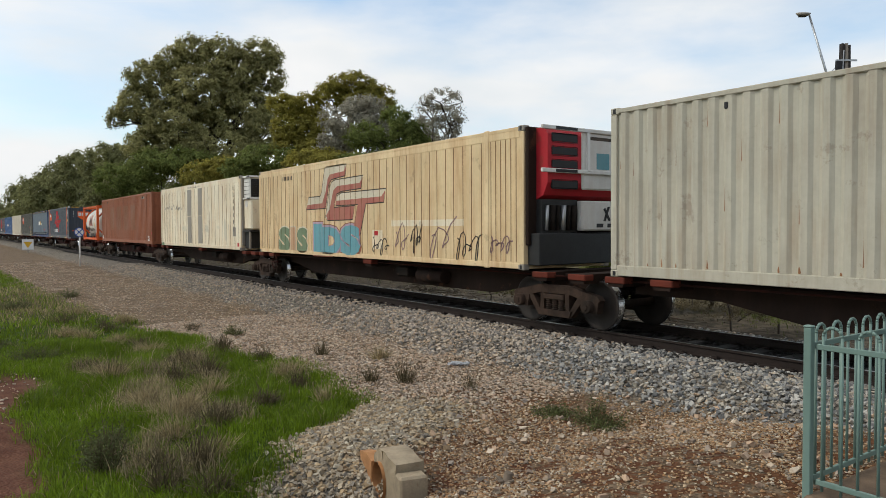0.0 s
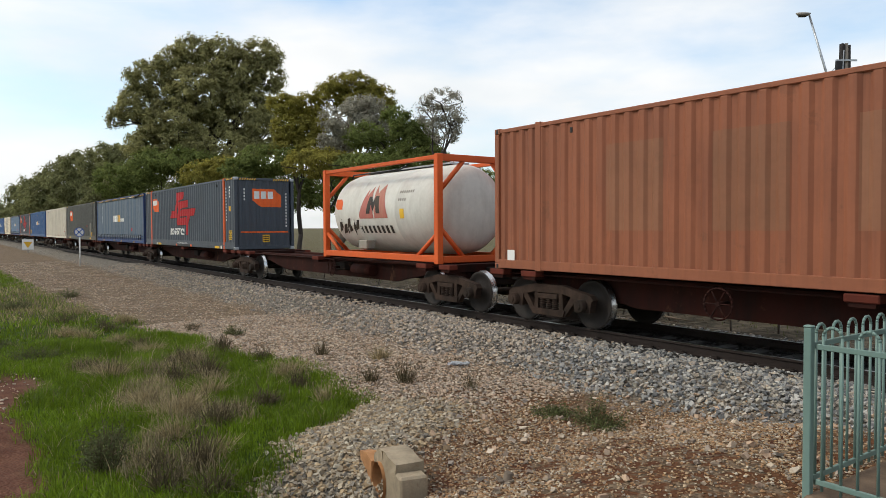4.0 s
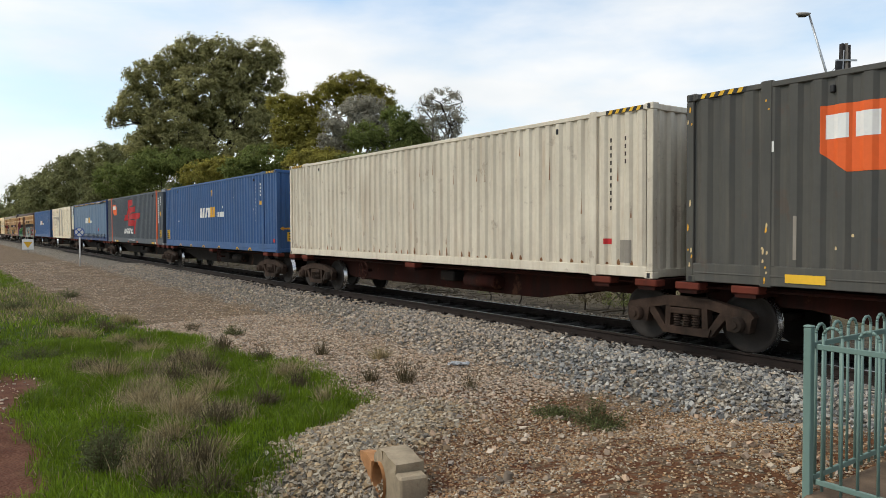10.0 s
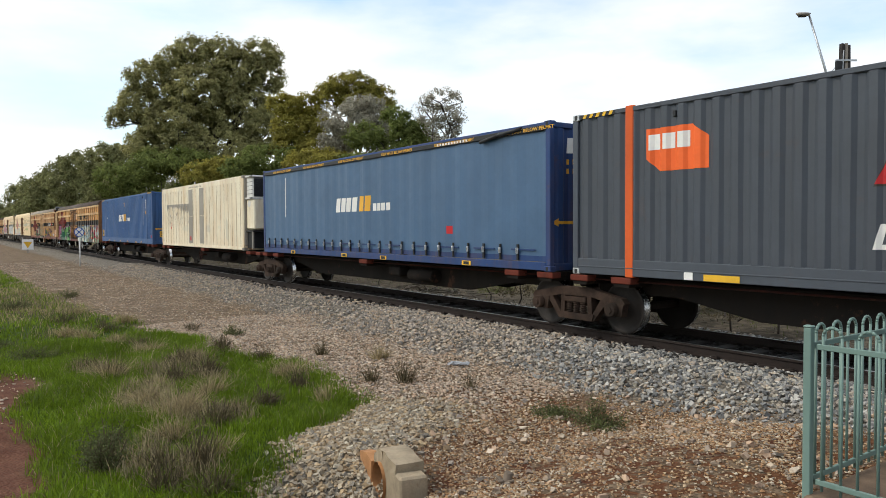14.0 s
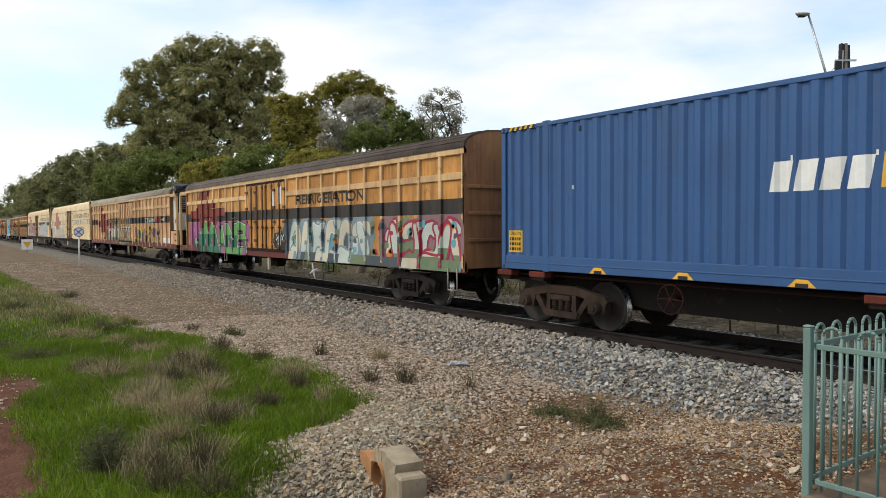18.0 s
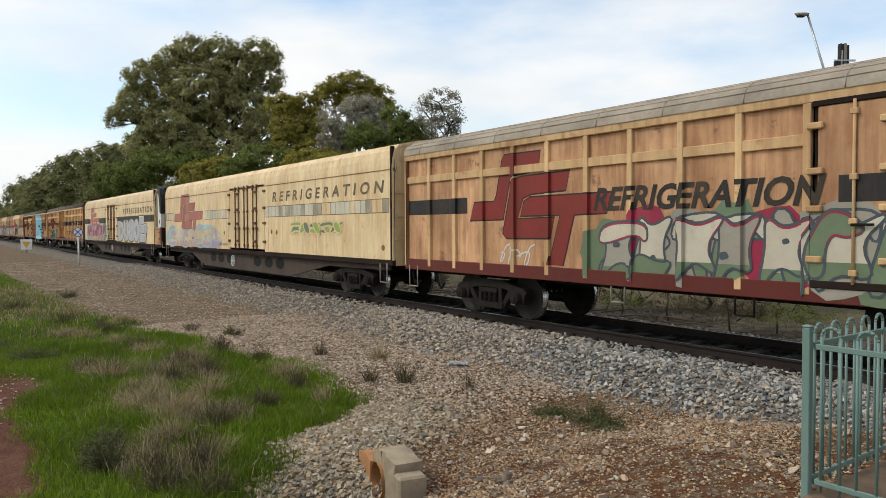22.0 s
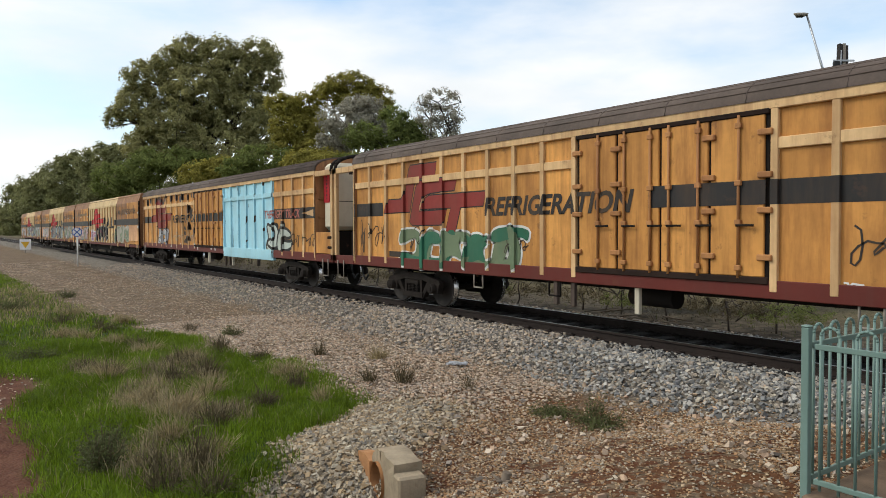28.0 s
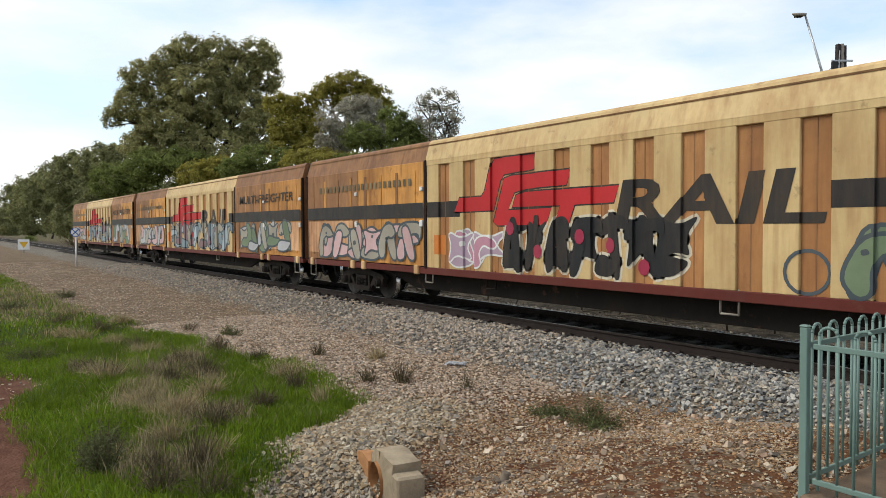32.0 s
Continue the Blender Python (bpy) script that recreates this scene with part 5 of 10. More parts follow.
def cloud(rng, x0, x1, z0, z1, n):
    """Outlines of overlapping puffs in a row."""
    res = []
    for k in range(n):
        cx, cz = x0 + (x1 - x0) * (k + 0.5) / n, (z0 + z1) / 2 + rng.uniform(-0.1, 0.1) * (z1 - z0)
        rx, rz = (x1 - x0) / n * rng.uniform(0.7, 0.95), (z1 - z0) * rng.uniform(0.42, 0.58)
        w = [rng.uniform(0.85, 1.12) for _ in range(18)]
        res.append([(cx + rx * w[i] * math.cos(i * math.tau / 18), min(max(z0, cz + rz * w[i] * math.sin(i * math.tau / 18)), z1 + 0.1)) for i in range(18)])
    return res


def graffiti(parent, wall, x0, x1, z0, z1, n, fills, edge, seed, back=None, lean=0.12, glow=None, holes=True, shade=None, label="sprayed graffiti with bulging shapes", rim=0.06, tilt=0.0, merged=False):
    """A row of bulging sprayed shapes: backing cloud, edge, fill in two tones and a light rim."""
    rng = random.Random(seed)
    holder = None
    backs = [back] if isinstance(back, str) else back
    if back:
        for k, o in enumerate(cloud(rng, x0 - 0.15, x1 + 0.15, z0 - 0.05, z1 + 0.12, n)):
            m = mark("graffiti_cloud" if holder else "graffiti", outline_tris(o), wall, M[backs[k % len(backs)]], holder or parent, 0.002 + 0.0009 * (k % 3), "" if holder else label)
            holder = holder or m
    w = (x1 - x0) / n
    for k in range(n):
        for j, i in enumerate(rng.sample(range(len(SLABS)), 3)):
            h = (z1 - z0) * rng.uniform(0.72, 1.0)
            zz = z0 + (z1 - z0 - h) * rng.random() + tilt * k / n
            ww = w * rng.uniform(1.0, 1.3)
            pts = [(x0 + k * w + (a + rng.uniform(-0.06, 0.06)) * ww + lean * b * h * 0.4, zz + min(1.0, max(0.0, b + rng.uniform(-0.05, 0.05))) * h) for a, b in SLABS[i]]
            pts = soften(pts, 2)
            up = 0.0052 + 0.0048 * j + 0.0016 * (k % 3)
            e = mark("graffiti_edge" if holder else "graffiti", outline_tris(swell(pts, rim)), wall, M[edge], holder or parent, 0.0046 if merged else up, "" if holder else label)
            holder = holder or e
            t = outline_tris(pts)
            mark("graffiti_fill", t, wall, M[fills[(k + j) % len(fills)]], holder, up + 0.0006)
            if shade:
                mark("graffiti_shade", cut_z(t, zz + h * rng.uniform(0.2, 0.45), False), wall, M[shade], holder, up + 0.001)
            if glow and j == 2:
                shine = []
                for a, b in zip(pts, pts[1:]):
                    if b[1] > zz + h * 0.45:
                        shine.append([(a[0], a[1] - 0.03), (b[0], b[1] - 0.03), (b[0], b[1]), (a[0], a[1])])
                if shine:
                    mark("graffiti_rim", shine, wall, M[glow], holder, up + 0.0013)
        if holes and rng.random() < 0.6:
            cx, cz = x0 + (k + rng.uniform(0.3, 0.7)) * w, z0 + (z1 - z0) * rng.uniform(0.35, 0.75)
            q = w * rng.uniform(0.05, 0.1)
            mark("graffiti_gap", [soften([(cx - q, cz - q), (cx + q * 1.2, cz - q * 0.4), (cx + q * 0.5, cz + q), (cx - q * 1.3, cz + q * 0.6)], 1)], wall, M[edge], holder, 0.0205)
    return holder


def spray_letters(parent, wall, glyphs, fills, edge, rim=0.07, halo=None, shine=None, shade=None, label="large sprayed letters", fat=0.05):
    """Fat sprayed letters, each (character, x0, x1, z0, z1), with an edge, an outer halo, a bright line and a second tone below."""
    holder = None
    for k, (ch, x0, x1, z0, z1) in enumerate(glyphs):
        up = 0.0002 * k

        def face(grow, dx=0.0, dz=0.0):
            if not isinstance(ch, str):
                o = [(x0 + a * (x1 - x0) + dx, z0 + b * (z1 - z0) + dz) for a, b in ch]
                return outline_tris(swell(o, grow) if grow else o)
            return text_tris(ch, x0 + rim - grow + dx, z0 + rim - grow + dz, x1 - x0 - 2 * (rim - grow), z1 - z0 - 2 * (rim - grow), 0, fat + grow * 0.42)
        if halo:
            h = mark("graffiti_halo" if holder else "graffiti", face(rim * 1.45), wall, M[halo], holder or parent, 0.0036 + up, "" if holder else label)
            holder = holder or h
        e = mark("graffiti_edge" if holder else "graffiti", face(rim), wall, M[edge], holder or parent, 0.0056 + up, "" if holder else label)
        holder = holder or e
        if shine:
            mark("graffiti_rim", face(0.012, 0.028, 0.02), wall, M[shine], holder, 0.0078 + up)
        t = face(0.0)
        mark("graffiti_fill", t, wall, M[fills[k % len(fills)]], holder, 0.0098 + up)
        if shade:
            mark("graffiti_shade", cut_z(t, z0 + (z1 - z0) * (0.47 + 0.14 * math.sin(k * 2.4)), False), wall, M[shade], holder, 0.0118 + up)
    return holder


WIDE_M = [(0.0, 0.0), (0.05, 0.62), (0.19, 0.5), (0.33, 1.0), (0.47, 0.97), (0.55, 0.56), (0.66, 0.95), (0.8, 0.92), (1.0, 0.12), (0.78, 0.0), (0.7, 0.5), (0.56, 0.0), (0.45, 0.04), (0.4, 0.52), (0.3, 0.04)]


BENT_E = [(0.0, 0.93), (0.14, 1.0), (0.84, 0.84), (1.0, 0.02), (0.16, 0.0), (0.02, 0.16), (0.3, 0.22), (0.6, 0.2), (0.64, 0.4), (0.32, 0.42), (0.3, 0.55), (0.62, 0.57), (0.58, 0.7), (0.24, 0.72)]


def backing(parent, wall, x0, x1, z0, z1, n, colours, seed, label="soft cloud of spray paint"):
    """A cloud of sprayed colour behind letters."""
    for k, o in enumerate(cloud(random.Random(seed), x0, x1, z0, z1, n)):
        mark("graffiti_cloud", outline_tris(o), wall, M[colours[k % len(colours)]], parent, 0.002 + 0.0005 * (k % 3), label if k == 0 else "")


def scrawl(parent, wall, x0, x1, z0, z1, seed, colour="g_black", loops=6, w=0.035, label="thin sprayed scribble"):
    """A looping line of spray paint."""
    rng = random.Random(seed)
    pts = []
    for k in range(loops * 9 + 1):
        t = k / (loops * 9)
        ph = t * loops * math.tau
        amp = (z1 - z0) * 0.5 * (0.55 + 0.45 * math.sin(seed + t * 9))
        pts.append((x0 + (x1 - x0) * t + 0.5 * (x1 - x0) / loops * math.sin(ph + 0.6) + rng.uniform(-0.01, 0.01), (z0 + z1) / 2 + amp * math.cos(ph) + rng.uniform(-0.02, 0.02)))
    side = []
    for k, p in enumerate(pts):
        a, b = pts[max(0, k - 1)], pts[min(len(pts) - 1, k + 1)]
        l = math.hypot(b[0] - a[0], b[1] - a[1]) or 1
        nx, nz = -(b[1] - a[1]) / l * w / 2, (b[0] - a[0]) / l * w / 2
        side.append(((p[0] + nx, p[1] + nz), (p[0] - nx, p[1] - nz)))
    quads = [[a[0], b[0], b[1], a[1]] for a, b in zip(side, side[1:])]
    return mark("scribble", quads, wall, M[colour], parent, 0.007 + (seed % 5) * 0.0004, label)


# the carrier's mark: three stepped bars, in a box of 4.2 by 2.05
LOGO = [
    [(2.34, 2.05), (2.27, 1.72), (1.53, 1.66), (1.37, 1.54), (1.17, 0.83), (0.0, 0.82), (0.16, 1.17), (0.86, 1.17), (0.96, 1.30), (1.14, 1.96), (1.21, 2.05)],
    [(3.17, 1.64), (3.05, 1.32), (2.07, 1.29), (1.80, 1.22), (1.64, 0.82), (2.75, 0.84), (2.62, 0.48), (1.29, 0.47), (1.17, 0.55), (1.44, 1.43), (1.53, 1.56), (1.72, 1.61)],
    [(4.20, 1.23), (4.10, 0.91), (3.28, 0.89), (2.98, 0.01), (2.60, 0.0), (2.91, 0.89), (1.73, 0.89), (1.85, 1.15), (2.03, 1.22)]]


LOGO_LOWER = [
    [(2.27, 1.72), (1.53, 1.66), (1.37, 1.54), (1.17, 0.83), (0.0, 0.82), (0.08, 0.95), (0.98, 0.98), (1.2, 1.32), (1.32, 1.70), (1.45, 1.80), (2.2, 1.84), (2.33, 2.0)],
    [(3.05, 1.32), (2.07, 1.29), (1.80, 1.22), (1.64, 0.82), (2.75, 0.84), (2.62, 0.48), (1.29, 0.47), (1.2, 0.6), (1.42, 0.8), (1.62, 1.32), (1.85, 1.44), (3.0, 1.46), (3.15, 1.6)],
    [(4.10, 0.91), (3.28, 0.89), (2.98, 0.01), (2.60, 0.0), (2.91, 0.89), (1.73, 0.89), (1.80, 1.02), (4.0, 1.05), (4.18, 1.2)]]


def logo(parent, wall, x, z, width, high, fill, edge=None, upper=None, lift=0.005):
    sx, sz = width / 4.2, high / 2.05
    label = "stepped three-bar company mark"
    for o in LOGO:
        p = [(x + a * sx, z + b * sz) for a, b in o]
        if edge:
            mark("mark_edge", outline_tris(swell(p, 0.03)), wall, M[edge], parent, lift - 0.001)
        mark("company_mark", outline_tris(p), wall, M[upper or fill], parent, lift + 0.001, label)
    for o in LOGO_LOWER if upper else ():
        mark("mark_band", outline_tris([(x + a * sx, z + b * sz) for a, b in o]), wall, M[fill], parent, lift + 0.003)


def badge(parent, wall, x0, x1, z0, z1, fill="orange_mark"):
    """An orange panel with two cut corners and three white blocks."""
    w, h = x1 - x0, z1 - z0
    p = mark("badge", outline_tris([(x0, z1), (x0 + 0.75 * w, z1), (x1, z1 - 0.3 * h), (x1, z0), (x0 + 0.22 * w, z0), (x0, z0 + 0.3 * h)]), wall, M[fill], parent, 0.005, "orange panel with cut corners and white blocks")
    mark("badge_blocks", white_blocks(x0 + 0.04 * w, x0 + 0.76 * w, z0 + 0.5 * h, z0 + 0.86 * h, 3, 0.0), wall, M["white"], p, 0.008)


def white_blocks(x0, x1, z0, z1, n, slant=0.12, gap=0.2):
    """Plain slanted blocks that stand for a company's name."""
    w = (x1 - x0) / n
    return [[(x + slant * (z - z0), z) for x, z in rect(x0 + k * w, x0 + (k + 1 - gap) * w, z0, z1)] for k in range(n)]


def name_blocks(parent, wall, x, z, width=3.2, h=0.4):
    """A company's name as plain white and golden blocks."""
    k = width / 3.2
    for b in white_blocks(x, x + 1.35 * k, z, z + h, 4, 0.16):
        mark("name_block", [b], wall, M["white"], parent, 0.005, "white block of a company name")
    for b in white_blocks(x + 1.42 * k, x + 2.12 * k, z, z + h * 1.05, 2, 0.1):
        mark("name_block", [b], wall, M["gold"], parent, 0.005, "golden block of a company name")
    for b in white_blocks(x + 2.2 * k, x + 3.15 * k, z, z + h * 0.5, 4, 0.0):
        mark("name_block", [b], wall, M["white"], parent, 0.005, "white block of a company name")


def words(parent, wall, text, x, z, width, h, colour, slant=0.0, bold=0.02, lift=0.006, space=1.0, label=""):
    return mark("lettering", text_tris(text, x, z, width - slant * h, h, slant, bold, space), wall, M[colour], parent, lift, label or "painted capital letters")


def caution(parent, wall, x0, x1, z0, z1, dark="ink"):
    p = mark("caution_label", [rect(x0, x1, z0, z1)], wall, M["yellow"], parent, 0.005, "yellow caution label")
    h = z1 - z0
    rows = [[rect(x0 + 0.06 * (x1 - x0) + j * (x1 - x0) * 0.15, x0 + 0.17 * (x1 - x0) + j * (x1 - x0) * 0.15, z0 + h * (0.08 + 0.23 * k), z0 + h * (0.22 + 0.23 * k)) for j in range(6)] for k in range(3)]
    mark("label_bars", [q for r in rows for q in r], wall, M[dark], p, 0.008)
    mark("lettering", text_tris("CAUTION", x0 + 0.06 * (x1 - x0), z0 + h * 0.78, (x1 - x0) * 0.88, h * 0.16, 0, 0.01), wall, M[dark], p, 0.008)


def end_mark(name, polys, L, wall, material, parent, lift=0.006, label=""):
    made = []
    for g in clusters(polys) if name in SPLIT else [polys]:
        bm = laid(g, wall, lift)
        for v in bm.verts:
            x, y, z = v.co
            v.co = (L - 0.03 - y, x, z)
        made.append(part(SPLIT[name] if name in SPLIT else name, bm, material, parent, label))
    return made[0]


def end_profile(pitch=0.3):
    xs, ys = corrugated(-1.13, 1.13, 0.0, pitch, 0.04)
    return Wall(xs, ys)


# ---- boxes on the train; s is the place of the rear end along the train ----
def unit48(s, L, seed):
    c, w = container(L, s, "unit_blue", "bright blue corrugated container with white and golden blocks on a wagon", pitch=0.3, rail_h=0.3)
    name_blocks(c, w, 5.8, 2.40 - DECK, 3.25, 0.42)
    mark("arrow", [rect(7.4, 7.46, 2.25, 2.45), [(7.35, 2.43), (7.51, 2.43), (7.43, 2.55)]], w, M["gold"], c)
    caution(c, w, 0.24, 0.62, 0.36, 0.80)
    mark("serial_bars", bars(L - 2.05, 2.5, 11, 0.13, 0.07, 0.09, True), w, M["white"], c)
    mark("serial_bars", bars(L - 1.6, 2.5, 4, 0.13, 0.07, 0.09, True), w, M["white"], c)
    mark("label_square", [rect(L - 1.62, L - 1.5, 1.72, 1.86)], w, M["gold"], c)
    sill = flat_wall(L, -1.25)
    for x in (2.64, 4.4, 6.28, 8.4, 10.64, 12.0):
        mark("pocket_mark", outline_tris([(x - 0.2, 0.03), (x + 0.2, 0.03), (x + 0.08, 0.14), (x - 0.08, 0.14)]), sill, M["gold"], c, 0.012)
        mark("pocket_hole", [rect(x - 0.09, x + 0.09, 0.03, 0.085)], sill, M["black"], c, 0.015)
    e = end_profile()
    end_mark("end_line", [rect(-1.05, 1.05, 0.82, 0.88), [(-1.13, 0.85), (-1.0, 0.78), (-1.0, 0.92)]], L, e, M["gold"], c, 0.006, "golden line with arrow heads")
    end_mark("end_label", [rect(-0.85, -0.5, 0.4, 0.72)], L, e, M["yellow"], c)
    end_mark("end_label", [rect(0.55, 0.85, 0.4, 0.72)], L, e, M["yellow"], c)
    end_mark("label_bars", [rect(-0.8, -0.55, 0.46 + k * 0.09, 0.51 + k * 0.09) for k in range(3)], L, e, M["ink"], c, 0.009)
    end_mark("serial_bars", bars(0.75, 2.5, 11, 0.13, 0.06, 0.09, True), L, e, M["white"], c)
    mark("red_spot", outline_tris(soften([(L - 0.34, 0.36), (L - 0.2, 0.36), (L - 0.18, 0.5), (L - 0.36, 0.5)])), flat_wall(L, -1.25), M["red"], c)
    rng = random.Random(seed)
    mark("scratches", [rect(a, a + 0.03, b, b + 0.07) for a, b in ((rng.uniform(2, 13), rng.uniform(0.3, 2.2)) for _ in range(5))], w, M["white"], c, 0.007)
    return c


def sct_box(s, L, seed):
    c, w = container(L, s, "slate", "slate blue corrugated container with a red stepped mark and orange posts", "orange", "galv", rail_h=0.3)
    logo(c, w, 5.15, 1.62 - DECK, 4.2, 2.05, "red", "ink")
    words(c, w, "LOGISTICS", 5.14, 1.62 - DECK, 2.5, 0.33, "white", 0.25, 0.03)
    badge(c, w, 1.66, 2.8, 2.82 - DECK, 3.52 - DECK)
    caution(c, w, 13.98, 14.36, 1.46 - DECK, 1.84 - DECK)
    sill = flat_wall(L, -1.25)
    mark("load_bar_plate", [rect(6.2, 8.9, 0.03, 0.13)], sill, M["black"], c, 0.012)
    words(c, sill, "48' 9'10 VERTICAL LOAD BAR", 6.5, 0.135, 1.65, 0.085, "white", 0, 0.01, 0.015)
    mark("load_bar_plate", [rect(6.2, 6.4, 0.03, 0.13), rect(8.6, 8.85, 0.03, 0.13)], sill, M["orange_mark"], c, 0.015)
    for x in (2.75, 12.2):
        mark("pocket_plate", [rect(x, x + 0.6, 0.03, 0.13)], sill, M["yellow"], c, 0.012)
    for x in (2.4, 12.95):
        mark("pocket_plate", [rect(x, x + 0.16, 0.03, 0.15)], sill, M["white"], c, 0.012)
    mark("serial_bars", bars(13.65, 2.5, 11, 0.125, 0.08, 0.085, True), w, M["white"], c)
    mark("serial_bars", bars(14.05, 2.55, 4, 0.125, 0.08, 0.085, True), w, M["white"], c)
    mark("label_square", [rect(14.0, 14.13, 1.55, 1.75)], w, M["gold"], c)
    e = end_profile()
    p = end_mark("badge", outline_tris([(-0.5, 2.45), (0.4, 2.45), (0.7, 2.2), (0.7, 1.72), (-0.15, 1.72), (-0.5, 1.98)]), L, e, M["orange_mark"], c, 0.006, "orange panel with cut corners and white blocks")
    end_mark("badge_blocks", white_blocks(-0.44, 0.42, 2.05, 2.35, 3, 0.0), L, e, M["white"], p, 0.01)
    end_mark("end_line", [rect(-1.0, 1.0, 0.68, 0.74)], L, e, M["orange_mark"], c, 0.006, "thin orange line")
    end_mark("end_label", [rect(-0.1, 0.2, 0.3, 0.6)], L, e, M["yellow"], c)
    end_mark("label_bars", [rect(-0.06, 0.16, 0.34 + k * 0.08, 0.38 + k * 0.08) for k in range(3)], L, e, M["ink"], c, 0.009)
    end_mark("serial_bars", bars(0.9, 2.3, 11, 0.13, 0.06, 0.09, True), L, e, M["white"], c)
    end_mark("serial_bars", bars(-0.85, 2.45, 4, 0.13, 0.06, 0.09, True), L, e, M["white"], c)
    for x0 in (-1.05, 0.35):
        end_mark("hazard_band", [rect(x0 + k * 0.1, x0 + 0.05 + k * 0.1, 2.79, 2.87, 0.6) for k in range(7)], L, Wall([-2, 2], [-0.022, -0.022]), M["yellow"], c)
    return c


def grey_box(s, L):
    c, w = container(L, s, "dark_grey", "dark grey corrugated container with an orange badge, worn", rail_h=0.3)
    badge(c, w, 2.05, 3.6, 2.62 - DECK, 3.5 - DECK, "orange_mark")
    caution(c, w, L - 2.0, L - 1.55, 0.30, 0.62)
    sill = flat_wall(L, -1.25)
    for x in (1.6, 12.0):
        mark("pocket_plate", [rect(x, x + 0.55, 0.08, 0.2)], sill, M["yellow"], c, 0.012)
    mark("serial_bars", bars(12.66, 2.62, 11, 0.125, 0.07, 0.085, True), w, M["white"], c)
    mark("serial_bars", bars(13.03, 2.62, 4, 0.125, 0.07, 0.085, True), w, M["white"], c)
    mark("label_square", [rect(12.98, 13.08, 2.05, 2.18), rect(1.35, 1.42, 1.9, 2.05)], w, M["white"], c)
    mark("drip_streaks", [rect(x, x + 0.05, a, a + h) for x, a, h in ((11.9, 0.35, 0.9), (12.2, 0.32, 1.0), (3.1, 0.35, 0.5), (3.9, 0.3, 0.4), (1.7, 0.4, 0.6), (8.2, 1.0, 0.12))], w, M["panel_grey"], c, 0.006, "pale drip streaks")
    rng = random.Random(8)
    post = flat_wall(L, -1.257)
    for xc, n in ((0.07, 9), (1.3, 12), (L - 1.3, 10), (L - 0.07, 6)):
        for _ in range(n):
            x, z, h = xc + rng.uniform(-0.06, 0.03), rng.choice((rng.uniform(0.02, 0.5), rng.uniform(0.2, 1.3), rng.uniform(2.4, 2.8))), rng.uniform(0.03, 0.14)
            mark("paint_fleck", [soften([(x, z), (x + 0.03, z + 0.01), (x + 0.035, z + h * 0.7), (x + 0.01, z + h)], 1)], post, M["g_butter" if rng.random() < 0.6 else "gold"], c, 0.004, "worn yellow paint on a post")
    for _ in range(16):
        x, z = rng.uniform(1.5, L - 1.5), rng.uniform(0.32, 0.75)
        mark("paint_fleck", [soften([(x, z), (x + 0.04, z), (x + 0.03, z + 0.05), (x + 0.005, z + 0.04)], 1)], w, M["g_butter"], c, 0.005)
    mark("red_spot", outline_tris(soften([(10.6, 1.0), (10.85, 1.0), (10.85, 1.2), (10.6, 1.2)], 1)), w, M["red"], c)
    mark("red_spot", [rect(13.6, 13.8, 0.32, 0.46)], w, M["red"], c)
    return c


def white_container(s, L, mname, label, marks=True):
    c, w = container(L, s, mname, label, rail_h=0.2, pitch=0.28, hazard=marks, posts=marks)
    if marks:
        p = mark("label_square", [rect(13.95, 14.2, 1.31 - DECK, 1.7 - DECK)], w, M["panel_grey"], c)
        mark("red_spot", [rect(13.6, 13.78, 1.62 - DECK, 1.72 - DECK)], w, M["red"], c)
        mark("serial_bars", bars(13.72, 2.4, 10, 0.13, 0.06, 0.085, True), w, M["ink"], c)
        mark("serial_bars", bars(14.06, 2.4, 4, 0.13, 0.06, 0.085, True), w, M["ink"], c)
    rng = random.Random(int(-s))
    for k in range(int(L / 0.28)):
        x = 0.2 + k * 0.28 + rng.uniform(-0.02, 0.02)
        if rng.random() < 0.75:
            h = rng.uniform(0.03, 0.16) * (1.8 if rng.random() < 0.2 else 1)
            mark("rust_streak", [soften([(x, 0.21), (x + 0.05, 0.21), (x + 0.045, 0.21 + h * 0.5), (x + 0.02, 0.21 + h), (x + 0.004, 0.21 + h * 0.6)], 1)], w, M["van_brown"], c, 0.004, "rust streak at the foot of a groove")
        if rng.random() < 0.4:
            z = rng.uniform(0.3, 2.5)
            mark("rust_streak", [[(x, z), (x + 0.02, z), (x + 0.012, z + rng.uniform(0.1, 0.5)), (x + 0.006, z + 0.1)]], w, M["van_brown"], c, 0.004)
    return c


def brown_box(s, L):
    c, w = container(L, s, "brown_box", "rusty red-brown corrugated container on a wagon", hazard=False, pitch=0.3, rail_h=0.2)
    mark("number_plate", [rect(13.58, 13.93, 0.19, 0.46)], flat_wall(L, -1.245), M["white"], c)
    mark("lettering", text_tris("48", 13.63, 0.23, 0.25, 0.19, 0, 0.02), flat_wall(L, -1.245), M["brown_box"], c, 0.008)
    mark("number_plate", [rect(0.4, 0.62, 0.19, 0.4)], flat_wall(L, -1.245), M["white"], c)
    mark("lettering_strip", bars(12.68, 1.45, 14, 0.085, 0.07, 0.06, True), w, M["white"], c)
    mark("red_spot", [rect(14.36, 14.48, 0.55, 0.67)], flat_wall(L, -1.25), M["red"], c)
    mark("patch", [rect(12.2, 12.9, 2.56, 2.7)], w, M["panel_grey"], c)
    mark("patch", [rect(3 + 2.1 * k, 4.2 + 2.1 * k, 0.8, 2.3) for k in range(4)], w, C("worn_brown", (0.29, 0.12, 0.065)), c, 0.003, "sun-bleached patches")
    return c


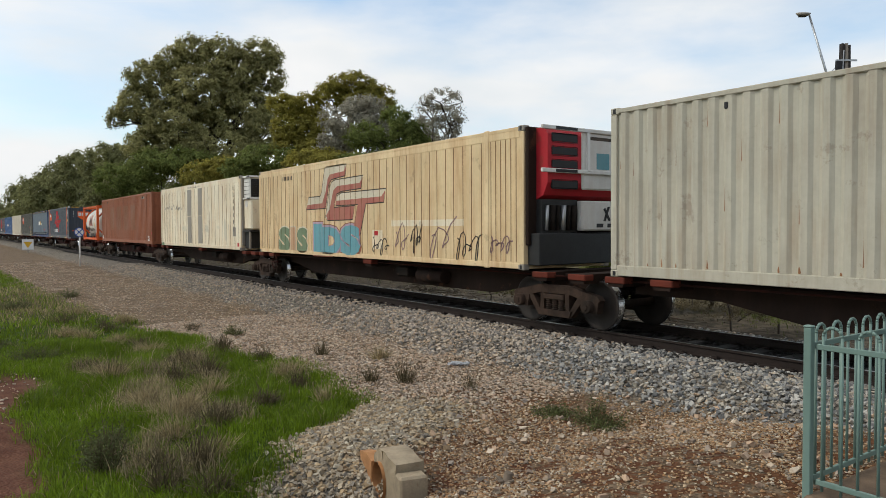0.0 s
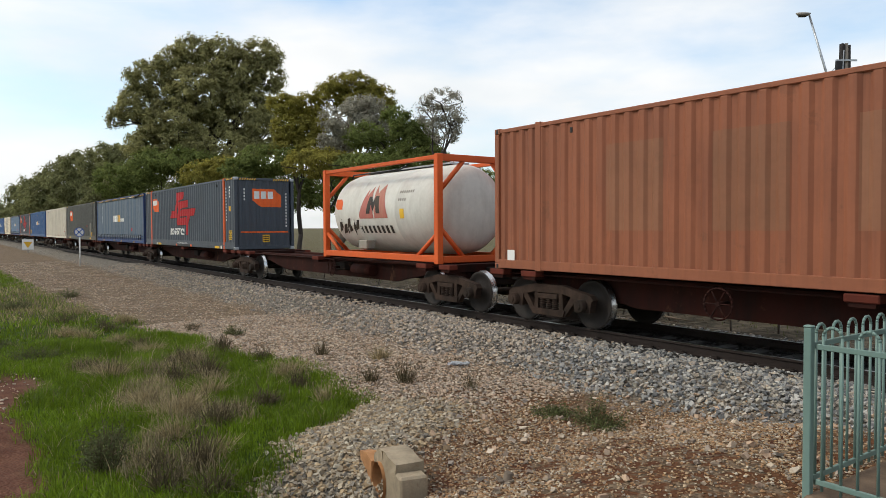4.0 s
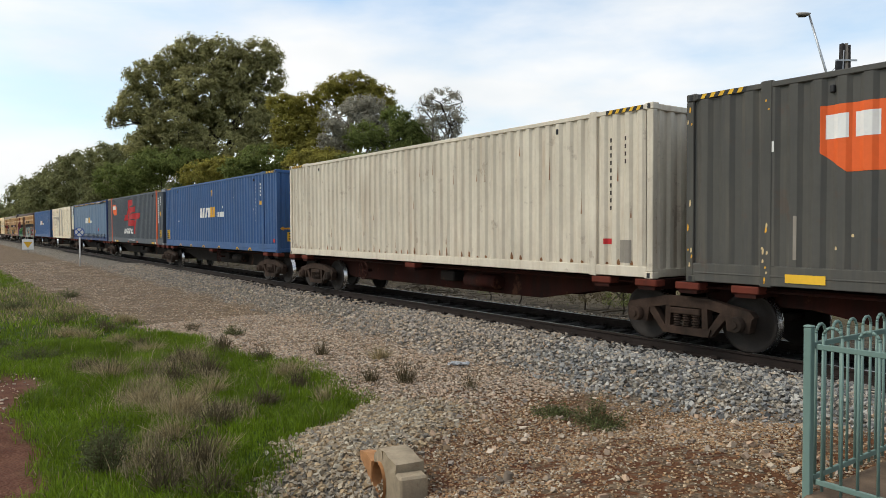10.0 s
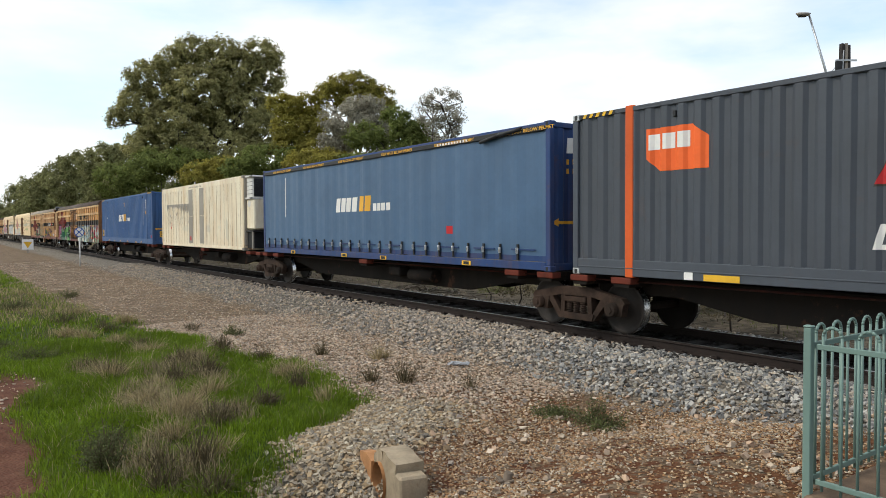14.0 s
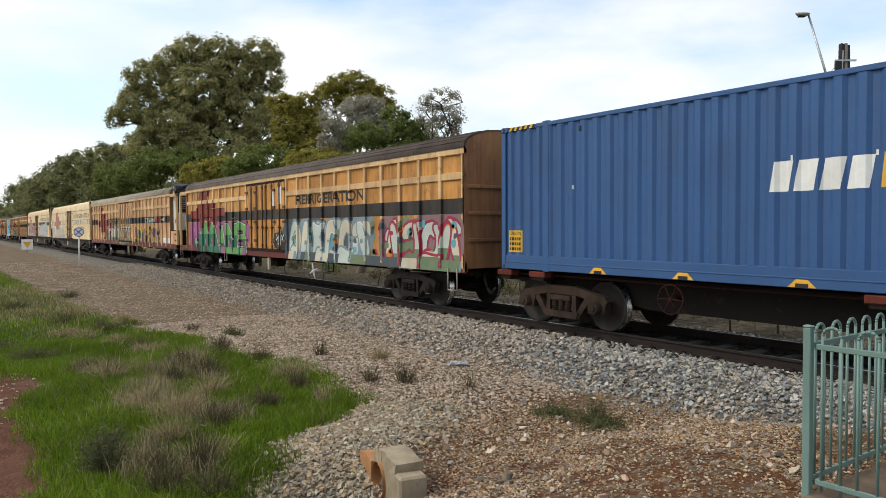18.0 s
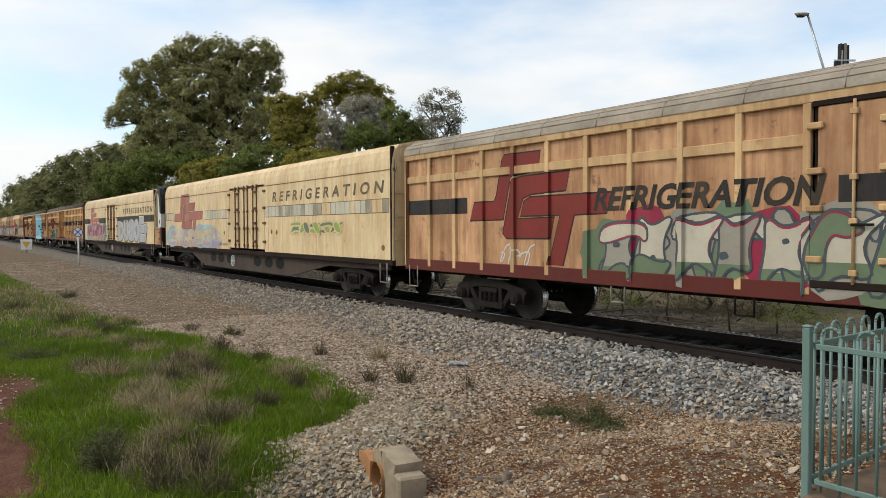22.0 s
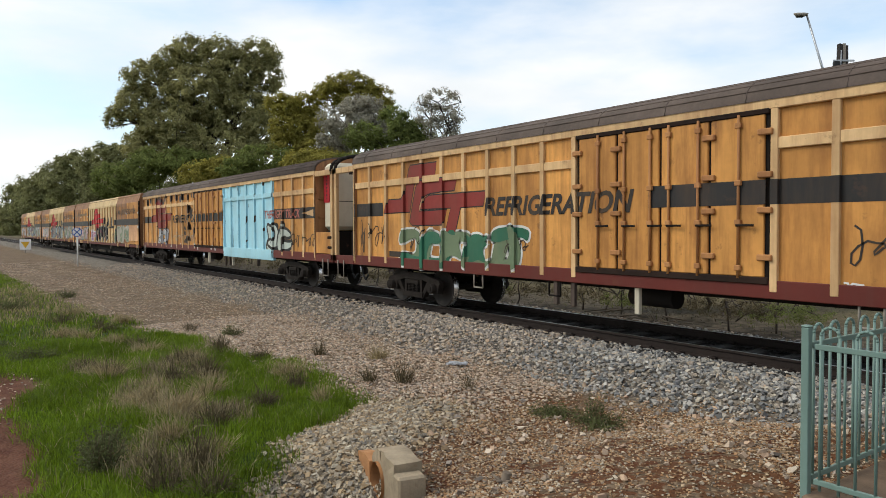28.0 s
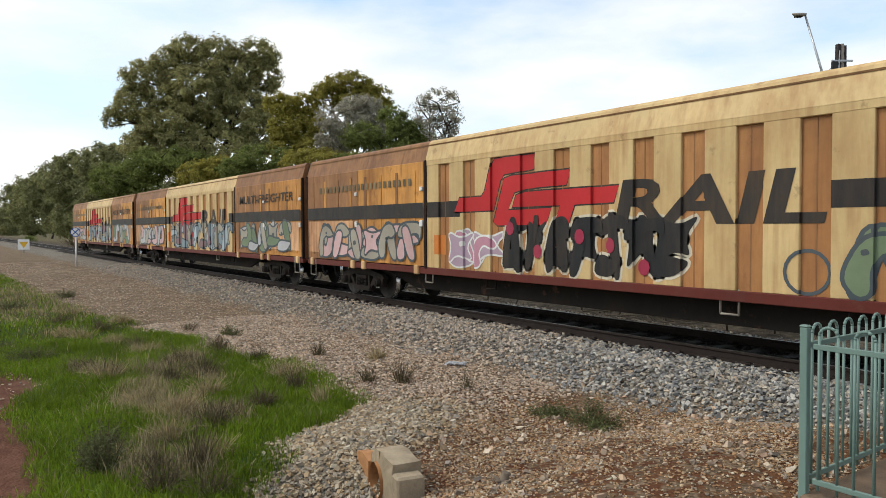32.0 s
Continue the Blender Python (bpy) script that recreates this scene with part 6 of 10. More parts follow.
def curtain_box(s, L, mname, seed):
    c = thing("curtain_sided_container", "blue-grey curtain-sided container with buckled straps on a wagon", "shipping container", "containers on the train")
    wall_frame(c, L, "frame_blue", 2.9, False, 0.18)
    end_wall(c, L, "frame_blue", 2.9, 0.4)
    roof_sheet(c, L, "frame_blue", 2.9)
    n = 120
    xs = [0.13 + (L - 0.26) * k / n for k in range(n + 1)]
    wall = Wall(xs, [-1.215 - 0.012 * math.sin(x * 5.3 + math.sin(x * 1.7) * 1.5) - 0.006 * math.sin(x * 13.0) for x in xs])
    for sd in (-1, 1):
        bm = wall.sheet(0.30, 2.74)
        if sd > 0:
            for v in bm.verts:
                v.co.y = -v.co.y
            bmesh.ops.reverse_faces(bm, faces=bm.faces[:])
        part("curtain", bm, M[mname], c, "smooth taut curtain")
    bm = wall.sheet(0.19, 0.30)
    part("curtain_hem", bm, M["frame_blue"], c)
    rail = flat_wall(L, -1.25)
    part("pelmet", box(B(), 0.15, L - 0.15, -1.262, -1.19, 2.72, 2.83, 0.012), M["black"], c, "black pelmet with yellow bars")
    pel = flat_wall(L, -1.262)
    for k in range(6):
        x = 1.0 + k * 2.45
        mark("pelmet_lettering", text_tris("KEEP MAST BELOW PELMET", x, 2.74, 1.5, 0.07, 0, 0.02), pel, M["gold"], c, 0.003, "small golden warning words")
    mark("pelmet_bars", bars(10.9, 2.745, 11, 0.11, 0.085, 0.06), pel, M["white"], c)
    st = B()
    box(st, -0.025, 0.025, -1.262, -1.235, 0.2, 0.52)
    strap = mesh_of(st, "strap", M["black"])
    bk = B()
    box(bk, -0.035, 0.035, -1.285, -1.255, 0.33, 0.45, 0.008)
    cyl(bk, (0, -1.29, 0.45), (0, -1.29, 0.36), 0.01, n=6)
    buckle = mesh_of(bk, "buckle", M["galv"])
    for k in range(int((L - 0.8) / 0.55)):
        sp = piece("strap", strap, c, pose(0.5 + k * 0.55, 0, 0))
        piece("buckle", buckle, sp)
    for k in range(11):
        x = 1.0 + k * 1.25
        part("hem_rope", box(B(), x, x + 0.7, -1.25, -1.23, 0.4, 0.43), M["frame_blue"], c)
    sill = flat_wall(L, -1.25)
    for x in (2.6, 6.2, 8.4, 12.0):
        mark("pocket_mark", [rect(x - 0.16, x + 0.16, 0.03, 0.13)], sill, M["yellow"], c, 0.012)
        mark("pocket_hole", [rect(x - 0.1, x + 0.1, 0.045, 0.115)], sill, M["black"], c, 0.015)
    name_blocks(c, wall, *((5.7, 2.38 - DECK, 3.42, 0.42) if mname == "curtain_grey" else (5.6, 2.38 - DECK, 3.2, 0.4)))
    mark("tall_bar", [rect(1.88, 1.93, 2.3 - DECK, 3.6 - DECK)], wall, M["white"], c)
    mark("red_spot", [rect(11.2, 11.42, 0.72, 0.9)], wall, M["red"], c)
    e = end_profile(0.4)
    end_mark("end_line", [rect(-1.05, 1.05, 0.92, 0.98), [(-1.13, 0.95), (-1.0, 0.87), (-1.0, 1.03)]], L, e, M["gold"], c, 0.006, "golden line with arrow heads")
    end_mark("end_label", [rect(-0.55, -0.1, 0.4, 0.78)], L, e, M["yellow"], c)
    end_mark("end_blocks", white_blocks(-0.75, 0.3, 2.3, 2.6, 4, 0.1), L, e, M["white"], c)
    end_mark("end_blocks", bars(-0.75, 2.08, 8, 0.13, 0.09, 0.12) + bars(-0.75, 1.9, 6, 0.13, 0.09, 0.12), L, e, M["gold"], c)
    part("tarp_roll", tube(B(), [(L - 2.1, -1.27, 2.68), (L - 1.5, -1.29, 2.76), (L - 0.8, -1.27, 2.82)], 0.04, 8), M["black"], c)
    return on_train(c, s, DECK)


def fridge_slats(parent, x, y0, y1, z0, z1, n, m="black"):
    bm = B()
    box(bm, x - 0.03, x, y0, y1, z0, z1)
    g = part("grille", bm, M["black"], parent)
    for k in range(n):
        z = z0 + (z1 - z0) * (k + 0.5) / n
        part("slat", box(B(), x, x + 0.025, y0 + 0.03, y1 - 0.03, z - 0.018, z + 0.018), M[m], g)


def reefer_end(c, L, style, z0=0.0):
    """The refrigerator at the front end of a box: red and white, or ivory with side slats."""
    if style == "red":
        part("end_frame", box(B(), L, L + 0.1, -1.22, 1.22, 0.5, 2.86, 0.02), M["under_brown"], c)
        bm = B()
        prism(bm, [(L + 0.1, 1.42), (L + 0.3, 1.5), (L + 0.42, 1.75), (L + 0.42, 2.7), (L + 0.3, 2.84), (L + 0.1, 2.84)], -1.0, 1.15)
        u = part("refrigerator", bm, M["fridge_red"], c, "red and white refrigerator unit")
        for z in (1.62, 2.02, 2.28, 2.54):
            part("grille", box(B(), L + 0.4, L + 0.432, -0.9, -0.16, z, z + 0.19, 0.03), M["black"], u)
        part("front_panel", box(B(), L + 0.40, L + 0.45, -0.06, 1.1, 1.62, 2.8, 0.03), M["fridge_white"], u)
        part("panel_label", box(B(), L + 0.45, L + 0.455, 0.36, 0.74, 2.05, 2.38), M["g_teal"], u)
        part("panel_bars", box(B(), L + 0.45, L + 0.454, 0.1, 0.95, 2.64, 2.71), M["ink"], u)
        part("lower_panel", box(B(), L + 0.1, L + 0.4, 0.0, 1.15, 0.78, 1.4, 0.03), M["fridge_white"], u, "white lower housing with two vents")
        part("black_tag", prism(B(), [(0.0, 0.0), (0.07, 0.0), (0.2, 0.3), (0.13, 0.3)], -0.003, 0.003), M["g_black"], u, "black sprayed tag").matrix_basis = pose(L + 0.405, 0.62, 0.98, 0, 0, 90)
        part("black_tag", prism(B(), [(0.16, 0.0), (0.22, 0.02), (0.05, 0.28), (0.0, 0.25)], -0.003, 0.003), M["g_black"], u, "black sprayed tag").matrix_basis = pose(L + 0.409, 0.62, 0.98, 0, 0, 90)
        for y in (0.42, 0.75):
            part("vent", box(B(), L + 0.4, L + 0.405, y, y + 0.2, 0.85, 0.93), M["black"], u)
        part("engine_bay", box(B(), L + 0.1, L + 0.25, -1.0, 0.0, 0.75, 1.42), M["black"], u)
        for k in range(6):
            y = -0.9 + 0.15 * k
            part("engine_pipe", cyl(B(), (L + 0.28, y, 0.8), (L + 0.28, y + 0.03, 1.3), 0.035 + 0.02 * (k % 2), n=8), M["galv" if k % 3 == 0 else "bogie"], u)
        for z in (1.98, 2.82):
            part("guard_bar", box(B(), L + 0.43, L + 0.5, -1.2, 1.2, z - 0.04, z + 0.04, 0.01), M["fridge_white"], c)
            part("guard_stripes", box(B(), L + 0.5, L + 0.503, -0.85, -0.25, z - 0.03, z + 0.03), M["black"], c)
        part("guard_post", box(B(), L + 0.43, L + 0.5, 0.05, 0.12, 1.98, 2.8), M["fridge_white"], c)
        part("lower_box", box(B(), L, L + 0.35, -1.15, 1.15, 0.1, 0.74, 0.02), M["black"], c)
    else:
        part("end_frame", box(B(), L, L + 0.06, -1.22, 1.22, 0.2, 2.86, 0.02), M["panel_grey"], c)
        u = part("refrigerator", box(B(), L + 0.06, L + 0.85, -1.14, 1.14, 0.82, 1.98, 0.05), M["reefer_white"], c, "ivory refrigerator unit with black grilles")
        part("upper_housing", box(B(), L + 0.06, L + 0.72, -1.14, 1.14, 2.02, 2.8, 0.04), M["fridge_white"], u)
        for k in range(4):
            part("side_groove", box(B(), L + 0.1, L + 0.7, -1.146, -1.138, 2.16 + 0.15 * k, 2.175 + 0.15 * k), M["ink"], u)
        fridge_slats(u, L + 0.76, -1.1, -0.4, 2.06, 2.74, 9)
        fridge_slats(u, L + 0.76, -0.3, 1.05, 2.06, 2.74, 9)
        part("badge_oval", cyl(B(), (L + 0.35, -1.146, 1.8), (L + 0.35, -1.14, 1.8), 0.14, n=20), M["fridge_white"], u)
        for z in (2.0, 2.82):
            part("guard_bar", box(B(), L + 0.1, L + 0.86, -1.2, 1.2, z - 0.035, z + 0.035, 0.01), M["fridge_white"], c)
            part("guard_stripes", box(B(), L + 0.55, L + 0.85, -1.204, -1.2, z - 0.025, z + 0.025), M["black"], c)
        part("base_frame", box(B(), L + 0.05, L + 0.8, -1.18, 1.18, 0.72, 0.78, 0.01), M["black"], c)
        part("lower_box", box(B(), L, L + 0.5, -1.1, 1.1, 0.1, 0.72, 0.02), M["black"], c)
        for y in (-1.15, 0.0, 1.15):
            part("frame_post", box(B(), L + 0.7, L + 0.76, y - 0.03, y + 0.03, 0.08, 0.75), M["panel_grey"], c)


def reefer_box(s, L, mname, label, style, post=True, step=0.31):
    """A smooth insulated box with thin upright seams."""
    c = thing("refrigerated_container", label, "shipping container", "containers on the train")
    wall_frame(c, L, mname, 2.9, False, 0.14, None, "panel_grey")
    part("end_wall", box(B(), 0.02, 0.08, -1.13, 1.13, 0.16, 2.78), M[mname], c)
    part("end_wall", box(B(), L - 0.08, L - 0.02, -1.13, 1.13, 0.16, 2.78), M[mname], c)
    roof_sheet(c, L, mname, 2.9)
    xs, ys, seams = [0.13], [-1.24], []
    x = 0.25
    k = 0
    while x < L - 0.2:
        xs += [x - 0.012, x - 0.004, x + 0.004, x + 0.012]
        ys += [-1.24, -1.225, -1.225, -1.24]
        k += 1
        seams.append(x)
        x += 0.16 if step < 0.4 and (x < 1.0 or x > L - 1.4) else step + 0.04 * (k % 2)
    xs.append(L - 0.13)
    ys.append(-1.24)
    w = Wall(xs, ys)
    for sd in (-1, 1):
        bm = w.sheet(0.14, 2.68)
        if sd > 0:
            for v in bm.verts:
                v.co.y = -v.co.y
            bmesh.ops.reverse_faces(bm, faces=bm.faces[:])
        part("side_wall", bm, M[mname], c)
        if sd < 0:
            for x in seams:
                part("panel_seam", box(B(), x - 0.009, x + 0.009, -1.243, -1.222, 0.16, 2.66), M["seam"], c)
        part("cornice", box(B(), 0.13, L - 0.13, *sorted((sd * 1.246, sd * 1.19)), 2.66, 2.82, 0.01), M[mname], c)
    reefer_end(c, L, style)
    return on_train(c, s, DECK), w


def tank(s, L):
    t = thing("tank_container", "white cylindrical tank in an orange steel frame on a wagon", "tank container", "containers on the train")
    H = 2.6
    for x in (0.08, L - 0.08):
        for y in (-1.17, 1.17):
            part("frame_post", box(B(), x - 0.08, x + 0.08, y - 0.08, y + 0.08, 0, H, 0.01), M["orange"], t)
        for z in (0.1, H - 0.08):
            part("end_beam", box(B(), x - 0.07, x + 0.07, -1.09, 1.09, z - 0.08, z + 0.08, 0.01), M["orange"], t)
        for sy in (-1, 1):
            for z0, z1 in ((0.15, 0.85), (H - 0.15, H - 0.85)):
                part("corner_brace", cyl(B(), (x, sy * 0.45, z0), (x, sy * 1.12, z1), 0.06, n=4), M["orange"], t)
    for y in (-1.17, 1.17):
        part("side_beam", box(B(), 0.16, L - 0.16, y - 0.07, y + 0.07, 0.04, 0.2, 0.01), M["orange"], t)
        part("side_beam", box(B(), 0.16, L - 0.16, y - 0.05, y + 0.05, H - 0.12, H - 0.02, 0.01), M["orange"], t)
        for x0, x1 in ((0.16, 1.0), (L - 0.16, L - 1.0)):
            part("corner_brace", cyl(B(), (x0, y, 0.7), (x1, y, 0.15), 0.055, n=4), M["orange"], t)
    n = 36
    rings = []
    for x, r in ((0.1, 0.3), (0.16, 0.75), (0.3, 1.0), (0.5, 1.1), (0.8, 1.14), (2.0, 1.14), (2.02, 1.15), (2.06, 1.15), (2.08, 1.14), (3.95, 1.14), (3.97, 1.15), (4.0, 1.15), (4.02, 1.14), (L - 0.8, 1.14), (L - 0.5, 1.1), (L - 0.3, 1.0), (L - 0.16, 0.75), (L - 0.1, 0.3)):
        rings.append([(x, r * math.cos(k * math.tau / n), 1.32 + r * math.sin(k * math.tau / n)) for k in range(n)])
    part("tank_shell", loft(B(), rings, True, True, True), M["tank_white"], t, "white tank shell with domed ends")
    part("walkway", box(B(), 0.9, L - 0.8, -0.3, 0.3, 2.46, 2.5), M["galv"], t)
    part("handrail", tube(B(), [(1.0, -0.75, 2.3), (1.1, -0.78, 2.4), (3.6, -0.78, 2.4), (3.9, -0.72, 2.48)], 0.02, 6), M["black"], t)

    def on_shell(name, polys, mname, lift=0.004, label=""):
        bm = B()
        bmesh_polys = []
        for p in polys:
            zs = [z for _, z in p]
            cuts = np.linspace(min(zs), max(zs), max(2, int((max(zs) - min(zs)) / 0.06) + 2))
            for a, b in zip(cuts, cuts[1:]):
                q = cut_z(cut_z([p], a, True), b, False)
                bmesh_polys += q
        for q in bmesh_polys:
            try:
                bm.faces.new([bm.verts.new((x, -math.sqrt(max(0.01, (1.142 + lift) ** 2 - (z - 1.32) ** 2)), z)) for x, z in q])
            except ValueError:
                pass
        bmesh.ops.recalc_face_normals(bm, faces=bm.faces[:])
        return part(name, bm, M[mname], t, label)

    on_shell("tank_mark", outline_tris([(2.0, 1.12), (2.85, 1.12), (2.65, 2.0), (2.45, 1.75), (2.42, 1.95)]) + outline_tris([(2.9, 1.12), (3.6, 1.12), (3.25, 2.05), (3.0, 1.8), (2.8, 2.05)]), "faded_red", 0.004, "red peaked company mark")
    on_shell("tank_mark", outline_tris([(2.45, 1.25), (2.65, 1.25), (2.72, 1.5), (2.82, 1.3), (2.95, 1.5), (3.0, 1.25), (3.2, 1.25), (3.1, 1.72), (2.92, 1.72), (2.82, 1.55), (2.72, 1.72), (2.58, 1.72)]), "ink", 0.008)
    on_shell("name_bars", bars(2.0, 0.72, 8, 0.23, 0.17, 0.24), "ink", 0.004)
    on_shell("badge", outline_tris([(0.62, 1.7), (0.95, 1.7), (1.05, 1.6), (1.05, 1.4), (0.75, 1.4), (0.62, 1.5)]), "orange_mark", 0.004)
    on_shell("label_square", [rect(4.2, 4.4, 1.1, 1.35)], "yellow", 0.004)
    on_shell("serial_bars", bars(4.1, 1.75, 7, 0.1, 0.07, 0.08) + bars(4.1, 1.55, 4, 0.1, 0.07, 0.08), "panel_grey", 0.004)
    on_shell("scribble", [[(x + 0.1 * math.sin(k * 2.3), z), (x + 0.16, z + 0.05), (x + 0.2 + 0.1 * math.cos(k * 3.1), z + 0.3), (x + 0.14, z + 0.28)] for k, (x, z) in enumerate([(0.7 + 0.13 * k, 0.75 + 0.1 * math.sin(k * 1.9)) for k in range(9)])], "ink", 0.005, "black sprayed scribble")
    part("valve_box", box(B(), 2.0, 2.45, -1.12, -0.85, 0.28, 0.52, 0.02), M["panel_grey"], t)
    return on_train(t, s, DECK)


# front, rear (along the train)
def make_boxes():
    white_container(-8.33, 14.63, "cream_box", "cream corrugated container with rust streaks on a wagon", False)
    c, w = reefer_box(-24.86, 14.29, "reefer_cream", "long cream refrigerated container with graffiti and a faded mark", "red")
    logo(c, w, 4.03, 1.68 - DECK, 4.91, 2.09, "faded_red", "ink", "mark_white")
    spray_letters(c, w, [("I", 4.5, 5.2, 0.02, 1.05), ("D", 5.1, 6.45, 0.02, 0.95), ("S", 6.3, 7.6, 0.02, 1.0)], ["g_teal"], "g_lilac", 0.06, "g_rust", None, None, "faded turquoise sprayed letters", 0.08)
    spray_letters(c, w, [("S", 1.75, 2.75, 0.02, 0.95), ("S", 3.25, 4.15, 0.02, 0.92)], ["g_moss"], "g_bone", 0.04, None, None, None, "faded green sprayed letters", 0.07)
    spray_letters(c, w, [("I", 2.75, 3.2, 0.02, 0.92)], ["g_peach"], "g_bone", 0.03, None, None, None, "faded pink sprayed letter", 0.07)
    for k, (x0, x1, z0, z1) in enumerate(((8.2, 9.05, 0.1, 0.65), (9.35, 9.95, 0.02, 1.0), (10.1, 10.6, 0.2, 1.0), (10.9, 11.9, 0.05, 1.1), (12.0, 12.9, 0.05, 0.8), (13.2, 13.9, 0.3, 0.7))):
        scrawl(c, w, x0, x1, z0, z1, 21 + k, "g_purple" if k % 2 else "g_black", 2 if k in (1, 3) else 4, 0.03)
    mark("red_spot", [rect(8.33, 8.52, 0.66, 0.78)], w, M["red"], c)
    mark("pale_patch", [rect(8.22, 8.75, 0.3, 0.8), rect(9.2, 12.3, 0.9, 1.05)], w, M["reefer_white"], c, 0.003)
    mark("serial_bars", bars(2.15, 2.45, 7, 0.12, 0.085, 0.16), w, M["ink"], c)
    for x in (1.22, 13.1):
        part("lifting_post", box(B(), x - 0.08, x + 0.08, -1.256, -1.2, 0.0, 2.9, 0.012), M["reefer_cream"], c)
    for s, L in ((-38.86, 12.04), (-192.2, 12.12)):
        c, w = reefer_box(s, L, "reefer_white", "pale cream refrigerated container with two grey patch panels", "ivory", True, 0.46)
        for x0, x1 in ((4.85, 5.45), (6.5, 7.1)):
            for z0, z1 in ((0.2, 1.42), (1.44, 2.66)):
                part("patch_panel", box(B(), x0, x1, -1.252, -1.238, z0, z1, 0.004), M["panel_grey"], c, "grey riveted patch panel")
        rng = random.Random(int(s))
        if s < -100:
            for k in range(8):
                x0, x1, top = 0.98 + 0.505 * k, 0.98 + 0.505 * (k + 1) - 0.02, 2.06 - 0.005 * k
                n, low = 9, rng.uniform(0.12, 0.42)
                edge = [(x1 - (x1 - x0) * q / n, top - low * rng.uniform(0.45, 1.4)) for q in range(n + 1)]
                mark("peeled_band", outline_tris([(x0, top), (x1, top)] + edge), w, M["panel_grey"], c, 0.005, "peeling grey band")
                mark("peeled_band", [rect(x1 - 0.025, x1, 0.98, top - 0.1)], w, M["seam"], c, 0.0052)
                for _ in range(7):
                    a, b, q = rng.uniform(x0, x1 - 0.1), rng.uniform(0.98, 1.8), rng.uniform(0.04, 0.13)
                    mark("peeled_band", [[(a, b), (a + q * 0.6, b + q * 0.2), (a + q, b + q), (a + q * 0.2, b + q * 0.9)]], w, M["panel_grey"], c, 0.0055)
            mark("red_spot", [[(1.7, 0.86), (1.8, 0.84), (1.92, 0.98), (1.84, 1.0)], [(1.84, 1.0), (1.92, 0.98), (1.9, 1.12), (1.82, 1.14)]], w, M["red"], c, 0.007)
            mark("red_spot", [rect(5.05, 5.25, 0.32, 0.5)], w, M["red"], c, 0.018)
        else:
            mark("peeled_band", [[(a, b), (a + 0.1, b + 0.04), (a + 0.12, b + 0.12), (a + 0.02, b + 0.1)] for a, b in ((rng.uniform(0.8, 4.2), 1.85 + rng.uniform(-0.12, 0.1)) for _ in range(24))], w, M["panel_grey"], c, 0.005, "peeling flecks of an old label")
            for x, z0, z1 in ((0.32, 0.9, 2.6), (0.65, 0.3, 2.62), (1.06, 0.5, 2.62), (1.54, 0.2, 2.6), (2.3, 1.6, 2.6), (3.6, 0.2, 1.1), (4.4, 1.2, 2.6), (8.1, 0.2, 1.6), (9.9, 1.1, 2.6), (11.3, 0.3, 2.5)):
                mark("rust_line", [[(x, z0), (x + 0.025, z0), (x + 0.04, z1), (x - 0.01, z1)]], w, M["van_brown"], c, 0.004, "rust run down a seam")
            mark("green_patch", [rect(0.18, 0.62, 0.02, 0.16)], flat_wall(L, -1.25), C("old_green", (0.12, 0.22, 0.12)), c, 0.006)
            mark("lettering_bars", bars(11.15, 2.55, 7, 0.27, 0.09, 0.2, True), w, M["ink"], c)
            mark("red_spot", [rect(11.6, 11.8, 0.15, 0.3)], w, M["red"], c)
            mark("label_square", [rect(11.1, 11.45, 0.55, 0.9)], w, M["panel_grey"], c)
        mark("pale_patch", [soften(q, 1) for q in ([(3.8, 0.75), (4.75, 0.75), (4.75, 0.98), (3.8, 0.98)], [(7.5, 0.7), (8.1, 0.72), (7.9, 1.0), (7.5, 1.02)], [(9.1, 0.85), (9.5, 0.85), (9.5, 0.97), (9.1, 0.97)], [(10.05, 0.4), (10.45, 0.35), (10.3, 1.2), (10.0, 1.3)])], w, M["mark_white"], c, 0.0045, "worn pale patch where paint has gone chalky")
        words(c, flat_wall(L, -1.246), "DO NOT STACK 20' CONTAINERS ON ROOF", 4.9, 2.71, 1.9, 0.07, "ink", 0, 0.0, 0.006)
    brown_box(-55.4, 14.54)
    tank(-63.55, 6.06)
    sct_box(-86.13, 14.68, 1)
    curtain_box(-101.27, 14.57, "curtain_grey", 3)
    grey_box(-116.47, 14.47)
    white_container(-131.76, 14.66, "white_box", "off-white corrugated container with rust streaks on a wagon")
    unit48(-147.52, 14.63, 5)
    sct_box(-162.8, 14.63, 2)
    curtain_box(-178.02, 14.63, "curtain_blue", 4)
    unit48(-208.93, 14.63, 6)


make_boxes()

RR, BK = "rust_red", "under_black"
A_ = "dark brown skeletal container wagon on steel bogies"
R_ = "rust red skeletal container wagon on steel bogies"
# length, rear, colour, front bogie, rear bogie, hand wheel (measured from the rear end)
for L_, s_, m_, fb_, rb_, hw_ in (
        (14.9, -8.5, "under_brown", None, None, None), (16.1, -25.0, "under_brown", 15.1, None, 1.4), (13.7, -39.0, "under_brown", 14.2, None, None), (14.9, -55.6, RR, 15.4, 1.6, 5.4),
        (14.3, -71.3, RR, 13.9, 0.4, 8.2), (14.8, -86.3, RR, None, None, None), (14.9, -101.5, RR, 15.2, None, 11.7), (14.8, -116.7, RR, 15.2, None, None), (14.9, -131.9, RR, 15.3, 1.7, 5.0),
        (14.9, -147.7, BK, 13.7, None, 8.4), (14.8, -162.9, BK, 15.2, None, None), (14.9, -178.2, BK, 15.3, None, None), (13.9, -192.3, BK, 14.4, None, 6.6), (14.9, -209.1, BK, 15.2, 1.7, 4.3)):
    wagon(L_, s_, m_, fb_, rb_, hw_, A_ if m_ != RR else R_)


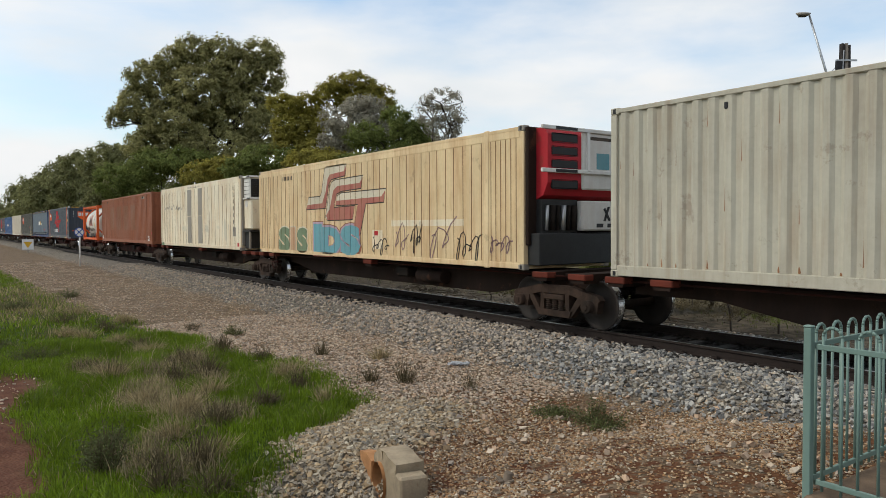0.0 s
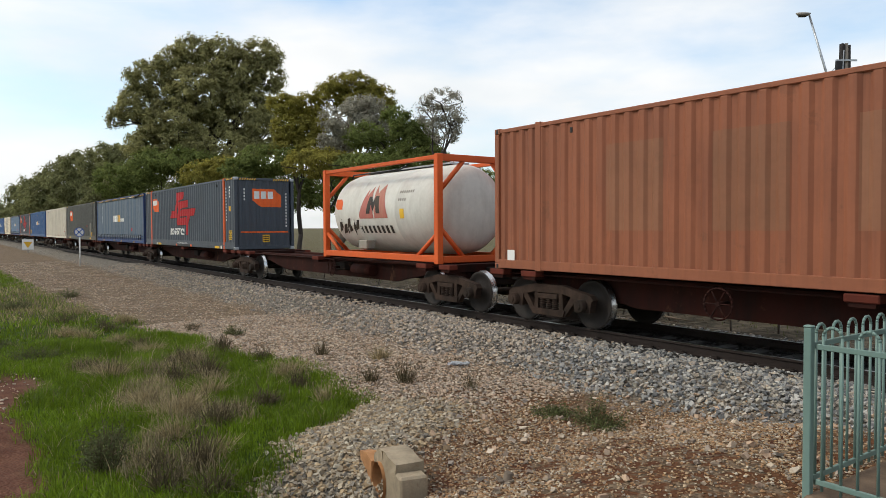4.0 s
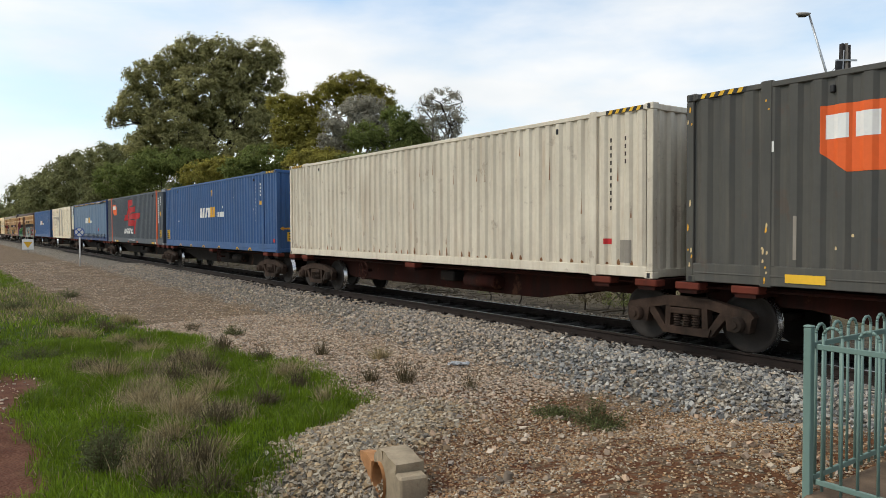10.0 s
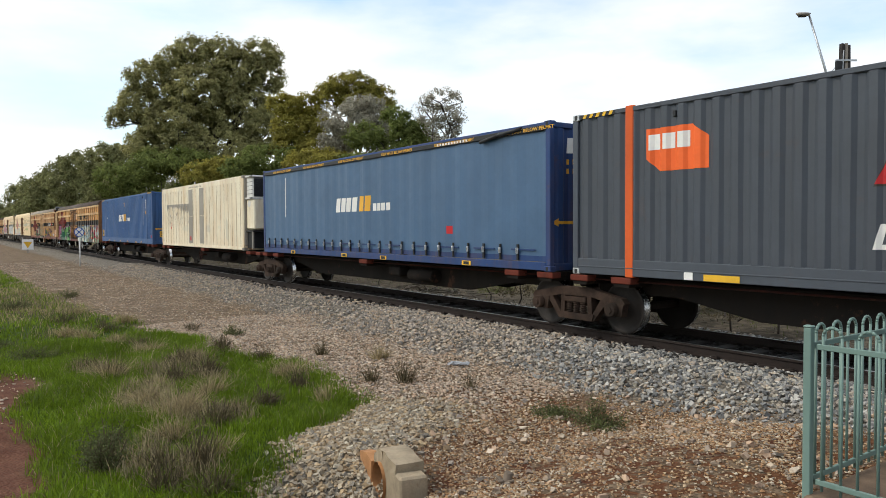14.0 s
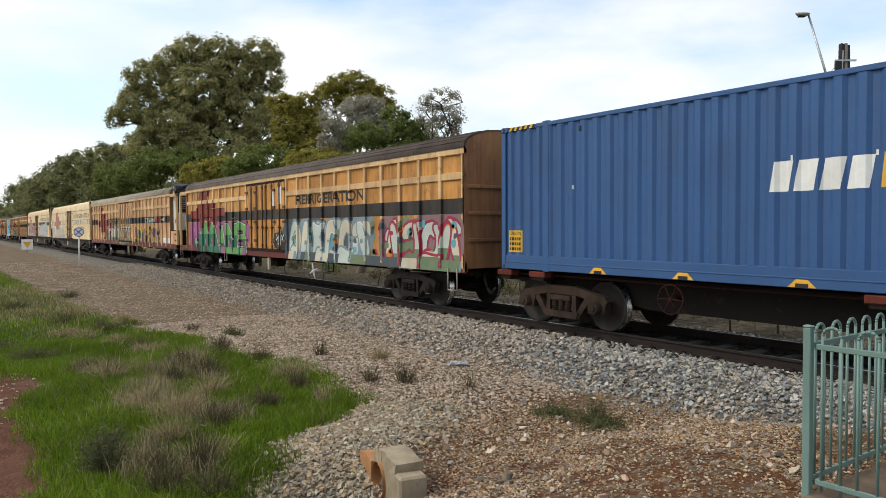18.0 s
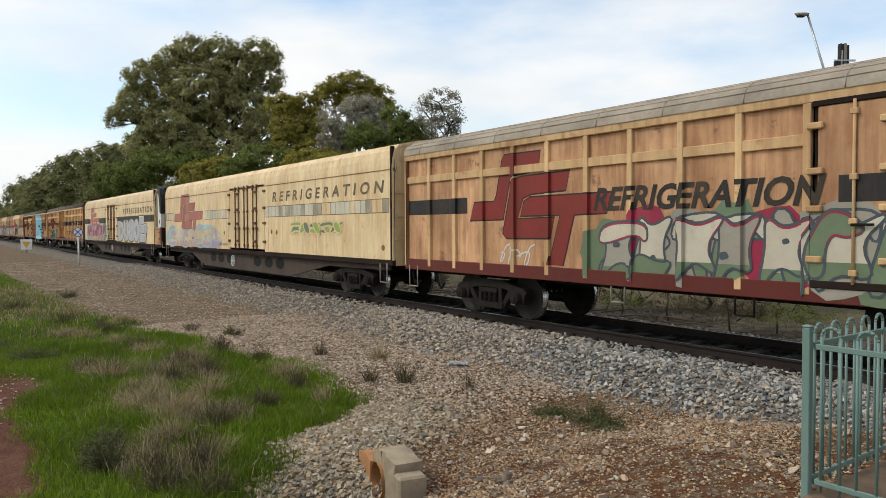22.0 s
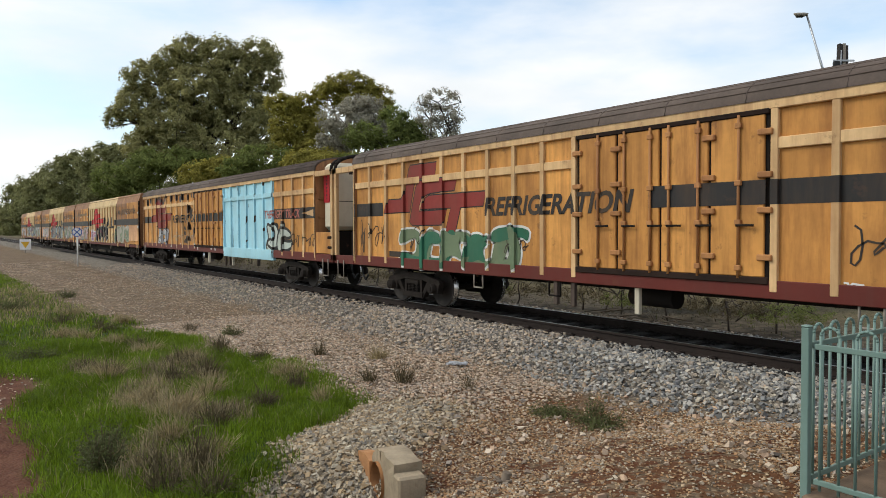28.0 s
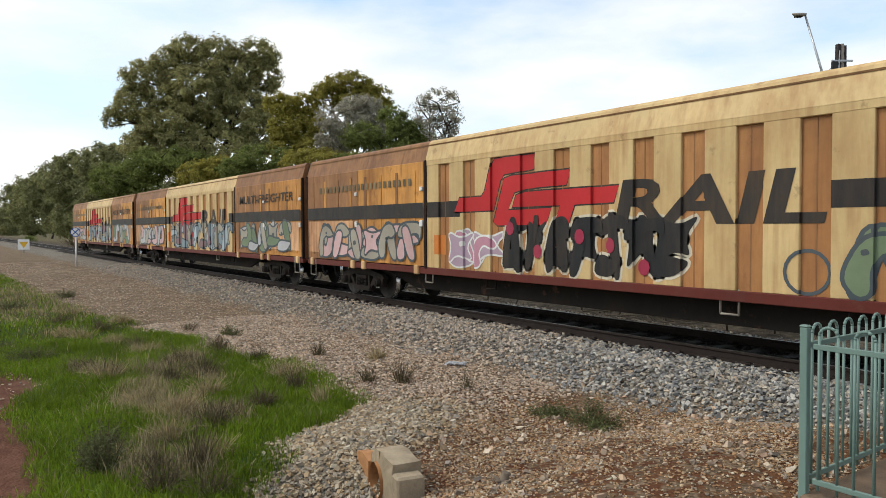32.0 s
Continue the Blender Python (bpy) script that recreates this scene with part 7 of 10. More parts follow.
# ---- bogie vans ----
HALF = 1.26


def underframe(v, L, m="under_black", belly=True, trucks=(3.1, 20.2)):
    part("underframe", box(B(), 0.3, L - 0.3, -0.55, 0.55, 0.78, 1.0), M[m], v)
    for x in trucks:
        bogie(v, x)
    for x0, x1 in ((-0.6, 0.5), (L - 0.5, L + 0.6)):
        part("coupler", box(B(), x0, x1, -0.13, 0.13, 0.74, 0.98, 0.03), M["under_black"], v)
    if belly:
        part("brake_cylinder", cyl(B(), (L * 0.45, -0.7, 0.72), (L * 0.45 + 0.9, -0.7, 0.72), 0.18, n=14), M[m], v)
        for k, x in enumerate((L * 0.28, L * 0.38, L * 0.62, L * 0.7)):
            part("step_iron", tube(B(), [(x, -1.2, 1.0), (x, -1.2, 0.62), (x + 0.3, -1.2, 0.62), (x + 0.3, -1.2, 1.0)], 0.018, 6), M["under_black" if k % 2 else "panel_grey"], v)
    for x in (0.25, L - 0.25):
        part("air_hose", tube(B(), [(x, -0.5, 0.85), (x + 0.1, -0.5, 0.55), (x + 0.25, -0.5, 0.4), (x + 0.4, -0.5, 0.55)], 0.03, 6), M["black"], v)
        part("grab_rail", tube(B(), [(x, -1.28, 1.0), (x, -1.28, 0.5), (x + 0.35 * (1 if x < 5 else -1), -1.28, 0.5), (x + 0.35 * (1 if x < 5 else -1), -1.28, 1.0)], 0.015, 6), M["panel_grey"], v)


def arch_roof(v, L, z_eave, z_top, m, x0=0.0, x1=None, seams=0, half=HALF):
    x1 = L if x1 is None else x1
    n = 14

    def ring(x, d):
        pts = [(x, -(half + 0.02 - d) * math.cos(math.pi * k / n), z_eave - d + (z_top - z_eave) * math.sin(math.pi * k / n) ** 0.75) for k in range(n + 1)]
        return pts

    bm = B()
    rs = [ring(x0, 0), ring(x1, 0)]
    a = [[bm.verts.new(p) for p in r] for r in rs]
    b = [[bm.verts.new(p) for p in r] for r in (ring(x0, 0.04), ring(x1, 0.04))]
    for k in range(n):
        f = bm.faces.new((a[0][k], a[1][k], a[1][k + 1], a[0][k + 1]))
        f.smooth = True
        bm.faces.new((b[0][k + 1], b[1][k + 1], b[1][k], b[0][k]))
        for e in (0, 1):
            bm.faces.new((a[e][k], a[e][k + 1], b[e][k + 1], b[e][k]) if e == 0 else (a[e][k + 1], a[e][k], b[e][k], b[e][k + 1]))
    bmesh.ops.recalc_face_normals(bm, faces=bm.faces[:])
    roof = part("roof", bm, M[m], v, "long arched roof")
    for k in range(seams):
        x = x0 + (x1 - x0) * (k + 0.5) / seams
        bm = B()
        pts = [(x, -(half + 0.022) * math.cos(math.pi * j / n), z_eave + (z_top - z_eave) * math.sin(math.pi * j / n) ** 0.75) for j in range(n + 1)]
        tube(bm, pts, 0.008, 4)
        part("roof_seam", bm, M[m], roof)
    if seams:
        for q in (1, 2, 3, 4, 5):
            y = -(half + 0.02) * math.cos(math.pi * q / n)
            z = z_eave + (z_top - z_eave) * math.sin(math.pi * q / n) ** 0.75
            part("roof_batten", cyl(B(), (x0, y, z), (x1, y, z), 0.012, n=4), M[m], roof)
    return roof


def door_leaf(v, x0, x1, z0, z1, m, wall_y, rods, hinge_x, bars_m="rod"):
    d = part("door", box(B(), x0 + 0.024, x1 - 0.024, wall_y - 0.03, wall_y + 0.02, z0, z1, 0.012), M[m], v, "plug door leaf with locking rods")
    for x in rods:
        part("locking_rod", cyl(B(), (x, wall_y - 0.055, z0 - 0.03), (x, wall_y - 0.055, z1 + 0.03), 0.022, n=8), M[bars_m], d)
        for z in (z0 + 0.12, z0 + 0.78, z1 - 0.95, z1 - 0.12):
            part("rod_guide", box(B(), x - 0.05, x + 0.05, wall_y - 0.085, wall_y - 0.03, z - 0.04, z + 0.04, 0.008), M[bars_m], d)
        part("lock_handle", box(B(), x - 0.02, x + 0.26, wall_y - 0.1, wall_y - 0.075, z0 + 0.72, z0 + 0.755, 0.006), M["under_black"], d)
    for z in (z0 + 0.28, z0 + 0.95, z1 - 0.85, z1 - 0.25):
        part("hinge", box(B(), hinge_x - 0.11, hinge_x + 0.11, wall_y - 0.08, wall_y - 0.02, z - 0.045, z + 0.045, 0.015), M[bars_m], d)
    return d


def shell_ends(v, L, m, z0, z1, z_top, xa, xb):
    """Two end walls with an arched head."""
    for x, s in ((xa, -1), (xb, 1)):
        n = 12
        o = [(-HALF, z0)] + [(-(HALF) * math.cos(math.pi * k / n), z1 + (z_top - z1 - 0.03) * math.sin(math.pi * k / n) ** 0.75) for k in range(n + 1)] + [(HALF, z0)]
        bm = B()
        a = [bm.verts.new((x, y, z)) for y, z in o]
        b = [bm.verts.new((x - s * 0.06, y, z)) for y, z in o]
        bm.faces.new(a)
        bm.faces.new(b[::-1])
        for k in range(len(o)):
            bm.faces.new((a[k], b[k], b[(k + 1) % len(o)], a[(k + 1) % len(o)]))
        bmesh.ops.recalc_face_normals(bm, faces=bm.faces[:])
        e = part("end_wall", bm, M[m], v)
        for z in (1.6, 2.2, 2.8):
            part("end_rib", box(B(), *sorted((x, x + s * 0.05)), -HALF + 0.1, HALF - 0.1, z, z + 0.08, 0.01), M[m], e)


def fridge_unit(v, x, d, style):
    """A refrigerator in the bay before an end wall at x; d is +1 to the front, -1 to the rear."""
    def span(a, b):
        return sorted((x + d * a, x + d * b))
    if style == "carrier":
        bm = B()
        d *= 0.78
        prism(bm, [(x + d * a, z) for a, z in ((0.05, 1.85), (0.78, 1.85), (0.9, 2.5), (0.86, 2.9), (0.6, 3.5), (0.42, 3.82), (0.05, 3.86))], -1.1, 1.1)
        u = part("refrigerator", bm, M["fridge_white"], v, "white rounded refrigerator unit with black grille")
        part("cowl", prism(B(), [(x + d * a, z) for a, z in ((0.04, 3.82), (0.43, 3.8), (0.6, 3.42), (0.72, 2.78), (0.97, 2.72), (1.0, 3.3), (0.95, 3.75), (0.78, 4.06), (0.04, 4.2))], -1.13, 1.13), M["black"], u, "black cowl over the top and front")
        part("grille", box(B(), *span(0.98, 1.01), -0.95, 0.95, 2.86, 3.74, 0.02), M["bogie"], u)
        for k in range(9):
            z = 2.92 + 0.09 * k
            part("slat", box(B(), *span(1.0, 1.05), -0.9, 0.9, z, z + 0.032, 0.008), M["galv"], u)
        part("lower_door", box(B(), *span(0.8, 0.95), -0.75, 0.98, 1.92, 2.64, 0.07), M["fridge_white"], u)
        part("side_vent", box(B(), *span(0.4, 0.62), -1.112, -1.1, 2.2, 2.38, 0.01), M["black"], u)
        part("vent_hood", box(B(), *span(0.43, 0.59), -1.122, -1.11, 2.24, 2.32, 0.01), M["panel_grey"], u)
        part("oval_badge", cyl(B(), (x + d * 0.4, -1.14, 3.97), (x + d * 0.4, -1.13, 3.97), 0.09, n=18), M["panel_grey"], u)
    elif style == "red":
        u = part("refrigerator", box(B(), *span(0.05, 0.8), -1.0, 1.0, 1.85, 3.9, 0.12), M["mark_white"], v, "ivory refrigerator unit with red side panel")
        part("side_panel", box(B(), *span(0.12, 0.5), -1.02, -1.0, 2.7, 3.7, 0.02), M["fridge_red"], u)
        for k in range(8):
            part("vent_dot", box(B(), *span(0.3, 0.36), -1.026, -1.02, 2.8 + 0.11 * k, 2.85 + 0.11 * k), M["black"], u)
        part("band_groove", box(B(), *span(0.8, 0.806), -0.95, 0.95, 2.72, 2.74), M["ink"], u)
        part("name_bars", box(B(), *span(0.8, 0.806), -0.5, 0.4, 3.55, 3.63), M["ink"], u)
    part("engine_box", box(B(), *span(0.05, 0.7), -0.95, 0.95, 1.0, 1.83, 0.03), M["under_black"], v)


def open_bay(v, x, d, depth, m_post, m_low, hoop=True, low=True, m_panel=None):
    """The open frame round a refrigerator: posts, eave beam, sill, low side panel and roof hoop."""
    def span(a, b):
        return sorted((x + d * a, x + d * b))
    for sy in (-1, 1):
        ys = sorted((sy * HALF, sy * (HALF - 0.1)))
        part("bay_post", box(B(), *span(depth - 0.13, depth), *ys, 0.95, 3.66, 0.012), M[m_post], v)
        part("bay_beam", box(B(), *span(0, depth), *ys, 3.5, 3.66, 0.01), M[m_post], v)
        part("bay_sill", box(B(), *span(0, depth), *ys, 0.9, 1.14, 0.01), M[m_low], v)
        if low:
            p = part("bay_panel", box(B(), *span(0.03, depth - 0.13), *sorted((sy * (HALF - 0.01), sy * (HALF - 0.06))), 1.15, 1.8, 0.012), M[m_panel or m_post], v)
            part("panel_hinge", box(B(), *span(depth - 0.3, depth - 0.05), *sorted((sy * (HALF + 0.02), sy * (HALF - 0.03))), 1.3, 1.38, 0.015), M["under_brown"], p)
            part("panel_hinge", box(B(), *span(depth - 0.3, depth - 0.05), *sorted((sy * (HALF + 0.02), sy * (HALF - 0.03))), 1.6, 1.68, 0.015), M["under_brown"], p)
    if hoop:
        n = 12
        xx = x + d * (depth - 0.06)
        pts = [(xx, -(HALF) * math.cos(math.pi * k / n), 3.6 + 0.5 * math.sin(math.pi * k / n) ** 0.75) for k in range(n + 1)]
        part("roof_hoop", tube(B(), pts, 0.05, 6), M["bogie"], v)


def ribbed_van(s, L, m, door, label, roof="roof", ribs_m="van_rib", skirt="van_red", front="wall", rear="wall", trucks=(3.1, 20.2), pale_from=None, rods="van_strip"):
    """An old ribbed van. door: where the doors begin and end; front, rear: 'wall' or the refrigerator style in an open bay."""
    v = thing("refrigerated_van", label, "rail van", "ribbed vans of the train")
    d0, d1 = door
    xa, xb = (0.0 if rear == "wall" else 1.15), (L if front == "wall" else L - 1.15)
    z0, z1, zt = 0.94, 3.66, 4.16
    rib_x = [xa + 0.06 + (d0 - 0.12 - xa - 0.06) * k / 10 for k in range(11)]
    nr = round((xb - 0.06 - d1 - 0.12) / 0.86)
    rib_x += [d1 + 0.12 + (xb - 0.06 - d1 - 0.12) * k / nr for k in range(nr + 1)]
    rw, rd = 0.055, 0.06
    xs, ys = [xa], [-HALF + rd]
    for x in rib_x:
        xs += [x - rw - 0.002, x - rw, x + rw, x + rw + 0.002]
        ys += [-HALF + rd, -HALF, -HALF, -HALF + rd]
    xs += [d0 - 0.058, d1 + 0.058]
    ys += [-HALF + 0.005, -HALF + 0.005]
    order = np.argsort(xs, kind="stable")
    wall = Wall([xs[i] for i in order], [ys[i] for i in order])
    wall.panel_y = -HALF + rd
    # panels between the ribs
    stops = sorted(rib_x)
    for a, b in zip(stops, stops[1:]):
        if a < d0 < b:
            continue
        for sy in (-1, 1):
            mm = m
            if pale_from and a >= pale_from[0] - 0.1 and b <= pale_from[1] + 0.1 and sy < 0:
                mm = pale_from[2]
            part("panel", box(B(), a + 0.001, b - 0.001, *sorted((sy * (HALF - rd), sy * (HALF - rd - 0.04))), z0 + 0.02, z1), M[mm], v)
    for x in rib_x:
        mm = ribs_m if not (pale_from and pale_from[0] - 0.1 <= x <= pale_from[1] + 0.1) else pale_from[2]
        for sy in (-1, 1):
            ys_ = sorted((sy * HALF, sy * (HALF - rd - 0.02)))
            part("rib", box(B(), x - rw, x + rw, *ys_, 1.0, z1 - 0.02, 0.008), M[mm], v)
    for sy in (-1, 1):
        ys_ = sorted((sy * (HALF + 0.006), sy * (HALF - 0.08)))
        part("eave_rail", box(B(), xa, xb, *ys_, z1 - 0.1, z1 + 0.04, 0.01), M[ribs_m], v)
        for a, b in ((xa, d0 - 0.06), (d1 + 0.06, xb)):
            part("waist_rail", box(B(), a, b, *sorted((sy * (HALF - 0.012), sy * (HALF - 0.07))), 3.0, 3.16, 0.008), M[ribs_m], v)
        part("skirt", box(B(), xa, xb, *sorted((sy * (HALF - 0.008), sy * (HALF - 0.09))), 0.9, 1.16, 0.01), M[skirt], v)
    # doors
    n = 4
    w_ = (d1 - d0) / n
    for sy in (-1, 1):
        for k in range(n):
            a, b = d0 + k * w_, d0 + (k + 1) * w_
            if sy < 0:
                door_leaf(v, a, b, 1.2, 3.5, m, -HALF + 0.035, [a + 0.18, b - 0.18] if k in (1, 2) else [a + w_ * 0.55], a if k < 2 else b, rods)
            else:
                part("door", box(B(), a + 0.01, b - 0.01, HALF - 0.05, HALF, 1.2, 3.5, 0.01), M[m], v)
    part("door_seal", box(B(), d0 - 0.03, d1 + 0.03, -HALF + 0.045, -HALF + 0.09, 1.19, 3.52), M["under_black"], v)
    part("door_sill", box(B(), d0 - 0.05, d1 + 0.05, -HALF - 0.02, -HALF + 0.1, 1.1, 1.2, 0.01), M["under_brown"], v)
    part("door_head", box(B(), d0 - 0.05, d1 + 0.05, -HALF - 0.012, -HALF + 0.1, 3.5, 3.58, 0.01), M["under_brown"], v)
    shell_ends(v, L, "van_brown", z0, z1, zt, xa + 0.06 if rear != "wall" else 0.06, xb)
    part("floor", box(B(), xa, xb, -HALF + 0.1, HALF - 0.1, 0.94, 1.0), M["under_black"], v)
    arch_roof(v, L, z1 + 0.03, zt, roof, xa, xb, 16)
    if front != "wall":
        fridge_unit(v, xb, 1, front)
        open_bay(v, xb, 1, 1.15, ribs_m, skirt, True, True, m)
    if rear != "wall":
        fridge_unit(v, xa, -1, rear)
        open_bay(v, xa, -1, 1.15, ribs_m, skirt, True, rear == "red")
    underframe(v, L, trucks=trucks)
    on_train(v, s)
    door_wall = flat_wall(L, -HALF + 0.005)
    return v, wall, door_wall


def stripe(v, wall, door_wall, door, x0, x1, z0=2.23, z1=2.58, m="stripe"):
    for a, b in ((x0, min(x1, door[0] - 0.06)), (max(x0, door[1] + 0.06), x1)):
        if b > a:
            mark("stripe", [rect(a, b, z0, z1)], wall, M[m], v, 0.004, "broad black stripe")
    a, b = max(x0, door[0]), min(x1, door[1])
    if b > a:
        mark("stripe", [rect(a, b, z0, z1)], door_wall, M[m], v, 0.004, "broad black stripe")


def smooth_van(s, L, door, label, front, bay=1.25):
    """A smooth insulated van with a curved shoulder, a cell stripe and a fish-bellied underframe."""
    v = thing("insulated_van", label, "rail van", "smooth vans of the train")
    d0, d1 = door
    for sy in (-1, 1):
        for a, b in ((0.0, d0), (d1, L)):
            part("side_panel", box(B(), a, b, *sorted((sy * HALF, sy * (HALF - 0.06))), 1.08, 3.42), M["van_cream"], v)
    n = 8
    for sy in (-1, 1):
        o = [(sy * HALF, 3.42), (sy * HALF, 3.52), (sy * (HALF - 0.02), 3.72), (sy * (HALF - 0.07), 3.92), (sy * (HALF - 0.24), 4.08), (sy * (HALF - 0.8), 4.2), (0, 4.24)]
        i = [(y * 0.96, z - 0.05) for y, z in o]
        bm = B()
        loft(bm, [[(x, y, z) for y, z in o + i[::-1]] for x in (0.0, L)])
        part("roof_shoulder", bm, M["van_cream"], v)
    w = flat_wall(L, -HALF)
    part("shoulder_seam", box(B(), 0.05, L - 0.05, -HALF - 0.006, -HALF + 0.02, 3.405, 3.435), M["van_brown"], v)
    for x in (4.4, d0 - 0.15, d1 + 0.35, L - 4.5):
        part("panel_seam", box(B(), x - 0.006, x + 0.006, -HALF - 0.003, -HALF, 1.1, 3.42), M["van_brown"], v)
    for k in range(4):
        a, b = d0 + (d1 - d0) * k / 4, d0 + (d1 - d0) * (k + 1) / 4
        door_leaf(v, a, b, 1.16, 3.5, "van_cream", -HALF + 0.03, [a + 0.2, b - 0.16] if k in (1, 2) else [b - 0.2 if k == 0 else a + 0.2], a if k < 2 else b, "rod")
    part("door", box(B(), d0 + 0.01, d1 - 0.01, HALF - 0.06, HALF - 0.005, 1.16, 3.5, 0.01), M["van_cream"], v)
    for sy in (-1, 1):
        part("side_sill", box(B(), 0, L, *sorted((sy * (HALF + 0.01), sy * (HALF - 0.1))), 0.94, 1.09, 0.01), M["under_brown"], v)
    for x in (0.04, L - 0.06):
        for sy in (-1, 1):
            part("corner_frame", box(B(), x - 0.05, x + 0.05, *sorted((sy * (HALF + 0.012), sy * (HALF - 0.1))), 0.94, 4.02, 0.02), M["under_brown"], v)
    shell_ends(v, L, "van_cream", 0.94, 3.6, 4.2, 0.08, L - 0.02)
    part("floor", box(B(), 0.1, L - 0.1, -1.1, 1.1, 0.92, 1.0), M["under_black"], v)
    bm = B()
    for sy in (-1, 1):
        prism(bm, [(0.4, 0.94), (0.4, 0.8), (4.2, 0.78), (6.2, 0.30), (L - 6.9, 0.30), (L - 4.0, 0.78), (L - 0.4, 0.8), (L - 0.4, 0.94)], *sorted((sy * 1.12, sy * 1.04)))
    part("fish_belly_beam", bm, M["belly"], v)
    beam = flat_wall(L, -1.12)
    # flat black ovals on a solid beam; the holes' dark depth is painted
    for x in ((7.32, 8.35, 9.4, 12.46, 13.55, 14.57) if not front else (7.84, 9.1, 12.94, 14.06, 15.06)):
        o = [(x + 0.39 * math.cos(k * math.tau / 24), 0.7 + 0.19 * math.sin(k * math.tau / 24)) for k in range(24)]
        mark("beam_hole", [o], beam, M["void"], v, 0.004, "black oval painted for the unlit inside of a beam hole")
    hand_wheel(v, 10.0 if not front else 10.43, 0.64, -1.2, 0.2, "g_white")
    underframe(v, L, "under_black", False, (3.1, 19.8))
    if front:
        fridge_unit(v, L, 1, front)
        for sy in (-1, 1):
            part("bay_panel", box(B(), L + 0.03, L + bay, *sorted((sy * HALF, sy * (HALF - 0.06))), 1.08, 1.98, 0.02), M["van_pale"], v)
        for q in ((L + 0.1, L + 0.13, 1.2, 1.9), (L + bay - 0.28, L + bay - 0.25, 1.2, 1.9), (L + 0.13, L + bay - 0.28, 1.2, 1.23), (L + 0.13, L + bay - 0.28, 1.87, 1.9)):
            part("bay_door_seam", box(B(), q[0], q[1], -HALF - 0.004, -HALF + 0.01, q[2], q[3]), M["seam"], v)
        for z in (1.35, 1.7):
            part("bay_hinge", box(B(), L + bay - 0.4, L + bay - 0.12, -HALF - 0.03, -HALF + 0.01, z, z + 0.07, 0.012), M["rod"], v)
        part("bay_frame", box(B(), L + bay - 0.06, L + bay + 0.02, -HALF - 0.015, -HALF + 0.07, 1.0, 2.0, 0.012), M["rod"], v)
        part("bay_panel", box(B(), L + bay - 0.06, L + bay, -HALF + 0.06, HALF - 0.06, 1.08, 1.98, 0.02), M["under_brown"], v)
        part("bay_floor", box(B(), L, L + bay, -HALF, HALF, 0.92, 1.07, 0.01), M["under_brown"], v)
        part("step_iron", tube(B(), [(L + bay + 0.02, -1.2, 1.25), (L + bay + 0.02, -1.2, 0.95), (L + bay + 0.02, -0.85, 0.95)], 0.018, 6), M["g_white"], v)
    on_train(v, s)
    return v, w


def cell_stripe(v, w, x0, x1, z0=2.31, z1=2.69, dark=True):
    p = mark("stripe", [rect(x0, x1, z0, z1)], w, M["stripe" if dark else "brown_ink"], v, 0.003, "stripe of upright cells")
    n = max(1, int((x1 - x0) / 0.3))
    s = (x1 - x0) / n
    rng = random.Random(int(x0 * 10))
    for k in range(n):
        mark("stripe_cell", [rect(x0 + k * s + 0.012, x0 + (k + 1) * s - 0.012, z0 + 0.02, z1 - 0.02)], w, M[rng.choice(("stripe", "stripe", "belly")) if dark else rng.choice(("g_bone", "cell_grey", "van_cream", "g_bone"))], p, 0.006)


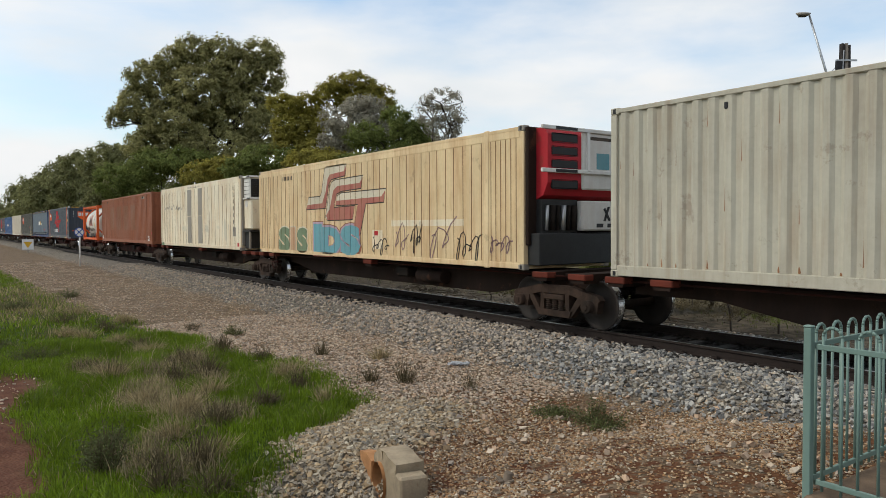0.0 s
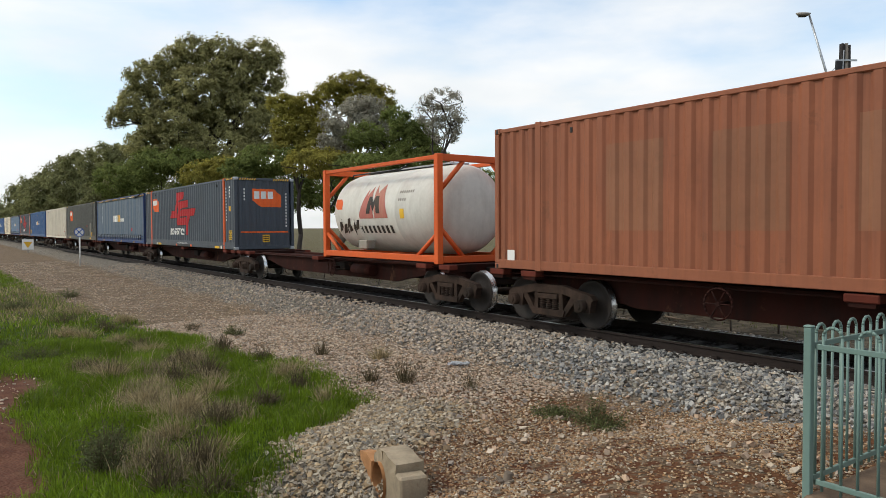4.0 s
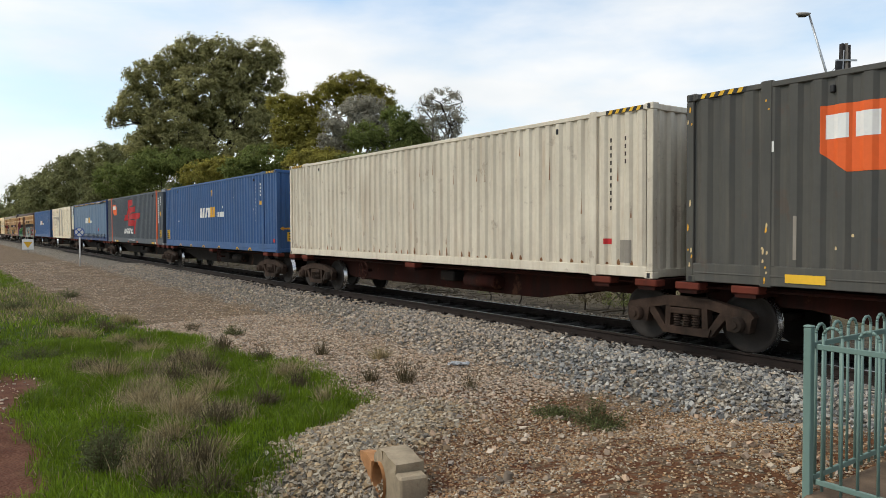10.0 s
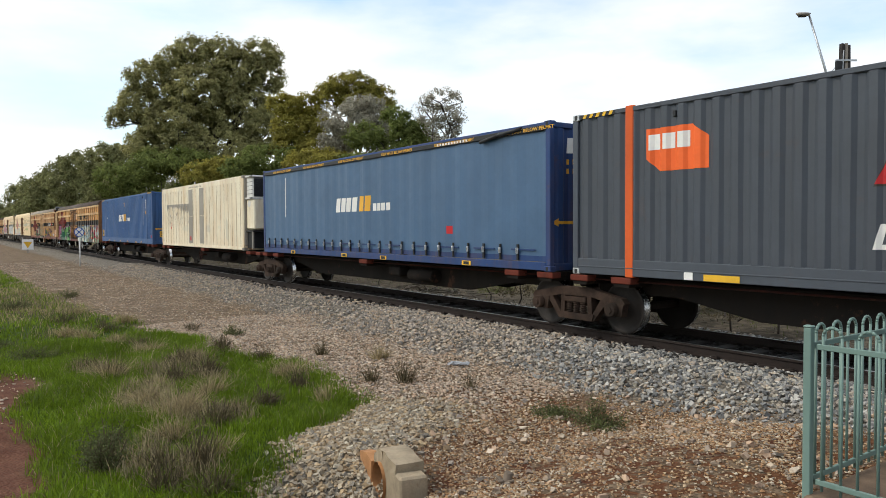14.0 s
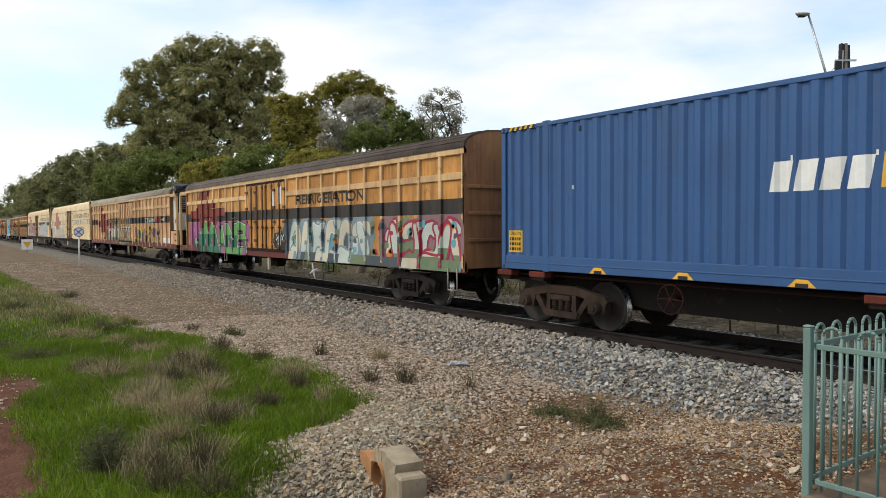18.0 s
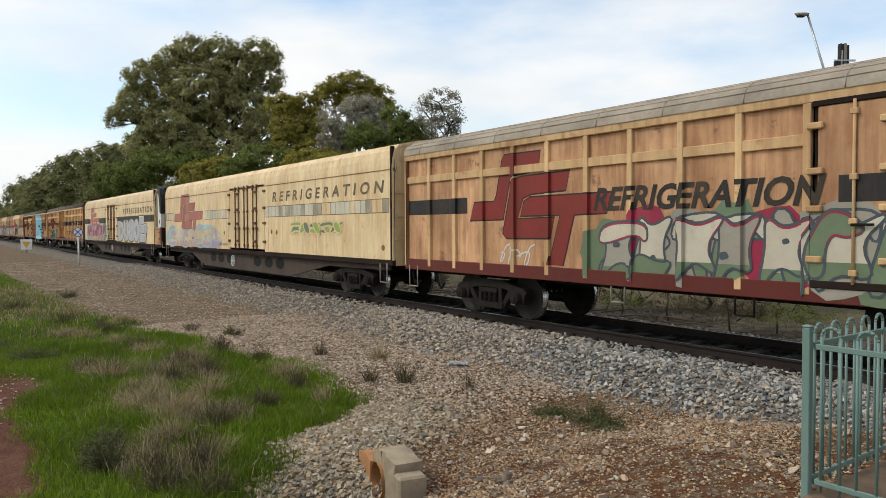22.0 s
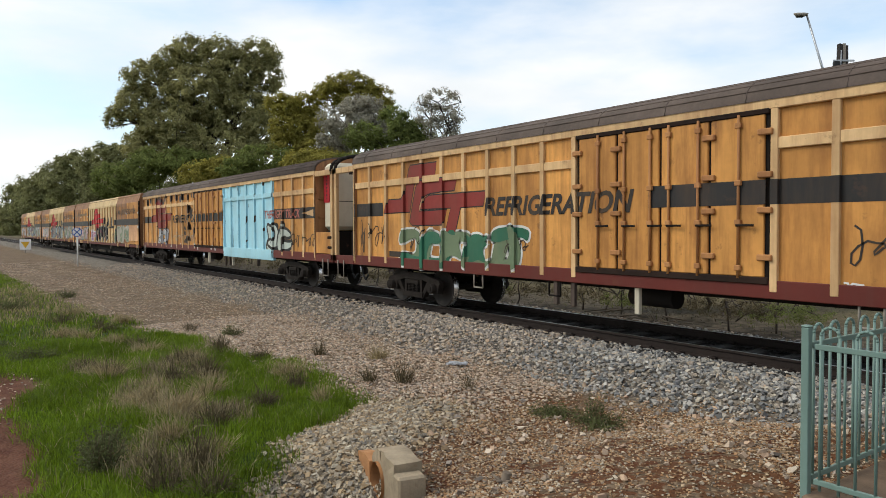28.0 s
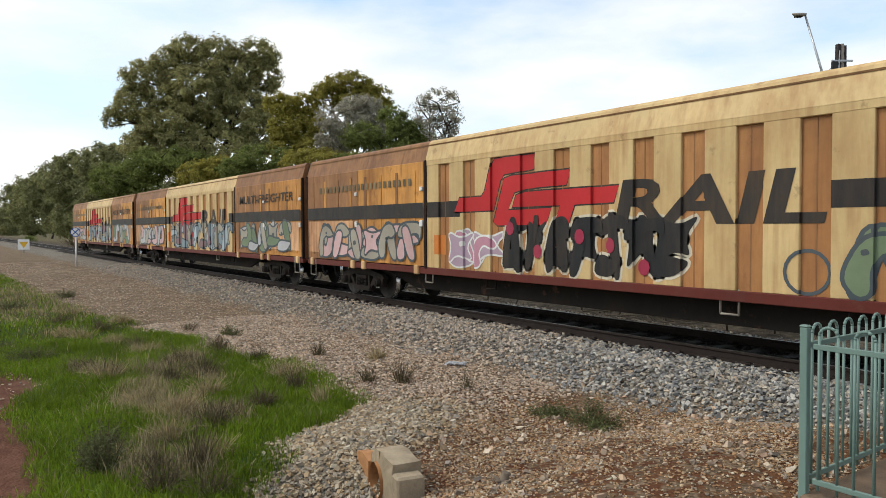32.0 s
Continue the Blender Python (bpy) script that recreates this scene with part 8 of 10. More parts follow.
def multi_van(s, L, label, seed, rail=True):
    """A long van with brown end sections and a cream middle of recessed strips."""
    v = thing("freight_van", label, "rail van", "long vans of the train")
    a, b = 6.55, L - 6.2
    z0, z1 = 0.98, 3.5
    step = 0.88
    xs, ys = [0.0], [-HALF]
    n = int((b - a) / step)
    st = (b - a) / n
    for sy in (-1, 1):
        for k in range(n):
            x = a + k * st
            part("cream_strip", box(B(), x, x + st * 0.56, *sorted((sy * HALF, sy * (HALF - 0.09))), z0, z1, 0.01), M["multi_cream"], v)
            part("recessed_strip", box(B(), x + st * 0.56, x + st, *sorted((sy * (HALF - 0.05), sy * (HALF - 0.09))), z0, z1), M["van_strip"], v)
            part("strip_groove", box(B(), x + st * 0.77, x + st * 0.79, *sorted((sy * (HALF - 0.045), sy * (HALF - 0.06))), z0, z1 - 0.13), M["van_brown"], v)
        part("header", box(B(), a, b, *sorted((sy * (HALF + 0.006), sy * (HALF - 0.06))), z1 - 0.12, z1 + 0.02, 0.01), M["multi_cream"], v)
    for k in range(n):
        x = a + k * st
        xs += [x, x + st * 0.56, x + st * 0.56 + 0.002, x + st - 0.002]
        ys += [-HALF, -HALF, -HALF + 0.05, -HALF + 0.05]
    xs += [b, L]
    ys += [-HALF, -HALF]
    wall = Wall(xs, ys)
    # end sections: two sliding doors each with pressed ribs
    for x0, x1 in ((0.06, a - 0.05), (b + 0.05, L - 0.06)):
        for sy in (-1, 1):
            for k in range(2):
                c0, c1 = x0 + (x1 - x0) * k / 2 + 0.01, x0 + (x1 - x0) * (k + 1) / 2 - 0.01
                d = part("sliding_door", box(B(), c0, c1, *sorted((sy * (HALF + 0.02), sy * (HALF - 0.05))), z0 + 0.02, z1, 0.012), M["van_brown" if k == 0 else "van_tan"], v, "brown sliding door with pressed ribs")
                if sy < 0:
                    for j in range(4):
                        xr = c0 + (c1 - c0) * (j + 0.5) / 4
                        part("door_rib", box(B(), xr - 0.06, xr + 0.06, -HALF - 0.035, -HALF - 0.015, z0 + 0.15, z1 - 0.2, 0.008), M["van_tan" if j % 2 else "van_brown"], d)
                    part("lock_box", box(B(), c1 - 0.14, c1 - 0.02, -HALF - 0.06, -HALF - 0.015, 1.95, 2.1, 0.01), M["g_white"], d)
                    part("lock_box", box(B(), c1 - 0.14, c1 - 0.02, -HALF - 0.06, -HALF - 0.015, 2.8, 2.9, 0.01), M["g_white"], d)
                    for xx in (c0 + 0.3, c1 - 0.3):
                        part("roller", box(B(), xx - 0.09, xx + 0.09, -HALF - 0.07, -HALF + 0.02, 0.8, 1.02, 0.02), M["van_rib"], d)
    # roof with sloping shoulders
    for sy in (-1, 1):
        for x0, x1, mm in ((0.0, a, "van_red"), (a, b, "multi_cream"), (b, L, "van_red")):
            o = [(sy * (HALF + 0.01), z1), (sy * (HALF - 0.12), z1 + 0.44), (sy * (HALF - 0.18), z1 + 0.49), (sy * (HALF - 0.26), z1 + 0.46), (sy * (HALF - 0.09), z1 - 0.02)]
            part("roof_shoulder", loft(B(), [[(x, y, z) for y, z in o] for x in (x0 + 0.004, x1 - 0.004)]), M["van_brown" if mm == "van_red" else mm], v)
    bm = B()
    loft(bm, [[(x, y, z) for y, z in ((-HALF + 0.2, z1 + 0.47), (-0.5, z1 + 0.58), (0.5, z1 + 0.58), (HALF - 0.2, z1 + 0.47), (0.5, z1 + 0.48), (-0.5, z1 + 0.48))] for x in (0, L)])
    part("roof", bm, M["roof_grey"], v)
    for sy in (-1, 1):
        part("roof_gutter", box(B(), 0.02, L - 0.02, *sorted((sy * (HALF - 0.085), sy * (HALF - 0.14))), z1 + 0.355, z1 + 0.385), M["seam"], v)
    for x in (a, b, L - 0.03, 0.03):
        part("body_post", box(B(), x - 0.05, x + 0.05, -HALF - 0.03, -HALF + 0.05, 0.95, z1 + 0.02, 0.01), M["under_brown"], v)
    for sy in (-1, 1):
        part("side_sill", box(B(), 0, L, *sorted((sy * (HALF + 0.015), sy * (HALF - 0.1))), 0.82, 0.98, 0.01), M["van_red"], v)
    shell_ends(v, L, "van_brown", 0.9, z1, z1 + 0.46, 0.05, L - 0.05)
    part("floor", box(B(), 0.1, L - 0.1, -1.1, 1.1, 0.88, 0.96), M["under_black"], v)
    underframe(v, L)
    for sy in (-1, 1):
        part("side_beam", prism(B(), [(4.2, 0.82), (5.6, 0.42), (L - 5.6, 0.42), (L - 4.2, 0.82)], *sorted((sy * 0.95, sy * 0.85))), M["under_black"], v)
    on_train(v, s)
    ends = flat_wall(L, -HALF - 0.036)
    for q, w_ in (((0.1, a - 0.06), ends), ((b + 0.06, L - 0.1), ends), ((a + 0.06, 7.9), wall), ((15.9, b - 0.06), wall)):
        if q[1] > q[0]:
            mark("stripe", [rect(*q, 2.16, 2.52)], w_, M["stripe"], v, 0.004, "broad black stripe")
    for q in ((0.2, 3.0), (L - 3.0, L - 0.2)):
        mark("pale_patch", [rect(*q, 1.2, 2.12)], ends, M["van_pale"], v, 0.003, "cream paint below the stripe")
    logo(v, wall, 7.7, 1.55, 4.7, 1.8, "red", "ink")
    words(v, wall, "RAIL", 12.3, 1.96, 3.7, 0.76, "ink", 0.25, 0.03, 0.007)
    words(v, ends, "MULTI-FREIGHTER", L - 5.6, 2.82, 5.0, 0.3, "ink", 0.2, 0.015, 0.007)
    mark("name_bars", bars(0.9, 2.95, 22, 0.235, 0.18, 0.2), ends, M["brown_ink"], v, 0.005, "row of small brown bars")
    mark("label_square", [rect(6.9, 7.3, 1.3, 1.75)], wall, M["g_orange"], v, 0.006)
    return v, wall, ends


def red_flag(v, wall, x, z, w, h):
    """The stepped mark as dark red paint on a ribbed van."""
    logo(v, wall, x, z, w, h, "flag_red", "stripe")


def step_legs(v, places):
    """Short hanging legs that carry the door steps."""
    for x, m in places:
        part("step_leg", box(B(), x - 0.05, x + 0.05, -1.2, -1.12, 0.45, 0.92, 0.008), M[m], v)


def make_vans():
    # tan ribbed van with bright graffiti
    dr = (9.2, 12.74)
    v, w, dw = ribbed_van(-232.95, 22.76, "van_tan", dr, "tan ribbed refrigerated van covered in bright graffiti", rear="open", skirt="van_red", rods="rod")
    stripe(v, w, dw, dr, 1.2, 22.7)
    step_legs(v, ((11.1, "g_bone"),))
    bm = B()
    for k in range(4):
        q = 0.35 + k * math.pi / 2
        cyl(bm, (14.86, -1.2, 0.58), (14.86 + 0.27 * math.cos(q), -1.2, 0.58 + 0.25 * math.sin(q)), 0.03, 0.022, 8)
    cyl(bm, (14.86, -1.25, 0.58), (14.86, -0.6, 0.58), 0.04, n=10)
    part("brake_handle", bm, M["g_white"], v, "white four-armed brake handle")
    red_flag(v, w, 1.75, 1.6, 4.85, 1.9)
    words(v, w, "REFRIGERATION", 13.69, 2.68, 4.45, 0.31, "ink", 0.0, 0.03, 0.008)
    backing(v, w, 1.6, 9.1, 1.0, 2.42, 8, ["g_magenta"], 31)
    spray_letters(v, w, [("o", 2.2, 2.9, 0.95, 1.6), (WIDE_M, 2.9, 5.66, 0.96, 2.24), ("A", 5.6, 6.62, 0.94, 2.1), ("N", 6.5, 8.02, 0.9, 2.18), (BENT_E, 7.85, 9.12, 0.94, 2.22)], ["g_green"], "g_black", 0.085, None, "g_white", "g_dkgreen", "large green sprayed letters with black edges on a magenta cloud", 0.045)
    mark("graffiti_fleck", [rect(x, x + 0.3, z, z + 0.035, 0.5) for x, z in ((3.3, 2.05), (5.0, 2.3), (5.9, 2.2), (6.9, 2.28), (8.2, 2.34), (3.2, 1.95), (6.0, 2.27))], w, M["g_black"], v, 0.014)
    mark("graffiti_fleck", [rect(x, x + 0.02, z, z + 0.16, d) for x, z, d in ((2.2, 1.8, 1.0), (2.3, 1.82, -0.6), (4.4, 2.24, 1.0), (5.45, 2.05, -0.8), (5.4, 1.95, 0.8), (6.5, 2.2, 0.9), (7.6, 2.2, 0.6), (7.65, 2.2, -0.8))], w, M["g_white"], v, 0.014)
    graffiti(v, w, 13.0, 18.3, 0.92, 2.2, 6, ["g_bone", "g_pale", "g_bone"], "g_bluegrey", 35, ["g_slate", "g_bluegrey", "g_slate", "g_teal"], 0.1, "g_white", True, "g_pale", "pale blue and orange graffiti", 0.06)
    graffiti(v, w, 19.2, 22.5, 0.92, 2.15, 4, ["g_pale", "g_bone", "g_pale"], "g_crimson", 37, ["g_purple", "g_moss", "g_purple"], 0.15, "g_orange", True, "g_moss", "pale and crimson graffiti", 0.07)
    rng = random.Random(5)
    for col, n in (("g_orange", 16), ("g_teal", 14), ("g_moss", 18), ("g_crimson", 12), ("g_slate", 16)):
        mark("graffiti_fleck", [soften([(x, z), (x + rng.uniform(0.12, 0.3), z + rng.uniform(-0.05, 0.05)), (x + 0.2, z + rng.uniform(0.1, 0.25)), (x + 0.02, z + 0.15)], 1) for x, z in ((rng.uniform(13.1, 22.3), rng.uniform(0.95, 1.95)) for _ in range(n))], w, M[col], v, 0.0135)
    low = flat_wall(30, -HALF + 0.008)
    for x0, x1, cols in ((2.7, 9.1, ("g_green", "g_dkgreen", "g_dkgreen", "g_magenta", "g_black")), (13.0, 22.6, ("g_pale", "g_slate", "g_bluegrey", "g_bone", "g_slate", "g_moss"))):
        x = x0
        while x < x1:
            q = x + rng.uniform(0.25, 0.9)
            mark("graffiti_foot", [[(x, 0.91), (min(q, x1), 0.91), (min(q, x1) + 0.1, 1.17), (x + 0.1, 1.17)]], low, M[rng.choice(cols)], v, 0.004, "sprayed colour on the skirt")
            x = q
    scrawl(v, dw, 12.0, 12.65, 1.2, 1.9, 41, "g_white", 4, 0.03)
    part("door_patch", drape(B(), outline_tris(cloud(random.Random(3), 12.0, 12.7, 1.15, 1.9, 1)[0]), dw, 0.005), M["g_black"], v)
    mark("chalk_patch", [rect(11.6, 11.85, 2.7, 3.2), rect(12.2, 12.5, 2.75, 3.35)], dw, M["g_white"], v, 0.003)
    # pale ribbed van with purple graffiti
    dr = (10.15, 13.77)
    v, w, dw = ribbed_van(-257.09, 23.6, "van_pale", dr, "pale tan ribbed refrigerated van with purple graffiti", roof="roof_grey", front="carrier", rods="van_rib")
    stripe(v, w, dw, dr, 0.1, 2.5)
    stripe(v, w, dw, dr, 10.45, 22.4)
    step_legs(v, ((12.28, "g_bone"), (13.37, "van_brown")))
    red_flag(v, w, 2.6, 1.2, 4.0, 2.2)
    words(v, w, "REFRIGERATION", 6.2, 2.2, 4.1, 0.42, "ink", 0.25, 0.03, 0.008)
    words(v, w, "ON THE RIGHT", 17.2, 2.27, 2.1, 0.26, "white", 0.25, 0.02, 0.008)
    words(v, w, "TRACK", 19.4, 2.27, 1.0, 0.26, "red", 0.25, 0.02, 0.0085)
    mark("arrow", [[(20.55, 2.4), (21.15, 2.28), (21.15, 2.52)]], w, M["van_rib"], v, 0.008)
    graffiti(v, w, 14.2, 19.6, 0.86, 2.1, 5, ["g_purple", "g_purple", "g_dkgreen", "g_purple"], "g_yellow", 53, None, 0.12, None, True, None, "purple and yellow graffiti", 0.06)
    mark("graffiti_fleck", [[(x + 0.1 * math.cos(k * 0.9), z + 0.1 * math.sin(k * 0.9)) for k in range(7)] for x, z in ((rng.uniform(16.8, 20.3), rng.uniform(1.0, 2.1)) for _ in range(24))], w, C("g_indigo", (0.05, 0.04, 0.09)), v, 0.0135)
    graffiti(v, w, 6.3, 13.0, 0.95, 2.15, 9, ["g_bone", "g_fog", "g_bone", "g_moss"], "g_slate", 57, ["g_moss", "g_crimson", "g_fog"], 0.2, "g_crimson", True, "g_moss", "grey and crimson graffiti", 0.04)
    mark("number_plate", [rect(20.8, 21.6, 1.2, 1.45), rect(21.8, 22.4, 1.2, 1.45)], w, M["g_white"], v, 0.006)
    mark("web_bars", bars(18.9, 1.62, 5, 0.28, 0.2, 0.2), w, M["ink"], v, 0.005)
    scrawl(v, w, 3.6, 4.6, 1.1, 1.6, 43, "g_white", 4, 0.03)
    # two smooth cream vans
    dr = (9.84, 13.56)
    v, w = smooth_van(-279.94, 22.27, dr, "smooth cream insulated van with large dark lettering", None)
    logo(v, w, 1.74, 1.45, 4.66, 2.04, "faded_red", "brown_ink")
    words(v, w, "REFRIGERATION", 14.3, 2.83, 7.58, 0.34, "brown_ink", 0.25, 0.025, 0.008, 1.65)
    cell_stripe(v, w, 0.1, 1.6, dark=False)
    cell_stripe(v, w, 6.75, dr[0] - 0.1, dark=False)
    cell_stripe(v, w, dr[1] + 0.1, 22.1, dark=False)
    graffiti(v, w, 0.9, 8.6, 1.06, 1.95, 7, ["g_butter", "g_blush", "g_butter"], "g_haze", 61, ["g_sky", "g_butter", "g_blush", "g_butter", "g_haze"], 0.2, None, False, "g_lilac", "pastel pink and blue graffiti")
    mark("graffiti_band", [rect(1.8, 7.6, 1.1, 1.3)], w, M["g_lilac"], v, 0.014)
    mark("graffiti_fleck", [rect(2.2 + 0.75 * k, 2.45 + 0.75 * k, 1.1, 1.34, 0.2) for k in range(7)], w, M["g_yellow"], v, 0.016)
    graffiti(v, w, 15.8, 19.4, 1.75, 2.12, 5, ["g_lime", "g_moss"], "van_cream", 63, None, 0.6, None, False, None, "worn green graffiti")
    mark("round_cap", [[(x + 0.09 * math.cos(k * math.tau / 14), z + 0.08 * math.sin(k * math.tau / 14)) for k in range(14)] for x, z in ((14.2, 1.8), (14.65, 1.78), (8.4, 1.75), (9.2, 1.75), (21.8, 1.4))], w, M["van_brown"], v, 0.005)
    words(v, w, "DO NOT LOOSE SHUNT", 8.55, 1.24, 1.15, 0.08, "ink", 0, 0.0, 0.018)
    words(v, flat_wall(30, -HALF - 0.012), "Y", 22.32, 3.15, 0.22, 0.3, "ink", 0, 0.01, 0.006)
    dr = (8.72, 12.36)
    v, w = smooth_van(-304.22, 22.12, dr, "smooth cream insulated van with silver graffiti and dark lettering", "carrier")
    logo(v, w, 1.9, 1.55, 4.4, 1.95, "faded_red", None)
    words(v, w, "REFRIGERATION", 14.3, 2.83, 7.45, 0.34, "ink", 0.25, 0.025, 0.008, 1.65)
    cell_stripe(v, w, 0.1, 2.4)
    cell_stripe(v, w, 6.2, dr[0] - 0.1)
    cell_stripe(v, w, dr[1] + 0.1, 22.0)
    backing(v, w, 12.9, 19.6, 1.4, 2.45, 6, ["g_fog"], 76)
    spray_letters(v, w, [("D", 12.5, 14.45, 1.08, 2.45), ("U", 14.35, 15.75, 1.08, 2.5), ("S", 15.6, 17.4, 1.08, 2.55), ("O", 17.1, 18.6, 1.08, 2.56), ("E", 18.5, 19.8, 1.08, 2.7), ("r", 19.72, 20.55, 1.08, 2.25)], ["g_silver"], "g_black", 0.08, "g_yellow", "g_white", None, "large silver sprayed letters with black edges and yellow glow", 0.08)
    graffiti(v, w, 1.4, 8.4, 1.06, 2.25, 8, ["g_crimson", "g_pink", "g_crimson"], "g_purple", 73, "g_teal", 0.2, "g_lilac", True, "g_peach", "crimson and teal graffiti")
    words(v, flat_wall(30, -1.12), "2020", 15.85, 0.42, 0.95, 0.2, "g_fog", 0.2, 0.0, 0.006, 1.0, "pale sprayed year on the beam")
    scrawl(v, flat_wall(30, -1.12), 15.8, 16.6, 0.66, 0.84, 44, "g_fog", 5, 0.02)
    words(v, flat_wall(30, -HALF - 0.012), "Y", 22.2, 3.2, 0.2, 0.3, "ink", 0, 0.01, 0.006)
    # tan ribbed vans with open refrigerator bays
    dr = (8.72, 12.3)
    v, w, dw = ribbed_van(-328.5, 23.4, "van_tan", (dr[0] + 0.97, dr[1] + 0.97), "tan ribbed refrigerated van with green graffiti and dark red skirt", rear="open", trucks=(3.9, 21.1))
    dr = (dr[0] + 0.97, dr[1] + 0.97)
    o = 0.97
    stripe(v, w, dw, dr, 1.2, 2.7)
    stripe(v, w, dw, dr, 11.25, 23.3)
    step_legs(v, ((8.08 + o, "belly"), (8.53 + o, "belly"), (10.01 + o, "g_bone")))
    red_flag(v, w, 1.86 + o, 1.55, 4.15, 1.9)
    words(v, w, "REFRIGERATION", 6.0 + o, 2.16, 4.0, 0.4, "ink", 0.25, 0.03, 0.008)
    words(v, w, "ON THE RIGHT", 17.5 + o, 2.22, 2.9, 0.3, "van_rib", 0.25, 0.02, 0.008)
    mark("track_sign", [rect(16.7 + o + 0.12 * k, 16.75 + o + 0.12 * k, 2.2, 2.5) for k in range(3)] + [rect(16.6 + o, 17.15 + o, 2.28, 2.32), rect(16.6 + o, 17.15 + o, 2.4, 2.44)], w, M["van_rib"], v, 0.008)
    graffiti(v, w, 2.5 + o, 7.0 + o, 0.92, 1.98, 5, ["g_moss", "g_dkgreen"], "g_white", 81, None, 0.05, None, False, None, "dark green graffiti with white edges", 0.05, merged=True)
    mark("web_bars", bars(18.0 + o, 1.57, 9, 0.3, 0.22, 0.2), w, M["ink"], v, 0.005)
    graffiti(v, w, 20.2 + o, 22.2 + o, 0.95, 1.9, 2, ["g_fog"], "g_silver", 84, None, 0.1, None, True, None, "grey graffiti")
    for k, x in enumerate((13.4, 14.6, 15.6, 16.5)):
        scrawl(v, w, x + o, x + 0.8 + o, 1.35, 1.95, 45 + k, "ink", 3, 0.03)
    for k, (x0, x1, z0, z1) in enumerate(((1.5, 1.75, 1.2, 2.2), (1.85, 2.6, 1.4, 2.1), (2.6, 2.85, 1.1, 2.1), (3.0 + o, 3.6 + o, 1.2, 2.0))):
        scrawl(v, w, x0, x1, z0, z1, 70 + k, "ink", 2, 0.03)
    mark("number_plate", [rect(3.0, 4.1, 1.18, 1.32)], w, M["ink"], v, 0.006)
    scrawl(v, w, 13.3 + o, 14.2 + o, 1.0, 1.2, 51, "g_white", 5, 0.03)
    scrawl(v, w, 9.2 + o - 2.6, 9.9 + o - 2.6, 1.35, 1.7, 52, "ink", 5, 0.025)
    mark("number_plate", [rect(14.6 + o, 15.0 + o, 0.98, 1.08), rect(17.6 + o, 18.1 + o, 0.98, 1.08)], w, M["g_white"], v, 0.006)
    dr = (9.78, 13.6)
    v, w, dw = ribbed_van(-352.09, 23.45, "van_tan", dr, "tan ribbed refrigerated van with pale blue panels and flaking paint", front="red", pale_from=(13.75, 18.9, "light_blue"))
    stripe(v, w, dw, dr, 0.1, 1.9)
    stripe(v, w, dw, dr, 10.0, 13.7)
    stripe(v, w, dw, (-9, -8), 18.75, 22.4)
    mark("pale_blue_patch", [rect(13.72, 18.3, 0.88, 3.6)], w, M["light_blue"], v, 0.005, "fresh pale blue paint")
    part("painted_skirt", box(B(), 13.72, 18.92, -HALF - 0.006, -HALF + 0.1, 0.8, 1.17, 0.01), M["light_blue"], v)
    mark("pale_blue_patch", [rect(18.3, 18.9, 0.88, 1.3), rect(18.78, 18.92, 0.88, 3.6), rect(18.3, 18.9, 3.0, 3.16)], w, M["light_blue"], v, 0.006)
    part("waist_rail", box(B(), 13.72, 18.92, -HALF + 0.006, -HALF + 0.07, 2.998, 3.162, 0.008), M["light_blue"], v)
    step_legs(v, ((11.56, "g_bone"), (13.71, "belly"), (14.19, "belly"), (14.58, "g_bone")))
    red_flag(v, w, 1.9, 1.5, 4.0, 1.95)
    words(v, w, "REFRIGERATION", 5.96, 2.2, 3.9, 0.38, "ink", 0.25, 0.03, 0.008)
    words(v, w, "THE RIGHT TRACK", 18.0, 2.26, 3.1, 0.29, "faded_red", 0.2, 0.02, 0.01)
    mark("arrow", [[(21.3, 2.4), (22.1, 2.28), (22.1, 2.52)]], w, M["van_rib"], v, 0.008)
    graffiti(v, w, 3.0, 5.0, 1.05, 1.95, 2, ["g_silver"], "g_black", 91, None, 0.05, "g_white", True, None, "silver graffiti", 0.04)
    graffiti(v, w, 18.2, 20.2, 1.05, 2.1, 2, ["g_pale"], "g_black", 93, None, 0.05, None, True, None, "pale graffiti with black edges", 0.1)
    for k, (x0, x1) in enumerate(((6.0, 7.4), (7.6, 8.6), (8.7, 9.4), (20.4, 21.0), (21.2, 22.2))):
        scrawl(v, w, x0, x1, 1.3, 1.75, 60 + k, "g_fog" if k < 3 else "ink", 4, 0.03)
    mark("bare_rust", [soften([(x, z), (x + rng.uniform(0.1, 0.5), z + rng.uniform(-0.08, 0.08)), (x + rng.uniform(0.1, 0.4), z + rng.uniform(0.1, 0.35)), (x + 0.02, z + rng.uniform(0.08, 0.3))], 1) for x, z in [(rng.uniform(1, 9.6), rng.uniform(3.15, 3.5)) for _ in range(14)] + [(rng.uniform(7.8, 9.5), rng.uniform(1.2, 2.9)) for _ in range(22)]], w, C("bare_rust", (0.05, 0.028, 0.02)), v, 0.0095, "dark rust where paint has flaked away")
    for k in range(9):
        x, z = 0.5 + 0.98 * k + rng.uniform(0.0, 0.2), 3.26 + rng.uniform(-0.06, 0.06)
        mark("bare_rust", [soften([(x, z), (x + rng.uniform(0.25, 0.5), z - 0.03), (x + rng.uniform(0.4, 0.6), z + 0.28), (x + 0.2, z + 0.3), (x - 0.04, z + rng.uniform(0.2, 0.3))], 1)], w, M["bare_rust"], v, 0.0095, "dark rust where paint has flaked away")
